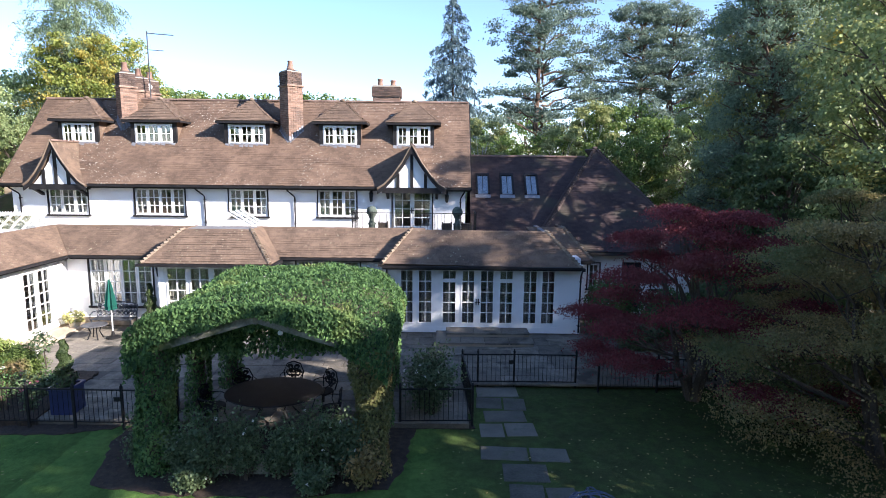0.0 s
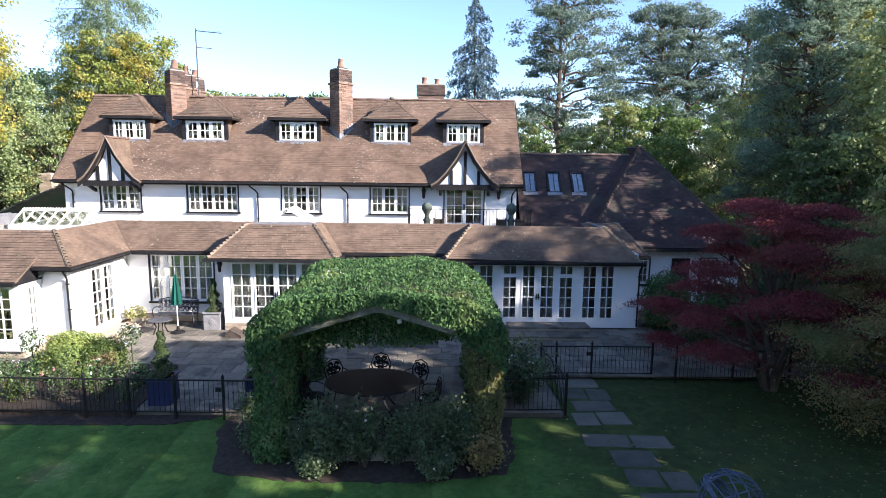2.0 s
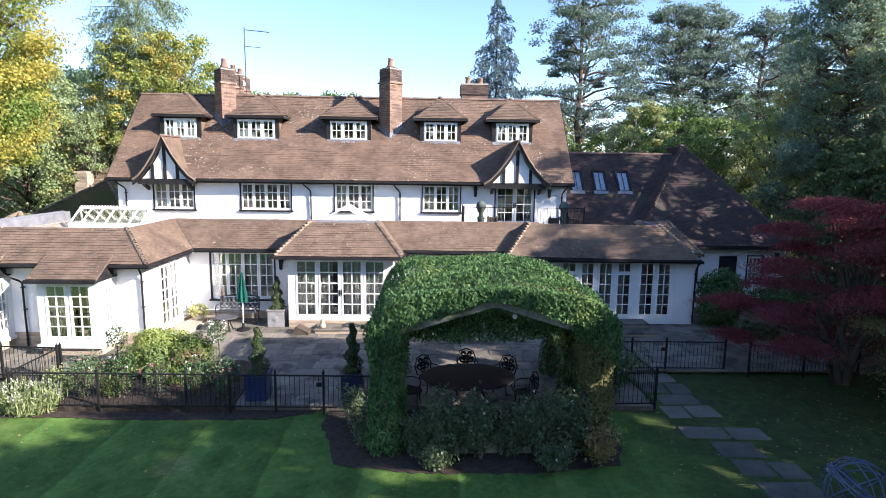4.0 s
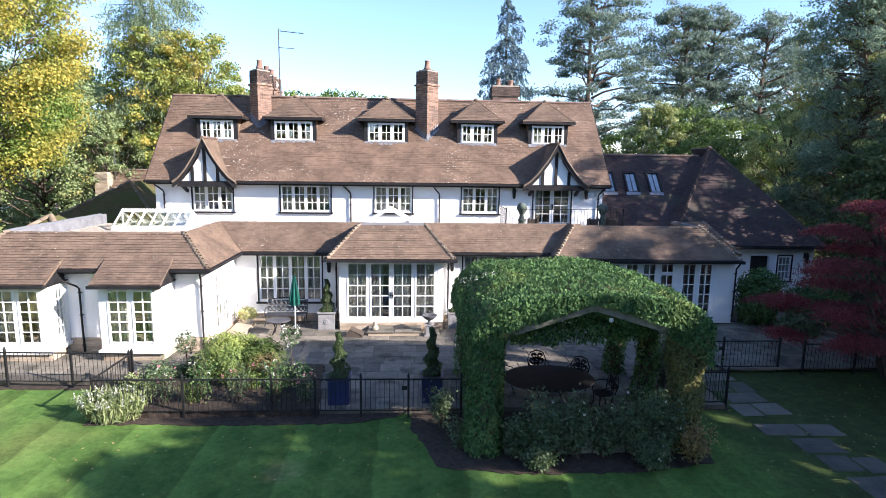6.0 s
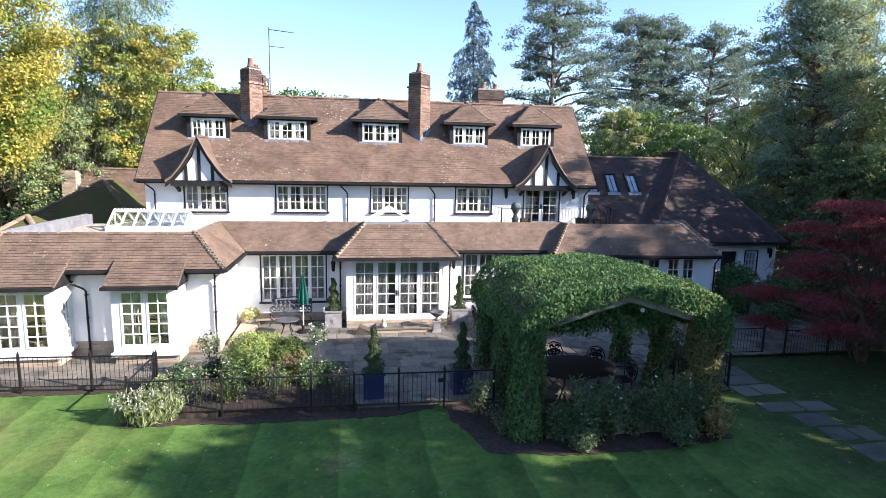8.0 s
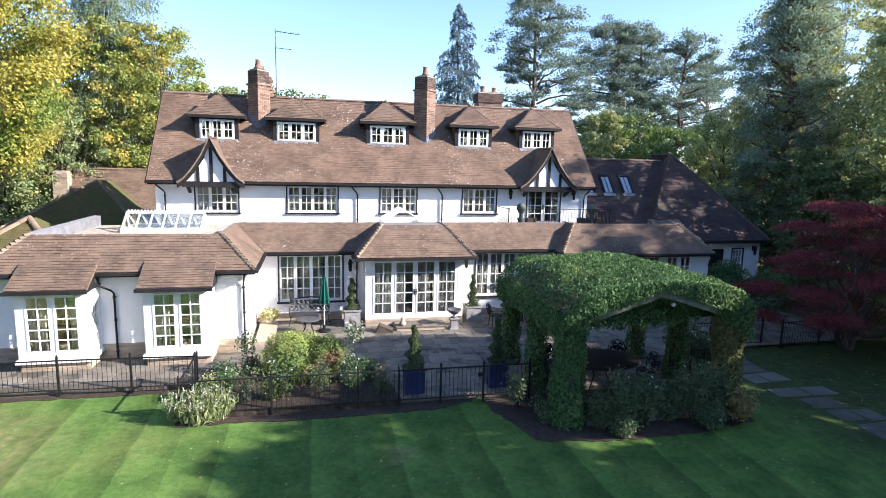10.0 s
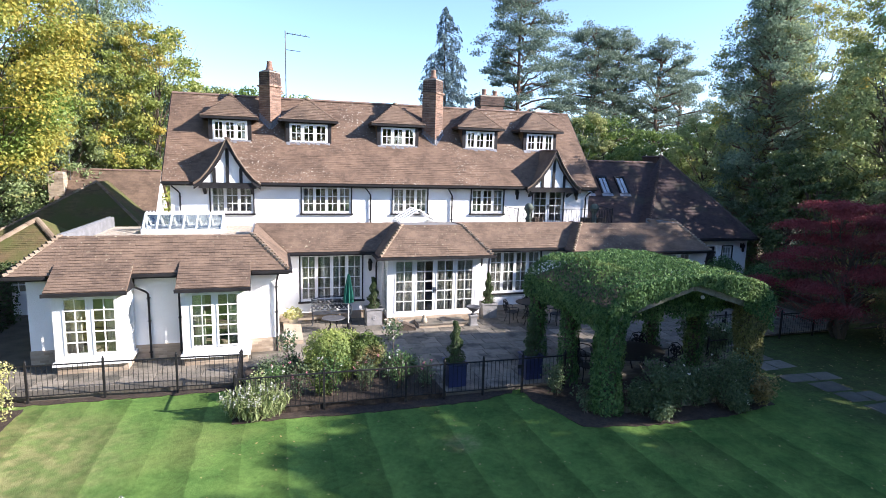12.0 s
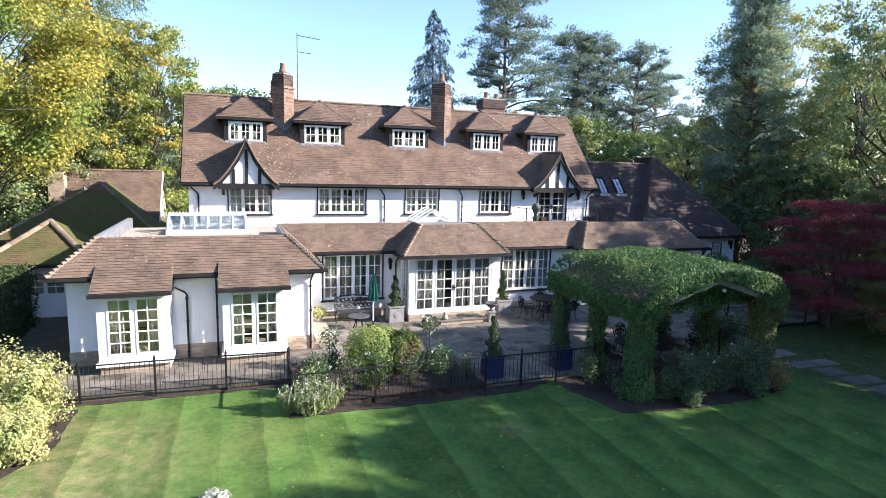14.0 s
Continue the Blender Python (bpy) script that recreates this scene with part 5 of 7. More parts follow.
window(annexe, pose(9.4, 22.1, 1.3), 0.6, 1.05, even_lights(0.6, 1.05, 1, 3, 3), label="small white window in a black surround")
window(annexe, pose(6.85, 22.1, 1.3), 0.45, 1.0, even_lights(0.45, 1.0, 1, 2, 3), label="small white window in a black surround")
part("gutter", Shape().box(HX0, HX1 + 0.05, HY - 0.11, HY, HZ - 0.12, HZ - 0.02).box(6.0, HX1, HY, 22.1, HZ - 0.14, HZ - 0.08), M_BLACK, annexe, "black gutter")
sl = (6.5 - 3.35) / (25.6 - 22.95)
for x in (2.75, 3.8, 4.85):
    y0, y1 = 24.22, 24.86
    zz = lambda y: 3.35 + (y - 22.95) * sl
    f = part("roof_window", Shape().prism([(x - 0.3, y0, zz(y0) + 0.02), (x - 0.22, y0, zz(y0) + 0.02), (x - 0.22, y1, zz(y1) + 0.02), (x - 0.3, y1, zz(y1) + 0.02)], (0, -0.06, 0.06))
             .prism([(x + 0.22, y0, zz(y0) + 0.02), (x + 0.3, y0, zz(y0) + 0.02), (x + 0.3, y1, zz(y1) + 0.02), (x + 0.22, y1, zz(y1) + 0.02)], (0, -0.06, 0.06))
             .prism([(x - 0.3, y1, zz(y1) + 0.02), (x + 0.3, y1, zz(y1) + 0.02), (x + 0.3, y1 + 0.06, zz(y1 + 0.06) + 0.02), (x - 0.3, y1 + 0.06, zz(y1 + 0.06) + 0.02)], (0, -0.06, 0.06)), M_BLACK, annexe, "black-framed roof window")
    part("blind", Shape().prism([(x - 0.22, y0, zz(y0) + 0.03), (x + 0.22, y0, zz(y0) + 0.03), (x + 0.22, y1, zz(y1) + 0.03), (x - 0.22, y1, zz(y1) + 0.03)], (0, -0.01, 0.01)), M_STEEL, f, "pale blind")
    part("pane", Shape().prism([(x - 0.22, y0, zz(y0) + 0.06), (x + 0.22, y0, zz(y0) + 0.06), (x + 0.22, y1, zz(y1) + 0.06), (x - 0.22, y1, zz(y1) + 0.06)], (0, -0.01, 0.01)), M_GLASS, f).visible_shadow = False
    part("glazing_bar", Shape().prism([(x - 0.012, y0, zz(y0) + 0.075), (x + 0.012, y0, zz(y0) + 0.075), (x + 0.012, y1, zz(y1) + 0.075), (x - 0.012, y1, zz(y1) + 0.075)], (0, -0.01, 0.01)), M_BLACK, f)
    part("flashing", Shape().prism([(x - 0.32, y0 - 0.13, zz(y0 - 0.13) + 0.03), (x + 0.32, y0 - 0.13, zz(y0 - 0.13) + 0.03), (x + 0.32, y0 - 0.02, zz(y0 - 0.02) + 0.03), (x - 0.32, y0 - 0.02, zz(y0 - 0.02) + 0.03)], (0, -0.012, 0.012)), M_LEAD, f, "pale lead apron")

# ---- outbuildings beyond the left wing ----
garage = tagged(empty("outbuilding", Matrix.Translation((0.5, 0.045, -0.3)) @ Matrix.Scale(1.05, 4)), "white outbuilding with brown gabled clay tile roof and chimney", "outbuilding")
s = Shape()
tile_slope(s, (-22.4, 28.7, 3.0), (-17.95, 28.7, 3.0), (-17.95, 31, 5.4), (-22.4, 31, 5.4), rng)
part("roof", s, M_TILE, garage, "brown clay tile roof")
part("roof", Shape().prism([(-22.4, 31, 5.4), (-17.95, 31, 5.4), (-17.95, 33.3, 3.0), (-22.4, 33.3, 3.0)], (0, 0, -0.08)), M_TILE, garage)
ridge_row(garage, (-22.4, 31, 5.42), (-17.95, 31, 5.42))
part("wall", Shape().prism([(-18.3, 28.9, 0.1), (-18.3, 33.1, 0.1), (-18.3, 33.1, 3.0), (-18.3, 31, 5.25), (-18.3, 28.9, 3.0)], (0.25, 0, 0)), M_RENDER, garage, "white gable wall")
part("wall", Shape().box(-22.3, -18.3, 28.9, 29.1, 0.1, 3.0).box(-22.3, -22.1, 29.1, 33.1, 0.1, 3.0), M_RENDER, garage)
part("bargeboard", Shape().prism([(-17.95, 28.7, 2.85), (-17.95, 28.7, 3.0), (-17.95, 31, 5.4), (-17.95, 31, 5.2)], (0.04, 0, 0)), M_WHITE, garage)
stk = brick_stack(garage, -22.65, -22.0, 29.8, 30.4, 3.2, 5.3, label="short pale brick chimney", mat=M_STONE, about="pale cream brick courses")
part("pot", Shape().lathe([(0.12, 0), (0.1, 0.2), (0.12, 0.22), (0.06, 0.22)], (-22.3, 30.1, 5.12), 10), M_POT, stk, "small chimney pot")
part("flue_pole", Shape().tube([(-21.9, 30.5, 4.4), (-21.9, 30.5, 6.6)], 0.02, 5), M_STEEL, garage, "thin grey pole")
s = Shape()
for quad in ([(-23.6, 25.6, 2.7), (-17.5, 25.6, 2.7), (-20.3, 28.6, 4.9), (-20.3, 28.6, 4.9)], [(-17.5, 25.6, 2.7), (-17.5, 31, 2.7), (-20.3, 31, 4.9), (-20.3, 28.6, 4.9)], [(-23.6, 31, 2.7), (-23.6, 25.6, 2.7), (-20.3, 28.6, 4.9), (-20.3, 31, 4.9)]):
    tile_slope(s, *quad, rng)
part("roof", s, M_TILE_MOSS, garage, "mossy hipped clay tile roof")
ridge_row(garage, (-17.5, 25.6, 2.75), (-20.3, 28.6, 4.95), BONNET_MESH, 0.16, -10)
ridge_row(garage, (-23.6, 25.6, 2.75), (-20.3, 28.6, 4.95), BONNET_MESH, 0.16, -10)
part("wall", Shape().box(-23.2, -17.9, 26, 26.25, 0.1, 2.75), M_RENDER, garage)
shed = tagged(empty("garden_store"), "small white store with a mossy hipped tile roof", "outbuilding")
s = Shape()
for quad in ([(-23.2, 22.4, 2.2), (-19.7, 22.4, 2.2), (-21.4, 24.3, 3.55), (-21.4, 24.3, 3.55)], [(-19.7, 22.4, 2.2), (-19.7, 26.3, 2.2), (-21.4, 24.8, 3.55), (-21.4, 24.3, 3.55)], [(-23.2, 26.3, 2.2), (-23.2, 22.4, 2.2), (-21.4, 24.3, 3.55), (-21.4, 24.8, 3.55)]):
    tile_slope(s, *quad, rng)
part("roof", s, M_TILE_MOSS, shed, "mossy clay tiles")
for a in (-23.2, -19.7):
    ridge_row(shed, (a, 22.4, 2.25), (-21.4, 24.3, 3.6), THICK_MESH, 0.38)
wall(shed, pose(-22.9, 22.75, 0), 2.95, 0.1, 2.15, [(0.95, 2.25, 1.0, 1.9)])
wall(shed, pose(-19.95, 23.05, 0, 0, 0, 90), 3.0, 0.1, 2.15, [])
part("room", Shape().box(-22.9, -20.2, 25.5, 25.6, 0.1, 2.15), M_ROOM, shed)
window(shed, pose(-21.95, 22.75, 1.0), 1.3, 0.9, even_lights(1.3, 0.9, 2, 2, 3), label="white casement window", black=0, sill=False)
part("gutter", Shape().box(-23.2, -19.65, 22.3, 22.4, 2.1, 2.18), M_BLACK, shed)


# ---- terrace ----
TERR = 0.2
terrace = thing("terrace", Shape().prism([(-24.5, 14.45, -0.1), (-13.45, 14.3, -0.1), (-13.45, 12.38, -0.1), (1.7, 12.38, -0.1), (1.7, 14.95, -0.1), (9.2, 14.95, -0.1), (9.2, 22.1, -0.1), (6.0, 22.1, -0.1), (6.0, 19.35, -0.1), (-0.6, 19.35, -0.1), (-0.6, 19.9, -0.1), (-12.4, 19.9, -0.1), (-12.4, 16.8, -0.1), (-19.1, 16.8, -0.1), (-19.1, 23, -0.1), (-24.5, 23, -0.1)], (0, 0, TERR + 0.08)), M_JOINT, "weathered sandstone slab terrace before the house", "terrace", kind="structure")


def blocked(x, y):
    """Where beds, walls and steps leave no room for slabs."""
    if x < -12.4 and y > 16.7:
        return True
    if -13.5 < x < -8.35 and 12.2 < y < 15.3 and x < -8.35 - (y - 12.3) * 0.12:
        return True
    if -8.7 < x < -4.9 and y > 18.8 or -0.65 < x < 5.95 and y > 19.3:
        return True
    return x < -13.5 and y < 14.6 or x > 1.6 and y < 15.1


slab_meshes = {}


def slab(parent, x0, x1, y0, y1, z, th=0.05, mat=M_SLAB):
    w, d = round(x1 - x0, 2), round(y1 - y0, 2)
    if (w, d, mat.name) not in slab_meshes:
        s, e = Shape(), 0.012
        lo, hi = [(-w / 2, -d / 2), (w / 2, -d / 2), (w / 2, d / 2), (-w / 2, d / 2)], [(-w / 2 + e, -d / 2 + e), (w / 2 - e, -d / 2 + e), (w / 2 - e, d / 2 - e), (-w / 2 + e, d / 2 - e)]
        s.add([(x, y, -th) for x, y in lo] + [(x, y, -e) for x, y in lo] + [(x, y, 0) for x, y in hi], [(0, 1, 5, 4), (1, 2, 6, 5), (2, 3, 7, 6), (3, 0, 4, 7), (4, 5, 9, 8), (5, 6, 10, 9), (6, 7, 11, 10), (7, 4, 8, 11), (8, 9, 10, 11)])
        slab_meshes[w, d, mat.name] = s.mesh("slab", mat)
    return part("slab", slab_meshes[w, d, mat.name], None, parent, "", pose((x0 + x1) / 2, (y0 + y1) / 2, z + random.uniform(-0.004, 0.006), random.uniform(-0.4, 0.4), random.uniform(-0.4, 0.4), random.uniform(-0.3, 0.3)))


lay = random.Random(3)
y = 12.4
while y < 19.85:
    d = lay.choice((0.45, 0.6, 0.6, 0.75))
    d = min(d, 19.9 - y)
    x = -24.4 + lay.uniform(0, 0.5)
    while x < 8.4:
        w = lay.choice((0.45, 0.6, 0.75, 0.9))
        if not blocked(x + w / 2, y + d / 2) and d > 0.2:
            slab(terrace, x + 0.005, x + w - 0.005, y + 0.005, y + d - 0.005, TERR)
        x += w
    y += d
bed([(-13.4, 12.3), (-8.3, 12.3), (-8.65, 15.35), (-13.4, 15.2)], 0.24)

# steps before the garden doors
for nm, x0, x1, y0, y1, z0, z1 in (("garden_step", 0.85, 4.1, 17.9, 19.28, 0.18, 0.33), ("garden_step", 1.2, 4.05, 18.55, 19.27, 0.33, 0.46), ("garden_step", -7.6, -5.75, 18.05, 18.78, 0.18, 0.36)):
    st = tagged(empty(nm), "low stone garden step before glazed doors", "step", "stone steps")
    part("riser", Shape().box(x0 + 0.03, x1 - 0.03, y0 + 0.03, y1, z0, z1 - 0.05), M_STONE, st)
    n = int((x1 - x0) / 0.8)
    for i in range(n):
        slab(st, x0 + (x1 - x0) * i / n, x0 + (x1 - x0) * (i + 1) / n - 0.01, y0, y1, z1)

# stepping-slab path across the lawn
path = thing("garden_path", Shape().prism([(1.9, 14.95, 0.02), (3.2, 14.95, 0.02), (3.4, 8.4, 0.02), (2.2, 8.4, 0.02)], (0, 0, 0.03)), M_SOIL, "sunken slab path across the lawn from the gate", "path", kind="structure")
for x0, x1, y0, y1 in ((2.0, 3.1, 14.2, 14.9), (1.95, 2.6, 13.5, 14.15), (2.65, 3.2, 13.4, 14.1), (2.1, 3.1, 12.75, 13.35), (1.95, 2.5, 12.0, 12.65), (2.55, 3.25, 12.05, 12.7), (1.9, 2.9, 11.0, 11.55), (2.95, 3.75, 10.95, 11.5),
                       (2.3, 3.2, 10.2, 10.85), (2.35, 3.0, 9.5, 10.1), (3.05, 3.6, 9.4, 10.0), (2.4, 3.5, 8.6, 9.3)):
    sb = slab(path, x0, x1, y0, y1, 0.075, mat=M_PATH)
    sb.matrix_basis = sb.matrix_basis @ pose(0, 0, 0, 0, 0, random.uniform(-4, 4))

# ---- iron fence ----
BAR = Shape().tube([(0, 0, 0), (0, 0, 0.76)], 0.0065, 5).mesh("bar", M_IRON)


def fence(p, q, posts=(True, True), base=0.15, gate=False, label="low black iron railing panel round the terrace"):
    """One panel of plain bar railing from p to q."""
    p, q = Vector((*p, base)), Vector((*q, base))
    d = q - p
    ln = d.length
    turn = math.degrees(math.atan2(d.y, d.x))
    t = tagged(empty("iron_gate" if gate else "fence_panel", Matrix.Translation(p) @ pose(0, 0, 0, 0, 0, turn)), "black iron garden gate in the railing" if gate else label, "gate" if gate else "fence", "iron railings")
    part("top_rail", Shape().box(0, ln, -0.018, 0.018, 0.84, 0.868), M_IRON, t)
    part("bottom_rail", Shape().box(0, ln, -0.014, 0.014, 0.07, 0.09), M_IRON, t)
    for k, on in enumerate(posts):
        if on:
            part("post", Shape().box(-0.025 + k * ln, 0.025 + k * ln, -0.025, 0.025, -0.12, 0.93).lathe([(0.035, 0), (0.035, 0.02), (0.016, 0.04), (0.022, 0.06), (0.008, 0.075)], (k * ln, 0, 0.93), 8), M_IRON, t)
    n = max(2, int(ln / 0.112))
    for i in range(1, n):
        part("bar", BAR, None, t, "", pose(ln * i / n, 0, 0.08))
    if gate:
        part("latch", Shape().box(ln - 0.16, ln - 0.03, -0.05, -0.02, 0.6, 0.7), M_IRON, t)
    return t


def fence_run(points, base=0.15, gates=()):
    for i, (p, q) in enumerate(zip(points, points[1:])):
        fence(p, q, (True, i == len(points) - 2), base, i in gates)


fence_run([(-24.4, 14.35), (-22.6, 14.33), (-20.6, 14.31), (-18.39, 14.28), (-16.71, 14.25), (-15.02, 14.18), (-13.42, 14.08)], 0.16)
fence_run([(-13.45, 14.0), (-13.48, 12.3)], 0.16)
fence_run([(-13.48, 12.3), (-11.44, 12.28), (-9.4, 12.24), (-8.39, 12.22), (-7.32, 12.2), (-6.2, 12.18), (-4.95, 12.16)], 0.16, gates=(4,))
fence_run([(0.1, 12.45), (1.78, 12.5)], 0.14)
fence_run([(1.78, 12.5), (1.62, 14.9)], 0.14)
fence_run([(1.62, 14.9), (2.05, 14.9), (3.05, 14.92), (4.75, 14.9)], 0.14, gates=(1,))
fence_run([(5.3, 14.6), (6.9, 14.62), (8.5, 14.65)], 0.14)


# ---- foliage things ----
def blob_points(r, n, rng_, rough=0.25, seed=0.0):
    """Points near the surface of an uneven ellipsoid of radii r; returns points and outward directions."""
    d = rng_.normal(size=(n, 3))
    d /= np.linalg.norm(d, axis=1)[:, None]
    w = np.array([noise.noise(Vector((*(k * 2.2), )) + Vector((seed, seed * 0.7, 1.3))) for k in d])
    rad = (1 + rough * w) * rng_.uniform(0.72, 1.03, n) ** 0.6
    return d * rad[:, None] * np.array(r), d


def bush(name, centre, r, leaf, mat, n, label, category, seed, core=0.72, flowers=None, rough=0.3, group=""):
    """A shrub of single leaves over a dark twig core, with stems to the ground."""
    rg = np.random.default_rng(seed)
    t = tagged(empty(name, pose(*centre)), label, category, group)
    pts, out = blob_points(r, n, rg, rough, seed)
    keep = pts[:, 2] > -centre[2] + 0.1
    part("leaves", leaf_mesh("leaves", mat, pts[keep], leaf, rg, out[keep]), None, t)
    s = Shape()
    for k in range(7):
        a = k * 0.9
        s.tube([(0.05 * math.cos(a), 0.05 * math.sin(a), -centre[2] + 0.08), (r[0] * 0.3 * math.cos(a), r[1] * 0.3 * math.sin(a), -r[2] * 0.3), (r[0] * 0.6 * math.cos(a), r[1] * 0.6 * math.sin(a), r[2] * 0.35)], [0.02, 0.014, 0.006], 5)
    tagged(part("woody_base", s, M_BARK, t), kind="stuff")
    if core:
        pc, oc = blob_points([k * core for k in r], n // 3, rg, rough, seed)
        kc = pc[:, 2] > -centre[2] + 0.1
        part("inner_leaves", leaf_mesh("inner_leaves", mat, pc[kc], leaf * 1.6, rg), None, t)
    if flowers:
        fm, fn, fs = flowers
        pf, of = blob_points([k * 1.04 for k in r], fn, rg, rough, seed)
        kf = (pf[:, 2] > -r[2] * 0.4) & (pf[:, 2] > 0.2 - centre[2])
        pf = np.repeat(pf[kf], 7, axis=0) + rg.normal(0, fs * 0.35, (int(kf.sum()) * 7, 3))
        part("blossom", leaf_mesh("blossom", fm, pf, fs, rg), None, t)
    return t


def cane_bush(name, x, y, z, spread, h, mat, label, category, seed, canes=16, leaf=0.07, per=85, flowers=None, group=""):
    """A loose bush of arching canes, each with its own leaves, and blooms at some tips."""
    rg = np.random.default_rng(seed)
    t = tagged(empty(name, pose(x, y, z)), label, category, group)
    wood, pts, tips = Shape(), [], []
    for k in range(canes):
        a, out, top = rg.uniform(0, 2 * math.pi), spread * rg.uniform(0.15, 1.0), h * rg.uniform(0.5, 1.05)
        e = np.array([math.cos(a) * out, math.sin(a) * out * 0.8, top])
        mid = np.array([e[0] * 0.35, e[1] * 0.35, top * 0.68])
        b = np.array([rg.normal(0, 0.06), rg.normal(0, 0.06), -0.05])
        wood.tube([tuple(b), tuple(mid), tuple(e)], [0.012, 0.009, 0.004], 4)
        s = rg.uniform(0.22, 1.05, per)[:, None]
        q = (1 - s) ** 2 * b + 2 * s * (1 - s) * mid * 1.1 + s ** 2 * e + rg.normal(0, 1, (per, 3)) * (0.05 + 0.1 * spread)
        pts.append(q)
        tips.append(e)
    tagged(part("woody_base", wood, M_BARK, t), kind="stuff")
    p = np.concatenate(pts)
    p = p[p[:, 2] > 0.03]
    part("leaves", leaf_mesh("leaves", mat, p, leaf, rg, droop=0.2), None, t)
    if flowers:
        fm, fn, fs = flowers
        f = np.array(tips)[:fn] + rg.normal(0, 0.04, (min(fn, canes), 3))
        f = np.repeat(f, 9, axis=0) + rg.normal(0, fs * 0.4, (len(f) * 9, 3))
        part("blossom", leaf_mesh("blossom", fm, f, fs, rg), None, t)
    return t


# pergola
perg = tagged(empty("pergola"), "timber pergola wholly overgrown with green creeper", "pergola")
PX = (-4.6, -0.32)
for x in PX:
    for y in (10.6, 12.6, 14.6):
        part("post", Shape().box(x - 0.07, x + 0.07, y - 0.07, y + 0.07, 0.06, 2.5), M_TIMBER, perg)
    part("beam", Shape().box(x - 0.06, x + 0.06, 10.2, 15.0, 2.5, 2.66), M_TIMBER, perg)
RX, RZ, SL = -2.46, 3.3, 0.31
part("ridge_beam", Shape().box(RX - 0.04, RX + 0.04, 10.3, 15.0, RZ - 0.16, RZ), M_TIMBER, perg)
for y in (10.32, 11.4, 12.6, 13.8, 14.9):
    for sx in (-1, 1):
        x1 = RX + sx * 2.45
        part("rafter", Shape().prism([(RX, y, RZ - 0.14), (x1, y, RZ - 0.14 - 2.45 * SL), (x1, y, RZ + 0.02 - 2.45 * SL), (RX, y, RZ + 0.02)], (0, 0.07, 0)), M_OLDTIMBER, perg, "weathered grey rafter")
rg = np.random.default_rng(21)
pts, outs = [], []


def ivy(p, o):
    pts.append(p)
    outs.append(np.broadcast_to(o, p.shape))


n = 24000
u, v = rg.uniform(-1, 1, n), rg.uniform(0, 1, n)
lump = np.array([noise.noise(Vector((a * 2.5, b * 5.0, 0.3))) for a, b in zip(u, v)])
x = RX + u * 2.46
y = 10.35 + v * 4.7
z = RZ + 0.24 - 0.27 * u ** 2 - 0.42 * np.abs(u) ** 8 + lump * 0.16 + rg.uniform(-0.12, 0.06, n) - 0.16 * (np.abs(2 * v - 1) ** 6)
ivy(np.stack([x, y, z], 1), np.array([0, -0.15, 0.9]))
for sx in (-1, 1):
    n = 9000
    v, h = rg.uniform(0, 1, n), rg.uniform(0, 1, n)
    hang = np.array([noise.noise(Vector((b * 6.0, sx * 3.0, 0.0))) for b in v])
    zz = 2.72 - h * (0.55 + 0.3 * hang)
    xx = RX + sx * (2.45 + 0.06 * np.sin(h * 3) + rg.uniform(-0.2, 0.05, n))
    ivy(np.stack([xx, 10.25 + v * 4.8, zz], 1), np.array([sx * 0.9, 0, 0.2]))
n = 10500
u = rg.uniform(-1, 1, n)
edge = np.array([noise.noise(Vector((a * 3.0, 9.0, 0.0))) for a in u])
zt = RZ + 0.26 - 0.27 * u ** 2 - 0.42 * np.abs(u) ** 8
deep = np.where(np.abs(u) > 0.8, 0.9 + 0.2 * edge, zt - (RZ + 0.03 - 2.45 * SL * np.abs(u)) + 0.1 * edge)
zz = zt - rg.uniform(0, 1, n) * deep
ivy(np.stack([RX + u * 2.48, 10.24 + rg.uniform(-0.12, 0.1, n), zz], 1), np.array([0, -0.9, 0.25]))
# sprays that trail across the front rafters
n = 5200
u = rg.uniform(-0.98, 0.98, n)
veil = np.array([noise.noise(Vector((a * 3.1 + 4.0, 2.0, 0.7))) for a in u])
keep = veil + rg.normal(0, 0.12, n) + 0.1 * u > 0.0
u, veil = u[keep], veil[keep]
zz = RZ + 0.02 - 2.45 * SL * np.abs(u) - rg.uniform(0, 1, len(u)) ** 1.4 * (0.24 + 0.25 * np.clip(veil, 0, 1))
ivy(np.stack([RX + u * 2.4, np.where((u > 0.62) | ((u > 0.05) & (veil > 0.32)), 10.27, 10.56) + rg.normal(0, 0.05, len(u)), zz], 1), np.array([0, -0.9, 0.1]))
n = 7500
u = rg.uniform(-0.92, 0.62, n)
hem = np.array([noise.noise(Vector((a * 5.0, 4.0, 2.0))) for a in u])
low = 2.26 + 0.16 * hem + 0.5 * np.clip(u - 0.3, 0, 1)
zz = low + rg.uniform(0, 1, n) ** 0.8 * (RZ - 2.45 * SL * np.abs(u) - low)
ivy(np.stack([RX + u * 2.4, 11.05 + rg.normal(0, 0.13, n), zz], 1), np.array([0, -0.9, 0.1]))
for yy in (12.5, 13.7, 14.75):
    n = 3000
    u = rg.uniform(-1, 1, n)
    fall = np.array([noise.noise(Vector((a * 3.5, yy, 0.0))) for a in u])
    ivy(np.stack([RX + u * 2.3, yy + rg.normal(0, 0.14, n), RZ - 0.1 - 0.5 * np.abs(u) - rg.uniform(0, 1, n) * (0.6 + 0.4 * fall + 0.35 * (u > 0.1))], 1), np.array([0, -0.9, 0.1]))
n = 2200
u = rg.uniform(-0.9, 0.9, n)
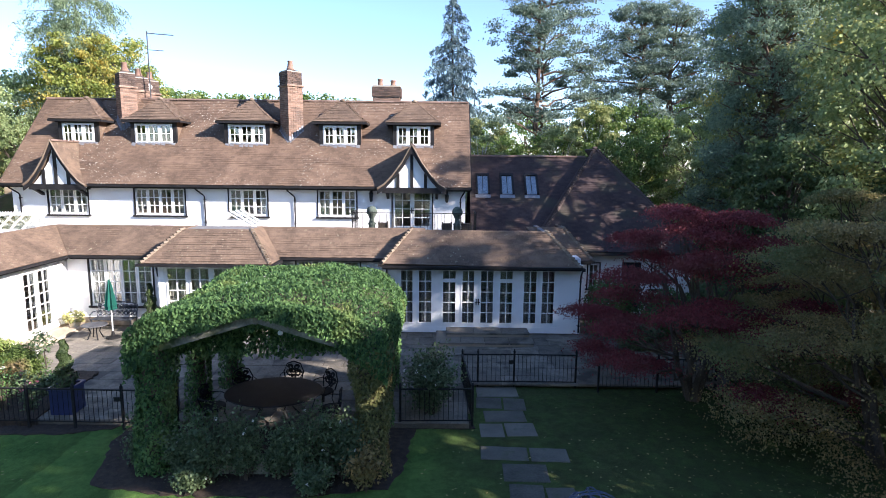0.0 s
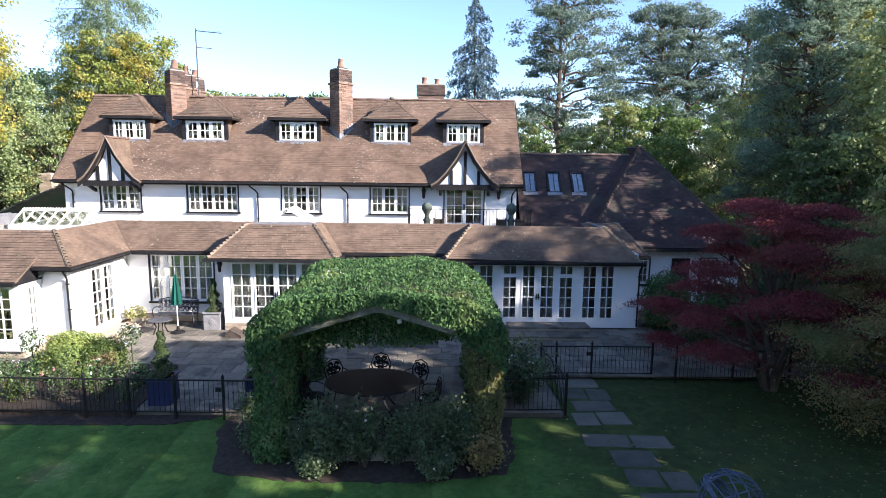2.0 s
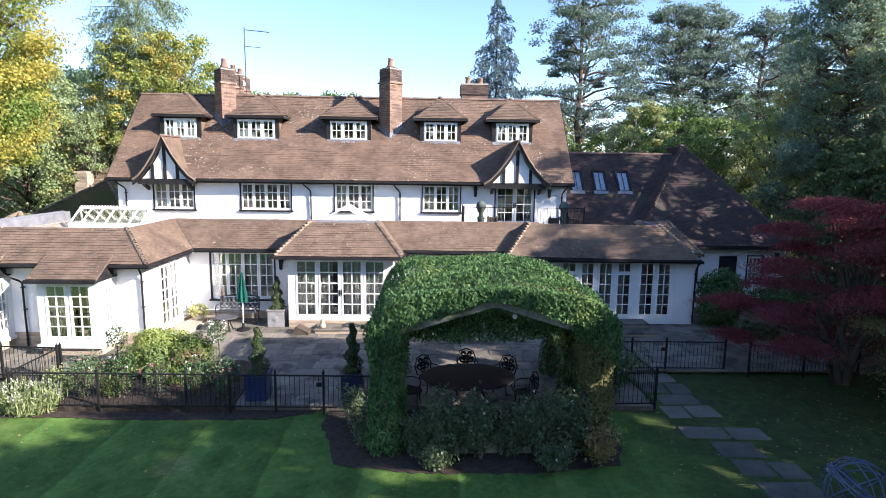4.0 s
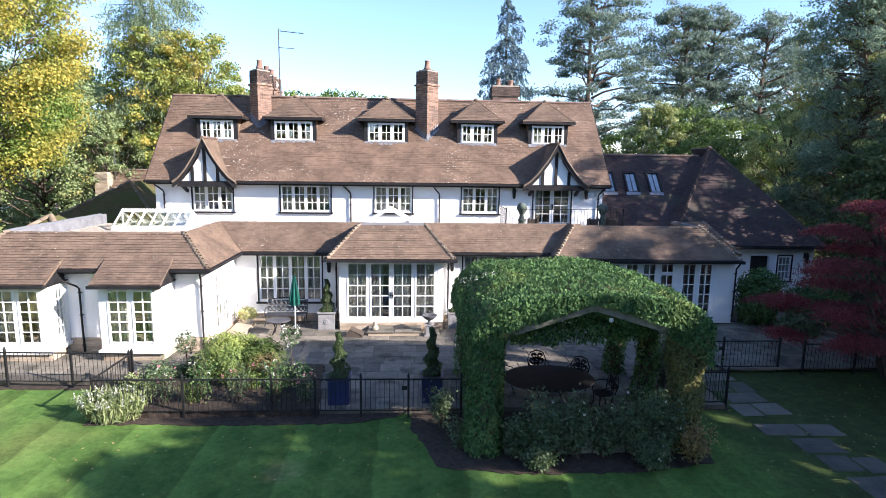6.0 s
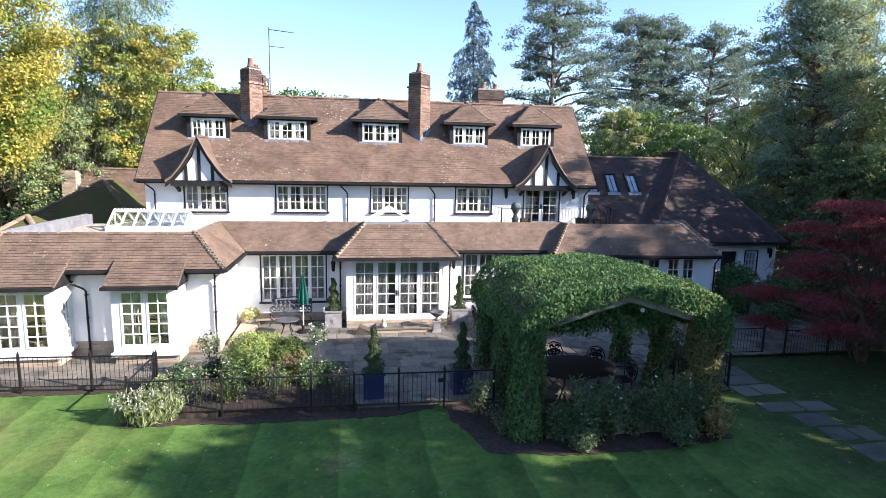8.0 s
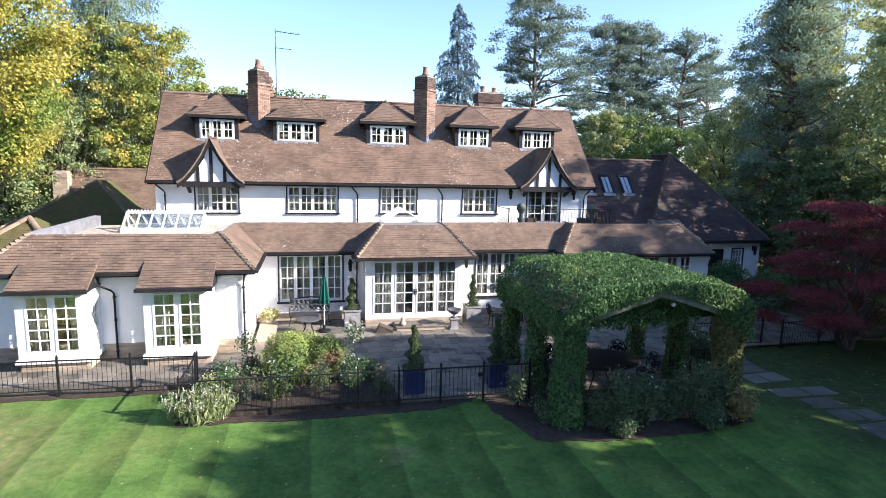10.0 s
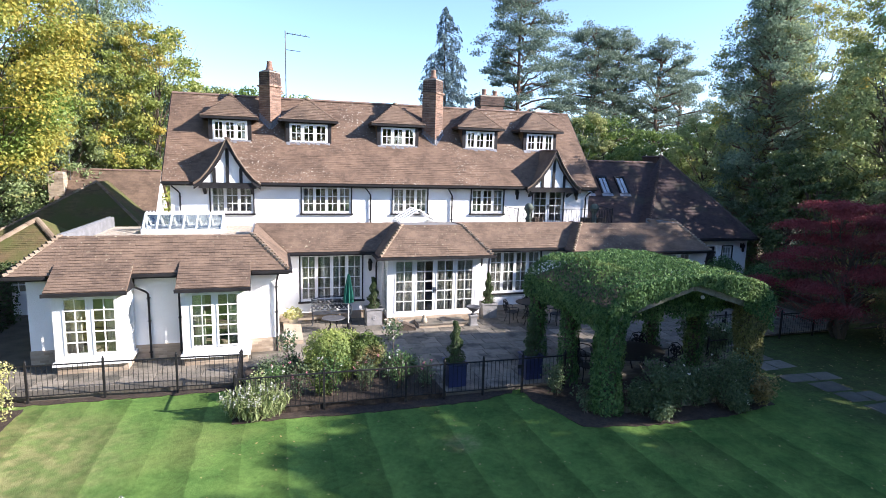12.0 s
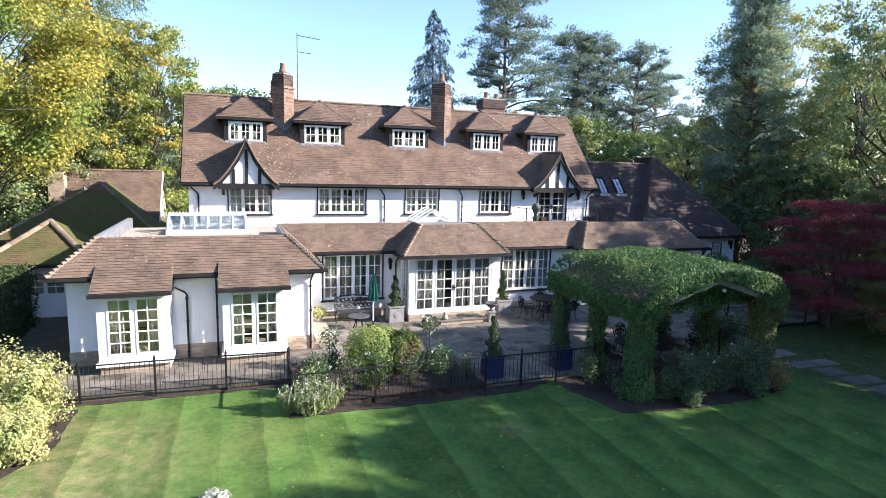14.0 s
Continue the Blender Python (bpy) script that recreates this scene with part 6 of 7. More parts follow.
ivy(np.stack([RX + u * 2.3, 12.4 + rg.uniform(-0.3, 2.4, n), 2.75 - rg.uniform(0, 1, n) * (0.3 + 0.3 * np.abs(u)) - 0.25 * np.abs(u)], 1), np.array([0, -0.9, -0.1]))
for x in PX:
    for y, rad, dens in ((10.65, 0.42, 9500), (12.6, 0.32, 3200), (14.6, 0.32, 3200)):
        a, h = rg.uniform(0, 2 * math.pi, dens), rg.uniform(0, 1, dens)
        bulge = np.array([noise.noise(Vector((math.cos(k) * 1.4, math.sin(k) * 1.4 + x, t * 3.2))) for k, t in zip(a, h)])
        rr = rad * (0.82 + 0.35 * bulge + 0.25 * np.abs(2 * h - 1) ** 2) * rg.uniform(0.75, 1.08, dens)
        ivy(np.stack([x + rr * np.cos(a), y + rr * np.sin(a), 0.1 + h * 2.6], 1), np.array([0, -0.3, 0.2]))
        outs[-1] = np.stack([np.cos(a), np.sin(a), np.full(dens, 0.2)], 1)
        if x == PX[1] and y < 11:
            rusty, rusty_out = pts.pop(), outs.pop()
part("creeper", leaf_mesh("creeper", L_AUTUMN, rusty, 0.08, rg, rusty_out, droop=0.9, narrow=0.52), None, perg, "olive and browning creeper leaves")
part("creeper", leaf_mesh("creeper", L_IVY, np.concatenate(pts), 0.085, rg, np.concatenate(outs), droop=0.9, narrow=0.52), None, perg, "dense green climbing leaves")
core = Shape()
for sx in (-1, 1):
    core.prism([(RX, 10.5, RZ + 0.05), (RX + sx * 2.4, 10.5, RZ - 2.4 * SL + 0.03), (RX + sx * 2.4, 14.9, RZ - 2.4 * SL + 0.03), (RX, 14.9, RZ + 0.05)], (0, 0, 0.05))
part("twig_mat", core, M_BARK, perg, "matted brown creeper stems")
for x in PX:
    for y, r in ((10.6, 0.26), (12.6, 0.17), (14.6, 0.17)):
        part("creeper_stem", Shape().lathe([(r, 0.08), (r * 0.9, 0.8), (r * 0.85, 1.6), (r * 1.2, 2.5)], (x, y, 0), 9), M_BARK, perg)

# low stone edging wall between the front posts
dwarf = tagged(empty("dwarf_wall"), "low wall of mossy grey stone blocks between the pergola posts", "garden wall")
part("mortar_core", Shape().box(-4.15, -0.72, 10.4, 10.56, 0.03, 0.4), M_SOOT, dwarf)
cut = random.Random(12)
for course in range(2):
    x = -4.2 + 0.14 * course
    while x < -0.75:
        w = min(cut.uniform(0.28, 0.5), -0.7 - x)
        j = cut.uniform(0.0, 0.02)
        if w > 0.08:
            z = 0.05 + 0.18 * course
            part("stone", Shape().add([(x + 0.01, 10.37 - j, z), (x + w - 0.01, 10.37 - j, z), (x + w - 0.01, 10.59, z), (x + 0.01, 10.59, z), (x + 0.025, 10.38 - j, z + 0.17), (x + w - 0.025, 10.38 - j, z + 0.17 + j * 0.5), (x + w - 0.025, 10.58, z + 0.17), (x + 0.025, 10.58, z + 0.17)],
                                      [(0, 3, 2, 1), (4, 5, 6, 7), (0, 1, 5, 4), (1, 2, 6, 5), (2, 3, 7, 6), (3, 0, 4, 7)]), M_BUST, dwarf)
        x += w
lamp = tagged(empty("pendant_lamp", pose(-2.05, 10.5, 2.92)), "small white glass globe lamp hanging under the pergola rafter", "lamp")
part("globe", Shape().lathe([(0.012, -0.05), (0.04, -0.035), (0.052, 0.0), (0.04, 0.035), (0.014, 0.05)], sides=14), M_WHITE, lamp, smooth=True)
part("cord", Shape().tube([(0, 0, 0.04), (0, 0, 0.2)], 0.005, 5), M_IRON, lamp)

# roses and shrubs at its foot
for i, (x, y, sp, h) in enumerate(((-3.95, 10.25, 0.34, 0.8), (-3.35, 10.1, 0.6, 1.3), (-2.75, 10.25, 0.45, 1.05), (-2.1, 10.28, 0.4, 0.85), (-1.45, 10.15, 0.6, 1.3), (-0.85, 10.3, 0.46, 1.15), (-3.6, 9.8, 0.3, 0.4), (-1.3, 9.75, 0.32, 0.45))):
    cane_bush("rose_bush", x, y, 0.1, sp, h, L_ROSE, "leafy green rose bush with a few pale blooms", "rose bush", 40 + i, 26, 0.064, 125, (L_WHITE, 3, 0.04), "roses round the terrace")
cane_bush("low_shrub", -0.4, 9.95, 0.1, 0.42, 0.8, L_BROWN, "rusty-leaved low shrub at the pergola foot", "shrub", 55, 18, 0.07, 70)
cane_bush("low_shrub", -5.15, 10.7, 0.1, 0.3, 0.6, L_ROSE, "low dark green shrub in the bed", "shrub", 56, 12, 0.06, 40)
cane_bush("low_shrub", -5.45, 11.7, 0.1, 0.36, 0.8, L_ROSE, "low dark green shrub in the bed", "shrub", 57, 16, 0.065, 50)
cane_bush("shrub", 0.8, 12.9, 0.2, 0.75, 1.15, L_ROSE, "bushy rose with small white blooms behind the railing", "shrub", 50, 40, 0.08, 85, (L_WHITE, 14, 0.04))
cane_bush("shrub", 0.75, 13.8, 0.2, 0.7, 1.25, L_ROSE, "green shrub beside the terrace", "shrub", 51, 34, 0.08, 85)
# bed by the railing
bush("clipped_shrub", (-11.0, 14.45, 0.82), (0.8, 0.62, 0.66), 0.05, L_SHRUB, 9000, "loose golden-green shrub of small leaves", "shrub", 52, rough=0.32)
bush("clipped_shrub", (-10.15, 14.35, 0.74), (0.58, 0.5, 0.6), 0.05, L_BOX, 6000, "loose olive and brown shrub", "shrub", 53, rough=0.5)
for i, (x, y, sp, h) in enumerate(((-12.05, 12.75, 0.36, 0.95), (-11.2, 12.8, 0.4, 1.05), (-10.35, 12.85, 0.34, 0.85), (-9.4, 12.8, 0.4, 1.0), (-8.75, 12.75, 0.26, 0.7), (-12.6, 13.6, 0.28, 0.55), (-9.6, 13.6, 0.35, 0.65), (-8.95, 13.9, 0.28, 0.55))):
    cane_bush("rose_bush", x, y, 0.22, sp, h, (L_ROSE, L_IVY)[i % 2], "rose bush with pink and white blooms behind the railing", "rose bush", 60 + i, 13, 0.058, 40, ((L_PINK, L_WHITE)[i % 2], 5, 0.045), "roses round the terrace")

low_rg = random.Random(8)
for i in range(18):
    x, y = low_rg.uniform(-13.1, -8.7), low_rg.uniform(12.55, 14.9)
    kind = i % 3
    cane_bush("perennial", x, y, 0.2, low_rg.uniform(0.28, 0.45), low_rg.uniform(0.25, 0.55), (L_ROSE, L_PALE, L_BOX)[kind], ("dark green leafy perennial in the bed", "grey-green perennial clump in the bed", "olive-leaved perennial fading in autumn")[kind], "perennial", 140 + i, 16, 0.06, 48, (L_PINK, 3, 0.035) if i % 4 == 0 else None, "perennials in the bed")


def standard_rose(x, y, h, seed, petals=L_WHITE):
    rg = np.random.default_rng(seed)
    t = tagged(empty("standard_rose", pose(x, y, 0.2)), "standard rose with white blooms on a bare stem", "rose bush", "standard roses")
    part("stem", Shape().tube([(0, 0, 0), (0.02, 0.01, h * 0.5), (0, 0, h)], [0.02, 0.016, 0.012], 6), M_BARK, t)
    p, o = blob_points((0.26, 0.26, 0.3), 300, rg, 0.6, seed)
    part("leaves", leaf_mesh("leaves", L_ROSE, p + np.array([0, 0, h + 0.1]), 0.075, rg, o), None, t)
    p, o = blob_points((0.27, 0.27, 0.32), 13, rg, 0.5, seed)
    p = np.repeat(p, 8, axis=0) + rg.normal(0, 0.02, (104, 3)) + np.array([0, 0, h + 0.15])
    part("blossom", leaf_mesh("blossom", petals, p, 0.06, rg), None, t)


standard_rose(-9.35, 14.2, 1.15, 71)
standard_rose(-12.25, 14.6, 0.85, 72)
# white spiky plant at the corner of the bed
rg = np.random.default_rng(80)
pl = tagged(empty("border_plant", pose(-13.05, 12.25, 0.1)), "spreading green clump with upright pale flower spikes", "plant")
pp, spikes, stalks = [], [], Shape()
for k in range(420):
    a, out, ln = rg.uniform(0, 2 * math.pi), rg.uniform(0.0, 1.0) ** 0.6, rg.uniform(0.45, 0.8)
    b = np.array([math.cos(a) * out * 0.55, math.sin(a) * out * 0.3, 0])
    e = b * 1.5 + np.array([0, 0, ln * (1.05 - 0.35 * out)])
    for j in range(7):
        pp.append(b + (e - b) * (j + 1) / 7 + rg.normal(0, 0.025, 3))
    if k % 5 == 0:
        stalks.tube([tuple(b), tuple(e)], [0.006, 0.003], 3)
        spikes += [e + np.array([0, 0, 0.02 * j - 0.05]) + rg.normal(0, 0.012, 3) for j in range(8)]
tagged(part("stem", stalks, M_BARK, pl), kind="stuff")
part("leaves", leaf_mesh("leaves", L_PALE, np.array(pp), 0.17, rg, droop=-1.4, narrow=0.17), None, pl)
part("blossom", leaf_mesh("blossom", L_SILVER, np.array(spikes), 0.045, rg), None, pl)
# golden shrubs at the lawn's edge
bush("golden_shrub", (-19.3, 13.2, 0.85), (0.88, 0.85, 0.85), 0.06, L_LIME, 7500, "loose golden-leaved shrub at the lawn edge", "shrub", 81, rough=0.9)
bush("golden_shrub", (-19.3, 11.9, 0.5), (0.85, 0.95, 0.55), 0.055, L_LIME, 9500, "low mound of pale golden leaves at the lawn edge", "shrub", 82, rough=0.6)
bush("silver_plant", (-15.15, 8.9, 0.16), (0.28, 0.25, 0.16), 0.06, L_SILVER, 500, "small silver-leaved plant in the lawn", "plant", 83)
hedge_rg = np.random.default_rng(84)
hedge = tagged(empty("hedge"), "tall dark green clipped hedge beside a paved passage", "hedge")
n = 9000
u, v, w = hedge_rg.uniform(0, 1, n), hedge_rg.uniform(0, 1, n), hedge_rg.uniform(0, 1, n)
face = hedge_rg.integers(0, 4, n)
hx = np.where(face == 0, -21.35 + hedge_rg.uniform(-0.1, 0.06, n), -23.2 + u * 1.9)
hy = np.where(face == 1, 17.6 + hedge_rg.uniform(-0.06, 0.1, n), 17.6 + v * 4.4)
hz = np.where(face == 2, 2.3 + hedge_rg.uniform(-0.1, 0.07, n), 0.1 + w * 2.25)
part("leaves", leaf_mesh("leaves", L_TOPIARY, np.stack([hx, hy, hz], 1), 0.09, hedge_rg), None, hedge)
part("twig_mass", Shape().box(-23.1, -21.5, 17.75, 21.9, 0.05, 2.2), M_BARK, hedge)
bush("shrub", (6.95, 19.4, 1.2), (0.9, 0.75, 1.15), 0.085, L_IVY, 5200, "leafy green shrub against the annexe", "shrub", 85)
bush("shrub", (8.9, 19.0, 1.0), (1.1, 0.8, 1.0), 0.085, L_IVY, 5000, "leafy green shrub against the annexe", "shrub", 86)
bush("shrub", (11.3, 20.2, 1.1), (1.3, 1.0, 1.1), 0.11, L_DARK, 3200, "broad dark evergreen shrub", "shrub", 87)
bush("shrub", (7.6, 18.0, 0.5), (0.8, 0.5, 0.5), 0.09, L_ROSE, 1800, "low green shrub by the terrace edge", "shrub", 88)


# ---- pots and topiary ----
def topiary(x, y, z, h, r, seed, twist=True, label="spiral-clipped evergreen in a square planter"):
    rg = np.random.default_rng(seed)
    n = 2600
    t, a = rg.uniform(0, 1, n), rg.uniform(0, 2 * math.pi, n)
    rad = r * (1.02 - 0.8 * t) * (0.78 + 0.3 * np.sin(a - t * 6.5 * math.pi) if twist else 1.0) * rg.uniform(0.8, 1.08, n)
    ob = tagged(empty("topiary", pose(x, y, z)), label, "topiary", "clipped topiary")
    o = np.stack([np.cos(a), np.sin(a), np.full(n, 0.35)], 1)
    part("leaves", leaf_mesh("leaves", L_TOPIARY, np.stack([rad * np.cos(a), rad * np.sin(a), t * h], 1), 0.055, rg, o), None, ob)
    part("trunk", Shape().tube([(0, 0, -0.12), (0, 0, h * 0.96)], [r * 0.55, 0.02], 8), M_BARK, ob)


def planter(x, y, z, w, h, mat, label):
    t = tagged(empty("planter", pose(x, y, z)), label, "planter", "square planters")
    k = w / 2
    s = Shape()
    t0 = 0.03
    for q in ([(-k, -k), (k, -k), (k, -k + t0), (-k, -k + t0)], [(-k, k - t0), (k, k - t0), (k, k), (-k, k)], [(-k, -k + t0), (-k + t0, -k + t0), (-k + t0, k - t0), (-k, k - t0)], [(k - t0, -k + t0), (k, -k + t0), (k, k - t0), (k - t0, k - t0)]):
        s.prism([(a * 0.94, b * 0.94, 0.0) for a, b in q], (0, 0, h))
    part("body", s, mat, t)
    part("rim", Shape().grid([-k - 0.015, k + 0.015], [-k - 0.015, k + 0.015], [(-k + 0.05, k - 0.05, -k + 0.05, k - 0.05)], 0, 0.05), mat, t, "", pose(0, 0, h + 0.02, 90, 0, 0))
    part("soil", Shape().box(-k + 0.03, k - 0.03, -k + 0.03, k - 0.03, 0.02, h - 0.05), M_SOIL, t)
    if mat is M_PLANTER:
        part("rosette", Shape().lathe([(0.1, 0), (0.1, 0.01), (0.07, 0.02), (0.05, 0.012), (0.02, 0.025)], sides=14), mat, t, "raised round rosette", pose(0, -k * 0.94, h / 2, 90, 0, 0))


planter(-9.08, 19.1, TERR, 0.6, 0.55, M_PLANTER, "square grey lead planter beside the garden doors")
topiary(-9.08, 19.1, TERR + 0.5, 1.25, 0.3, 90)
planter(-4.5, 19.2, TERR, 0.6, 0.5, M_PLANTER, "square grey lead planter beside the garden doors")
topiary(-4.5, 19.2, TERR + 0.45, 1.3, 0.27, 91)
planter(-7.9, 12.85, TERR, 0.54, 0.6, M_BLUE, "square blue glazed planter behind the railing")
topiary(-7.9, 12.85, TERR + 0.55, 1.2, 0.3, 92, label="spiral conifer in a blue planter")
planter(-5.62, 12.9, TERR, 0.54, 0.6, M_BLUE, "square blue glazed planter behind the railing")
topiary(-5.62, 12.9, TERR + 0.55, 1.3, 0.28, 93, label="spiral conifer in a blue planter")
urn = tagged(empty("urn", pose(-5.5, 18.1, TERR) @ Matrix.Scale(0.82, 4)), "dark stone garden urn on a square pedestal", "urn")
part("pedestal", Shape().box(-0.2, 0.2, -0.2, 0.2, 0, 0.07).box(-0.15, 0.15, -0.15, 0.15, 0.07, 0.45).box(-0.19, 0.19, -0.19, 0.19, 0.45, 0.5), M_PLANTER, urn)
part("bowl", Shape().lathe([(0.13, 0.5), (0.12, 0.54), (0.05, 0.58), (0.05, 0.63), (0.16, 0.7), (0.27, 0.8), (0.32, 0.86), (0.32, 0.89), (0.28, 0.88), (0.15, 0.76)], sides=20), M_OLDLEAD, urn, smooth=True)
thing("stone_wedge", Shape().prism([(-8.35, 17.95, TERR), (-7.75, 17.85, TERR), (-7.75, 17.85, TERR + 0.1), (-8.2, 18.0, TERR + 0.26)], (0.05, 0.4, 0)), M_BARK, "dark wooden wedge leaning by the garden step", "ramp")
thing("stone_animal", Shape().lathe([(0.1, 0), (0.13, 0.05), (0.1, 0.14), (0.05, 0.18), (0.08, 0.23), (0.05, 0.29), (0.01, 0.31)], (-7.35, 18.25, TERR + 0.16), 10), M_STATUE, "small weathered stone ornament on the step", "garden ornament", smooth=True)
fp = tagged(empty("flower_pot", pose(-11.95, 19.35, TERR)), "pale pot of yellow-green flowers by the wall", "flower pot")
part("pot", Shape().lathe([(0.13, 0), (0.19, 0.3), (0.2, 0.33), (0.16, 0.33), (0.13, 0.25)], sides=16), M_YELLOW, fp, smooth=True)
rg = np.random.default_rng(95)
p, o = blob_points((0.33, 0.3, 0.22), 700, rg, 0.4, 3)
part("leaves", leaf_mesh("leaves", L_LIME, p + np.array([0, 0, 0.45]), 0.07, rg, o), None, fp)

# ---- garden furniture ----
par = tagged(empty("parasol", pose(-10.08, 18.45, TERR)), "closed dark green parasol on a white pole", "parasol")
part("pole", Shape().tube([(0, 0, 0), (0, 0, 2.0)], 0.02, 8), M_WHITE, par)
part("base", Shape().lathe([(0.22, 0), (0.22, 0.05), (0.06, 0.1), (0.04, 0.25), (0.02, 0.25)], sides=16), M_IRON, par)
v, f = [], []
for j, (r, z) in enumerate(((0.03, 2.02), (0.09, 1.75), (0.15, 1.4), (0.19, 1.15), (0.17, 1.08), (0.2, 1.0))):
    v += [(0.78 * r * (1 + 0.28 * math.cos(k * math.pi)) * math.cos(k * math.pi / 8), 0.78 * r * (1 + 0.28 * math.cos(k * math.pi)) * math.sin(k * math.pi / 8), z) for k in range(16)]
f = [(i * 16 + k, i * 16 + (k + 1) % 16, (i + 1) * 16 + (k + 1) % 16, (i + 1) * 16 + k) for i in range(5) for k in range(16)]
part("canopy", Shape().add(v, f + [tuple(range(16))]), M_GREENCLOTH, par, "folded green cloth")


def scroll(s, c, r, axis_x, axis_z, turns=1.2, thick=0.017):
    """A scrolled iron ornament in the plane of two axes."""
    pts = []
    for i in range(11):
        a = i / 10 * turns * 2 * math.pi
        k = r * (1 - 0.6 * i / 10)
        pts.append(Vector(c) + Vector(axis_x) * math.cos(a) * k + Vector(axis_z) * math.sin(a) * k)
    s.tube(pts, thick, 4)


def bench(x, y, w, rz=0):
    t = tagged(empty("garden_bench", pose(x, y, TERR, 0, 0, rz)), "grey cast-iron bench with a pierced scroll back", "bench")
    s = Shape().tube([(-w / 2, 0, 0.42), (-w / 2, 0.12, 0.86), (-w / 4, 0.14, 0.92), (0, 0.14, 0.95), (w / 4, 0.14, 0.92), (w / 2, 0.12, 0.86), (w / 2, 0, 0.42)], 0.02, 6)
    for i in range(9):
        for j in range(2):
            scroll(s, (-w / 2 + w * (i + 0.5) / 9, 0.04 + 0.05 * j, 0.55 + 0.2 * j), 0.105, (1 if i % 2 else -1, 0, 0), (0, 0.2, 0.98), 1.6, 0.021)
    part("backrest", s, M_GREYIRON, t)
    st = Shape()
    for j in range(8):
        st.box(-w / 2, w / 2, -0.42 + j * 0.055, -0.385 + j * 0.055, 0.4, 0.42)
    tagged(part("seat", st, M_GREYIRON, t), kind="stuff")
    for sx in (-1, 1):
        part("arm", Shape().tube([(sx * w / 2, 0.05, 0.62), (sx * w / 2, -0.25, 0.66), (sx * w / 2, -0.42, 0.6), (sx * w / 2, -0.44, 0.42)], 0.018, 6), M_GREYIRON, t)
        for yy in (-0.4, 0.0):
            part("leg", Shape().tube([(sx * w / 2, yy, 0.42), (sx * (w / 2 - 0.04), yy, 0.22), (sx * (w / 2 + 0.03), yy - 0.03, 0)], [0.022, 0.016, 0.024], 6), M_GREYIRON, t)


bench(-10.58, 19.6, 1.4)


def table(x, y, rx, ry, h, mat, label, base=TERR):
    t = tagged(empty("garden_table", pose(x, y, base)), label, "table")
    s = Shape().lathe([(1.0, 0), (1.02, 0.012), (1.0, 0.03), (0.3, 0.032)], sides=28)
    s.v = [(a * rx, b * ry, c + h - 0.03) for a, b, c in s.v]
    part("tabletop", s, mat, t)
    for k in range(4):
        a = math.pi / 4 + k * math.pi / 2
        part("leg", Shape().tube([(0.55 * rx * math.cos(a), 0.55 * ry * math.sin(a), h - 0.03), (0.35 * rx * math.cos(a), 0.35 * ry * math.sin(a), h * 0.5), (0.62 * rx * math.cos(a), 0.62 * ry * math.sin(a), 0)], [0.025, 0.018, 0.022], 6), M_IRON, t)


def iron_chair():
    t = tagged(empty("iron_chair"), "black cast-iron chair with a pierced rounded back", "chair", "iron garden chairs")
    s = Shape().tube([(-0.2, 0.2, 0.42), (-0.25, 0.25, 0.65), (-0.17, 0.28, 0.84), (0, 0.29, 0.9), (0.17, 0.28, 0.84), (0.25, 0.25, 0.65), (0.2, 0.2, 0.42)], 0.017, 6)
    for cx, cz, r in ((-0.11, 0.6, 0.09), (0.11, 0.6, 0.09), (-0.08, 0.76, 0.075), (0.08, 0.76, 0.075), (0, 0.5, 0.07), (0, 0.66, 0.06)):
        scroll(s, (cx, 0.25, cz), r, (1 if cx > 0 else -1, 0, 0), (0, 0.15, 0.98), 1.5, 0.022)
    part("backrest", s, M_IRON, t)
    part("seat", Shape().lathe([(0.24, 0.4), (0.25, 0.41), (0.24, 0.425), (0.05, 0.42)], sides=16), M_IRON, t)
    for sx in (-1, 1):
        for yy in (-0.17, 0.17):
            part("leg", Shape().tube([(sx * 0.17, yy, 0.41), (sx * 0.14, yy * 0.9, 0.2), (sx * 0.2, yy * 1.15, 0)], [0.018, 0.013, 0.017], 6), M_IRON, t)
        part("arm", Shape().tube([(sx * 0.24, 0.24, 0.64), (sx * 0.27, 0.0, 0.65), (sx * 0.25, -0.16, 0.6), (sx * 0.2, -0.17, 0.42)], 0.013, 5), M_IRON, t)
    return t


table(-10.62, 18.35, 0.4, 0.36, 0.5, M_OLDLEAD, "small round dark metal table before the bench")
table(-2.8, 12.4, 1.1, 0.85, 0.74, M_IRON, "large dark oval table under the pergola")
table(-2.95, 18.3, 0.7, 0.6, 0.74, M_IRON, "round dark iron table on the terrace")
first = iron_chair()
spots = [(-2.75, 13.65, 0), (-3.75, 13.2, 35), (-1.85, 13.2, -35), (-4.15, 12.3, 80), (-1.5, 12.2, -80), (-3.9, 18.2, 95), (-2.7, 19.1, -10), (-2.3, 17.6, 200), (-3.4, 17.55, 170)]
first.matrix_basis = pose(spots[0][0], spots[0][1], TERR, 0, 0, spots[0][2])
for x, y, a in spots[1:]:
    copy_thing(first, pose(x, y, TERR, 0, 0, a))
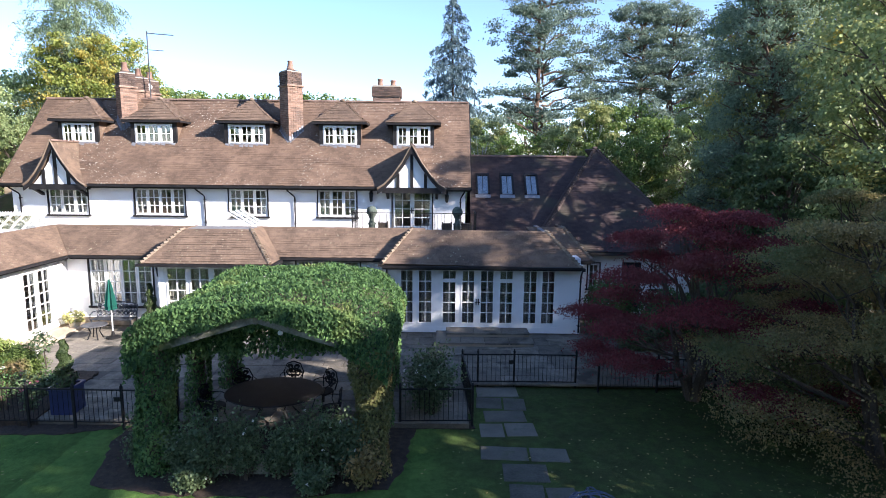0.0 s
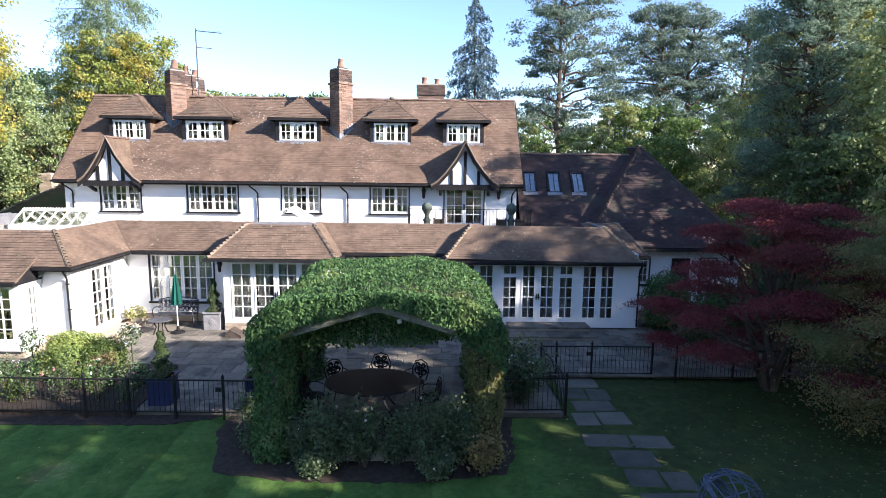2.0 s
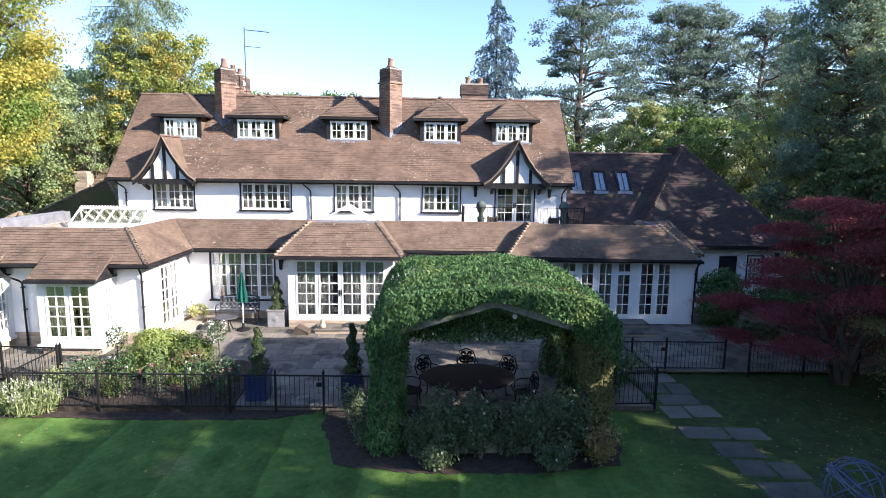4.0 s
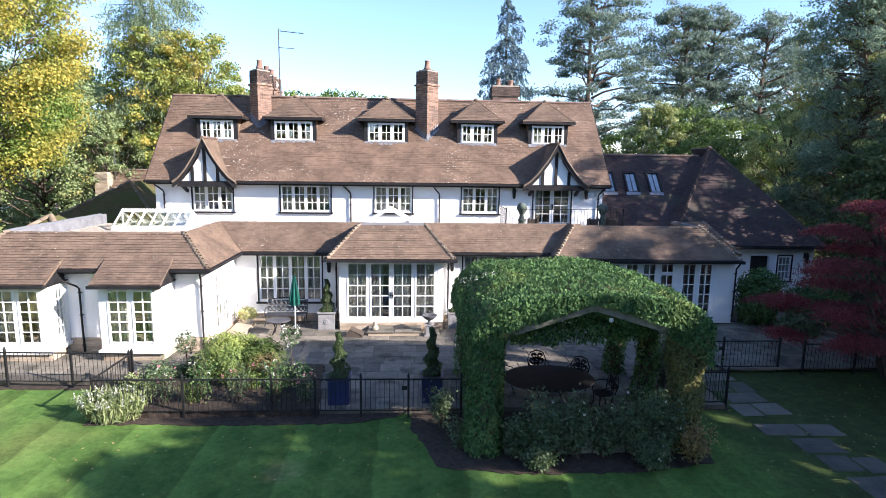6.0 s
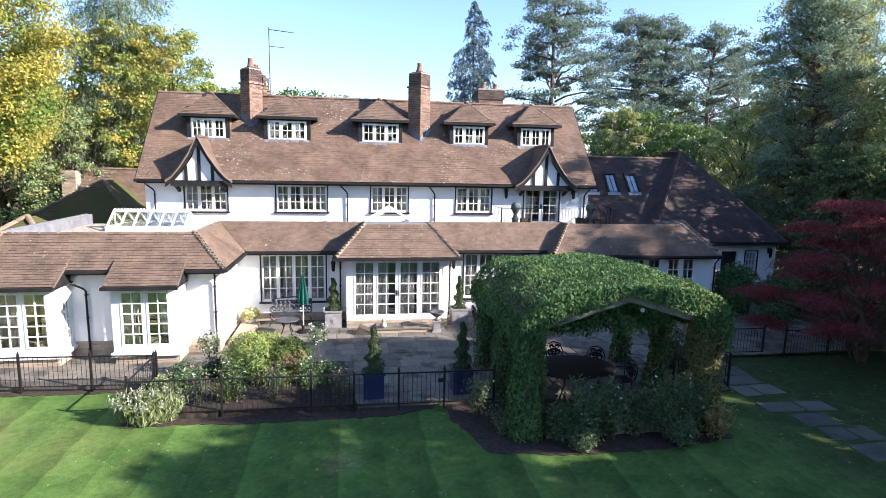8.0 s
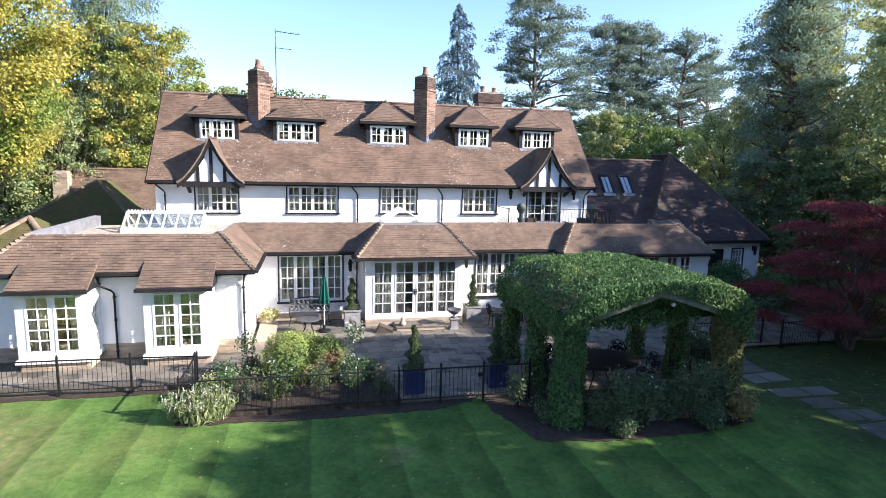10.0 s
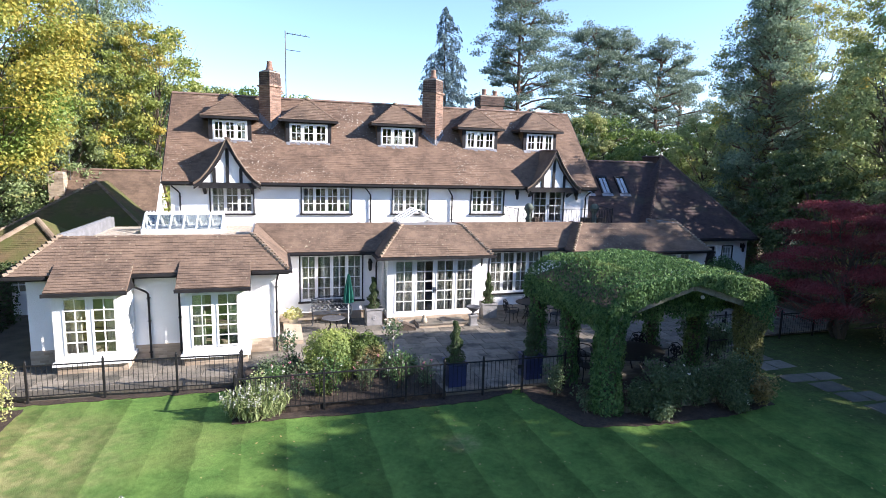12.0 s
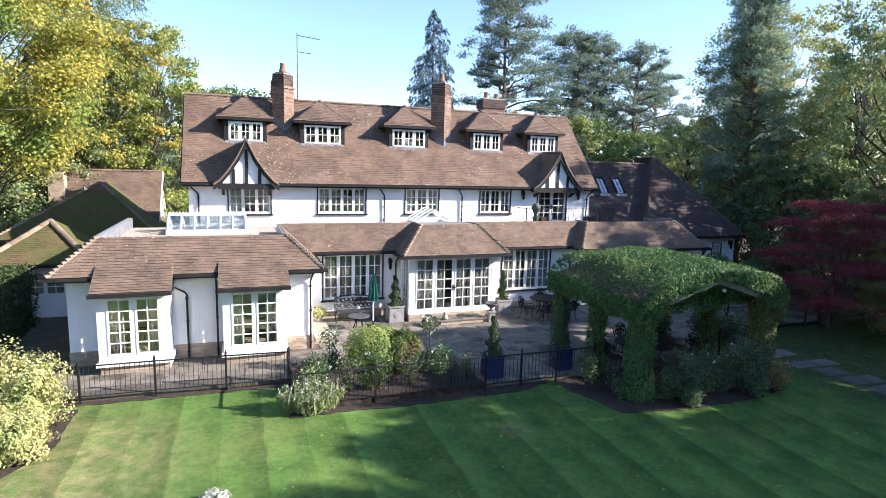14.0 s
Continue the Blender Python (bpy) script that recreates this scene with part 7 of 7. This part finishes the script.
# woven hoop sphere on the lawn
sphere = tagged(empty("garden_sphere", pose(3.5, 8.28, 0.56)), "openwork metal hoop sphere standing on the lawn", "garden ornament")
rr = random.Random(4)
for k in range(13):
    m = Euler((rr.uniform(0, 3.1), rr.uniform(0, 3.1), rr.uniform(0, 3.1))).to_matrix()
    part("hoop", Shape().tube([m @ Vector((0.5 * math.cos(a * math.pi / 12), 0.5 * math.sin(a * math.pi / 12), 0)) for a in range(25)], 0.014, 4), M_BLUESTEEL, sphere)

# ---- lanterns, balcony ----
LANTERN = [Shape().lathe([(0.02, 0.0), (0.06, 0.04), (0.075, 0.3), (0.1, 0.32), (0.05, 0.42), (0.015, 0.48)], sides=6).box(-0.015, 0.015, 0.0, 0.16, 0.36, 0.39).box(-0.04, 0.04, 0.14, 0.17, 0.2, 0.45)]


def lantern(x, y, z, k=1.0):
    t = tagged(empty("wall_lantern", pose(x, y - 0.17 * k, z) @ Matrix.Scale(k, 4)), "black iron wall lantern on white render", "wall lamp", "wall lanterns")
    part("body", LANTERN[0], M_IRON, t)


for x, y, z in ((-9.1, SY, 2.05), (-4.62, SY, 2.1), (-1.85, WY, 4.6), (1.2, WY, 4.6), (10.55, 22.1, 2.05)):
    lantern(x, y, z)
rail = tagged(empty("balcony_rail"), "thin black iron balcony railing above the garden room", "railing")
for a, b in (((-2.4, 21.35), (2.3, 21.35)), ((2.3, 21.35), (2.3, 22.8)), ((-2.4, 21.35), (-2.4, 22.8))):
    ln = math.dist(a, b)
    turn = math.degrees(math.atan2(b[1] - a[1], b[0] - a[0]))
    base = pose(a[0], a[1], FLAT + 0.02, 0, 0, turn)
    part("top_rail", Shape().box(0, ln, -0.015, 0.015, 0.84, 0.86), M_IRON, rail, "", base)
    for i in range(int(ln / 0.13) + 1):
        part("bar", BAR, None, rail, "", base @ pose(i * 0.13, 0, 0.06))
part("post", Shape().box(-2.42, -2.38, 21.33, 21.37, FLAT, 4.35), M_IRON, rail)
part("post", Shape().box(2.28, 2.32, 21.33, 21.37, FLAT, 4.35), M_IRON, rail)
for x in (-1.7, 1.6):
    thing("stone_bust", Shape().lathe([(0.18, 0), (0.18, 0.08), (0.13, 0.13), (0.13, 0.34), (0.17, 0.4), (0.1, 0.46), (0.08, 0.6), (0.13, 0.66), (0.15, 0.74), (0.2, 0.79), (0.21, 0.88), (0.17, 0.99), (0.09, 1.06), (0.02, 1.08)], (x, 21.75, FLAT + 0.02), 16), M_VERDIGRIS, "weathered stone ornament on the balcony", "statue", "balcony ornaments", smooth=True)
for x in (-1.25, 1.2, 1.95):
    t = tagged(empty("balcony_planter", pose(x, 21.8, FLAT + 0.02)), "dark wooden planter box on the balcony", "planter", "balcony planters")
    part("box", Shape().prism([(-0.17, -0.17, 0), (0.17, -0.17, 0), (0.17, 0.17, 0), (-0.17, 0.17, 0)], (0, 0, 0.42)), M_BARK, t)
    for sx in (-1, 1):
        part("leg", Shape().box(sx * 0.17 - 0.03, sx * 0.17 + 0.03, -0.2, -0.17, 0, 0.5), M_BARK, t)


# ---- trees ----
def limb_path(rg, start, end, wob, n=5, sag=0.0):
    a, b = np.array(start, float), np.array(end, float)
    p = [a + (b - a) * (i / n) + (rg.normal(0, wob, 3) if 0 < i < n else 0) + np.array([0, 0, -sag * 4 * (i / n) * (1 - i / n)]) for i in range(n + 1)]
    return [tuple(k) for k in p]


def broadleaf(name, label, height, spread, bare, leaf_mat, leaf, n_leaf, seed, bark=None, clumps=60, trunk_r=0.25, flat=1.0, lean=0.0, tight=0.62, category="tree", multi=1, limb=0.32):
    """A tree with limbs that carry clumps of single leaves; gaps are left between the clumps."""
    rg = np.random.default_rng(seed)
    t = tagged(empty(name), label, category)
    wood = Shape()
    tops = []
    for k in range(multi):
        a = 2 * math.pi * k / multi + 0.4
        off = 0.0 if multi == 1 else spread * 0.28
        tops.append((off * math.cos(a) + lean, off * math.sin(a), height * 0.82))
        wood.tube(limb_path(rg, (0.12 * math.cos(a) * (multi > 1), 0.12 * math.sin(a) * (multi > 1), -0.1), tops[-1], height * 0.012, 7), np.linspace(trunk_r, trunk_r * 0.15, 8), 8)
    cen, rad = [], []
    for k in range(clumps):
        h = bare + (1 - bare) * ((k + rg.uniform(0, 1)) / clumps)
        a = k * 2.4 + rg.uniform(-0.4, 0.4)
        prof = math.sqrt(max(0.04, 1 - abs((h - bare) / (1 - bare) * 1.55 - 0.62) ** 2.0)) if h > bare else 0.2
        out = spread * prof * rg.uniform(0.35, 1.0) ** 0.5
        top = tops[k % multi]
        c = np.array([math.cos(a) * out + top[0] * h * 0.6, math.sin(a) * out + top[1] * h * 0.6, h * height * flat])
        cen.append(c)
        rad.append(spread * rg.uniform(0.2, 0.36) * tight * 1.25)
        base = np.array([top[0] * h * 0.7, top[1] * h * 0.7, max(bare * 0.7, h - 0.16) * height * 0.85])
        if k % 2 == 0 or clumps < 40:
            wood.tube(limb_path(rg, base, c, spread * 0.03, 4), np.linspace(trunk_r * limb, trunk_r * 0.05, 5), 5)
            for j in range(2):
                e = c + rg.normal(0, 1, 3) * rad[-1] * 0.7
                wood.tube(limb_path(rg, base + (c - base) * 0.7, e, spread * 0.02, 2), [trunk_r * 0.12, trunk_r * 0.07, trunk_r * 0.02], 4)
    part("trunk", wood, bark or M_BARK, t)
    cen, rad = np.array(cen), np.array(rad)
    pick = rg.integers(0, clumps, n_leaf)
    d = rg.normal(size=(n_leaf, 3))
    d /= np.linalg.norm(d, axis=1)[:, None]
    rr = rg.uniform(0, 1, n_leaf) ** 0.45
    p = cen[pick] + d * (rr * rad[pick] * rg.uniform(0.75, 1.15, n_leaf))[:, None] * np.array([1.15, 1.15, 0.62])
    part("crown", leaf_mesh("crown", leaf_mat, p, leaf, rg, d * 0.6, droop=0.3), None, t)
    return t


def conifer(name, label, height, spread, bare, mat, leaf, n_whorl, seed, droop=0.25, bark=None, per=9, dens=26, category="conifer", trunk_r=0.22, power=1.0, ragged=0.65, narrow=0.3, twig=0.0):
    """A conifer: whorls of drooping boughs along a straight trunk, each fringed with needle sprays or hung with twigs."""
    rg = np.random.default_rng(seed)
    t = tagged(empty(name), label, category)
    wood = Shape().tube(limb_path(rg, (0, 0, -0.1), (0, 0, height), 0.05, 6), np.linspace(trunk_r, 0.02, 7), 7)
    p = []
    for w in range(n_whorl):
        f = w / (n_whorl - 1)
        level = height * (bare + (1 - bare) * f)
        r0 = spread * (1 - f) ** power + 0.12
        for k in range(per):
            a = k * 2 * math.pi / per + w * 0.7 + rg.uniform(-0.3, 0.3)
            r = r0 * rg.uniform(ragged, 1.1)
            h = min(height * 0.995, level + rg.uniform(-0.6, 0.6) * height / n_whorl)
            tip = np.array([math.cos(a) * r, math.sin(a) * r, h - droop * r + 0.25 * (1 - f) * rg.uniform(-0.5, 0.6)])
            if k % 4 == 0:
                wood.tube([(0, 0, h), tuple(tip * 0.5 + np.array([0, 0, h + 0.06 * r]) * 0.5), tuple(tip)], [0.035, 0.022, 0.008], 4)
            n = max(5, int(dens * r / spread) + 4)
            s = rg.uniform(0.1, 1, n) ** 0.75
            q = np.outer(1 - s, [0, 0, h]) + np.outer(s, tip)
            side = np.array([-math.sin(a), math.cos(a), 0])
            q += np.outer(rg.normal(0, 0.16, n) * r * (1.15 - s * 0.6), side)
            q[:, 2] += -np.abs(rg.normal(0, 0.1 + 0.05 * r, n))
            if twig:
                q = np.repeat(q[:max(4, n // 9)], 9, axis=0)
                along = np.tile(np.linspace(0, 1, 9), len(q) // 9)[:, None] * twig * np.repeat(rg.uniform(0.5, 1.2, len(q) // 9), 9)[:, None]
                lean = np.repeat(rg.normal(0, 0.22, (len(q) // 9, 3)), 9, axis=0) + np.array([math.cos(a) * 0.4, math.sin(a) * 0.4, -0.75])
                q = q + along * lean + rg.normal(0, 0.035, (len(q), 3))
            p.append(q)
    part("trunk", wood, bark or M_BARK, t)
    part("crown", leaf_mesh("crown", mat, np.concatenate(p), leaf, rg, droop=0.9, narrow=narrow), None, t)
    return t


def pine(name, label, height, spread, bare, seed, pads=26, per_pad=420, mat=None, leaf=0.3, thick=1.0):
    """A tall bare-trunked pine with flat pads of needles."""
    rg = np.random.default_rng(seed)
    t = tagged(empty(name), label, "pine tree")
    wood = Shape().tube(limb_path(rg, (0, 0, -0.1), (rg.uniform(-0.5, 0.5), rg.uniform(-0.5, 0.5), height * 0.97), 0.12, 7), np.linspace(0.32, 0.06, 8), 8)
    p = []
    for k in range(pads):
        f = (k + 0.5) / pads
        h = height * (bare + (1 - bare) * f)
        a = k * 2.4 + rg.uniform(-0.5, 0.5)
        r = spread * (1.05 - 0.75 * f ** 1.6) * rg.uniform(0.35, 1.0)
        c = np.array([math.cos(a) * r, math.sin(a) * r, h + rg.uniform(-0.3, 0.5)])
        wood.tube(limb_path(rg, (0, 0, h - 0.9), c, 0.12, 4), np.linspace(0.1, 0.025, 5), 5)
        for j in range(2):
            wood.tube(limb_path(rg, c * 0.6 + np.array([0, 0, h - 0.9]) * 0.4, c + rg.normal(0, 0.6, 3) * np.array([1, 1, 0.3]), 0.08, 2), [0.04, 0.03, 0.012], 4)
        size = spread * rg.uniform(0.2, 0.36)
        for j in range(7):
            cc = c + rg.normal(0, 0.55, 3) * np.array([size, size, size * 0.35 * thick])
            n = per_pad // 7
            d = rg.normal(size=(n, 3)) * np.array([size * 0.22, size * 0.22, size * 0.13 * thick])
            d[:, 2] = np.abs(d[:, 2]) * 1.3 - size * 0.08
            p.append(cc + d)
    part("trunk", wood, M_PINEBARK, t)
    part("crown", leaf_mesh("crown", mat or L_PINE, np.concatenate(p), leaf, rg, narrow=0.4), None, t)
    return t


def plant(tree, spots):
    """Sets the first where it stands and copies it to the other spots (x, y, scale, turn)."""
    x, y, k, a = spots[0]
    tree.matrix_basis = pose(x, y, 0, 0, 0, a) @ Matrix.Scale(k, 4)
    for x, y, k, a in spots[1:]:
        c = copy_thing(tree, pose(x, y, 0, 0, 0, a))
        c.scale = (k, k, k)


def layered_maple(name, label, mat, seed, height, spread, leaf, n_leaf, levels=7, low=0.2, across=5):
    """A many-stemmed maple whose leaves lie in broad flat layers with gaps between them."""
    rg = np.random.default_rng(seed)
    t = tagged(empty(name), label, "maple tree")
    wood, p = Shape(), []
    pads = []
    for k in range(levels * across):
        f = (k // across) / (levels - 1)
        a = k * 2.4 + rg.uniform(-0.5, 0.5)
        r = spread * (0.98 - 0.62 * f ** 1.5) * rg.uniform(0.25, 1.0) ** 0.6
        pads.append((np.array([math.cos(a) * r, math.sin(a) * r, height * (low + (0.94 - low) * f) + rg.uniform(-0.2, 0.2) - 0.1 * r]), spread * rg.uniform(0.17, 0.32)))
    for k in range(5):
        a = k * 1.26
        wood.tube(limb_path(rg, (0.1 * math.cos(a), 0.1 * math.sin(a), -0.1), (0.3 * spread * math.cos(a), 0.3 * spread * math.sin(a), height * 0.62), 0.12, 6), np.linspace(0.1, 0.03, 7), 6)
    for c, r in pads:
        b = np.array([c[0] * 0.25, c[1] * 0.25, c[2] * 0.55])
        wood.tube(limb_path(rg, b, c - np.array([0, 0, 0.08]), 0.1, 4), np.linspace(0.04, 0.01, 5), 5)
        for j in range(3):
            wood.tube(limb_path(rg, b + (c - b) * 0.7, c + rg.normal(0, 0.5, 3) * np.array([r, r, 0.1]), 0.05, 2), [0.018, 0.012, 0.005], 4)
        n = int(n_leaf / len(pads))
        for j in range(4):
            d = rg.normal(size=(n // 4, 3)) * np.array([r * 0.33, r * 0.33, 0.06])
            off = rg.normal(0, 0.36, 3) * np.array([r, r, 0.14])
            q = c + off + d
            q[:, 2] -= 0.12 * ((d[:, 0] + off[0]) ** 2 + (d[:, 1] + off[1]) ** 2) / (r * r)
            p.append(q)
    part("trunk", wood, M_BARK, t)
    part("crown", leaf_mesh("crown", mat, np.concatenate(p), leaf, rg, droop=0.5), None, t)
    return t


plant(conifer("spruce_tree", "tall narrow blue-green spruce behind the roof", 19.4, 4.9, 0.08, L_SPRUCE, 0.24, 24, 101, droop=0.36, per=11, dens=420, power=0.7, ragged=0.45, twig=0.5), [(1.7, 47, 1.0, 0)])
plant(pine("pine_tree", "tall bare-trunked pine with clumped dark needle pads", 21.5, 5.6, 0.36, 102, pads=48, per_pad=860, leaf=0.23), [(9.0, 47, 1.02, 20), (17.4, 49, 0.9, 150)])
plant(pine("pine_tree", "tall leaning pine with bare trunk and flat crown", 18.5, 4.8, 0.44, 103, pads=30, per_pad=700, leaf=0.23), [(25, 49, 1.02, 0), (20.4, 50, 1.05, 80), (30, 52, 0.95, 200)])
plant(pine("cedar_tree", "broad dark cedar-like conifer at the wood edge", 17.2, 3.3, 0.14, 104, pads=110, per_pad=700, mat=L_CEDAR, leaf=0.15, thick=1.9), [(16.0, 26.6, 1.0, 0), (26, 35, 1.0, 100)])
plant(broadleaf("oak_tree", "tall green broadleaf tree with yellowing leaves", 15, 4.2, 0.1, L_OLIVE, 0.16, 30000, 105, clumps=120, tight=0.5), [(16.4, 17.8, 0.95, 210), (19.4, 22.0, 0.85, 40), (15.6, 31, 0.64, 130), (21.5, 24.0, 0.8, 0)])
plant(broadleaf("ash_tree", "airy yellow-green tree with slender pale limbs", 17, 3.6, 0.2, L_LARCH, 0.17, 16000, 106, clumps=80, bark=M_GREYBARK, trunk_r=0.16, tight=0.55), [(17.6, 20.6, 1.0, 0), (20.5, 28, 1.0, 120), (17, 28, 0.92, 60), (19, 12.5, 0.82, 200)])
plant(broadleaf("yew_tree", "dark dense evergreen at the wood edge", 9.5, 3.4, 0.02, L_DARK, 0.2, 17000, 107, clumps=90, tight=0.55), [(13.6, 20.6, 0.7, 0), (16.4, 18.4, 0.62, 70), (14.8, 23.2, 0.75, 150)])
plant(broadleaf("hazel_tree", "light green understorey tree", 8.5, 3.2, 0.03, L_GREEN, 0.18, 13000, 108, clumps=80, trunk_r=0.14, tight=0.55), [(11.5, 33, 0.9, 0), (15.5, 36, 1.05, 90), (8.5, 37, 0.95, 180), (4.6, 38.5, 0.92, 270), (20.5, 37, 1.15, 20), (27, 41, 1.25, 110), (13.2, 40, 1.2, 50)])
plant(broadleaf("birch_tree", "slender golden-leaved birch beside the roof end", 8.8, 1.9, 0.15, L_LARCH, 0.15, 11000, 117, clumps=44, bark=M_PALEBARK, trunk_r=0.1), [(3.4, 35, 1.0, 0), (11.0, 38.5, 1.15, 100), (-16.4, 38, 1.18, 200), (8.2, 34.5, 0.95, 300)])
# wood to the left
plant(broadleaf("beech_tree", "big beech with pale trunk and green and golden autumn leaves", 18, 4.5, 0.31, L_YELLOW, 0.115, 170000, 109, clumps=240, bark=M_BARK, trunk_r=0.26, tight=0.62, limb=0.1), [(-24.1, 22.9, 1.04, 0)])
plant(broadleaf("beech_tree", "green and yellow broadleaf tree beyond the outbuildings", 13.4, 3.0, 0.05, L_TURNING, 0.15, 30000, 110, clumps=120, trunk_r=0.16, tight=0.58, limb=0.2), [(-18.9, 35.4, 1.0, 0), (-21.4, 35.6, 1.0, 90), (-25.2, 18.6, 0.9, 200), (-31, 30, 1.2, 100)])
plant(conifer("larch_tree", "tall feathery blue-green larch with drooping twigs on level boughs", 19.4, 5.6, 0.06, L_BLUELARCH, 0.2, 21, 111, droop=0.12, per=10, dens=1000, power=0.5, ragged=0.35, twig=1.15), [(-22.0, 37.0, 1.0, 0)])
plant(broadleaf("oak_tree", "green broadleaf tree in the wood", 13, 4.4, 0.05, L_LOCUST, 0.19, 20000, 112, clumps=100, tight=0.55), [(-29, 40, 0.9, 0), (-37, 42, 0.95, 80), (-27.0, 33, 0.86, 140), (-43, 36, 1.0, 300), (-23.6, 33.2, 0.66, 70)])
# far line of trees
plant(broadleaf("lime_tree", "distant rounded green tree", 12, 5.0, 0.1, L_GREEN, 0.33, 6500, 113, clumps=70), [(-21.5, 66, 1.12, 0), (-9.5, 68, 1.09, 80), (-15.0, 68, 1.14, 130), (-26, 68, 1.15, 40), (-4, 72, 1.0, 200), (3, 70, 0.95, 20), (11, 68, 1.0, 260), (-30, 64, 1.15, 300), (-40, 58, 1.2, 10), (32, 68, 1.2, 150), (42, 36, 1.3, 250), (-50, 44, 1.3, 20)])
# ornamental trees by the lawn
plant(layered_maple("red_maple", "spreading Japanese maple with layered dark red leaves", L_RED, 114, 5.3, 3.5, 0.05, 130000, low=0.24, across=6), [(7.7, 14.2, 1.0, 0)])
plant(layered_maple("bronze_maple", "spreading maple with layered olive and bronze leaves", L_BROWN, 115, 5.4, 3.9, 0.055, 150000, low=0.2, across=7), [(10.3, 10.9, 1.0, 40), (13.2, 15, 1.05, 120)])
# unseen trees added beside the lawn for its shade, and behind for window reflections
plant(broadleaf("oak_tree", "unseen tall broadleaf tree added round the lawn", 14, 4.4, 0.2, L_GREEN, 0.5, 9500, 116, clumps=46, tight=0.58), [(8.8, -2.8, 0.8, 0), (15.5, -0.2, 0.72, 10), (17.5, -4.5, 1.0, 170), (15, 4.5, 0.78, 70), (24, 7, 1.1, 200), (11.5, -2.5, 0.95, 260), (13.5, -8, 1.1, 80), (10.6, 1.4, 0.84, 60), (13.4, 6.2, 0.62, 330), (9.6, 2.7, 0.62, 200), (16, 9.2, 0.64, 120),
                                                                                                                   (2, -22, 0.85, 30), (-4, -25, 0.9, 70), (-9, -24, 0.85, 120), (-15, -24, 0.9, 200), (-21, -22, 0.85, 300), (-27, -19, 0.9, 20), (8, -21, 0.85, 250), (-33, -8, 1.0, 60), (-34, 4, 1.0, 150)])

# leaves fallen from the trees onto the lawn
fall = np.random.default_rng(90)
fx, fy = np.concatenate([fall.uniform(-14, 12, 420), fall.normal(8, 2.4, 420)]), np.concatenate([fall.uniform(5.5, 11.6, 420), fall.normal(10.5, 2.2, 420)])
ok = (fx < 15.5) & (fy < 14.6) & ~((fx > -6.2) & (fx < 0.6) & (fy > 9.3)) & ~((fx < -7) & (fy > 11.6))
tagged(new("fallen_leaves", leaf_mesh("fallen_leaves", L_BROWN, np.stack([fx, fy, np.full(len(fx), 0.068)], 1)[ok], 0.06, fall, np.array([0, 0, 4.0]))), "scattered brown and yellow leaves fallen on the lawn", "fallen leaves", kind="stuff")
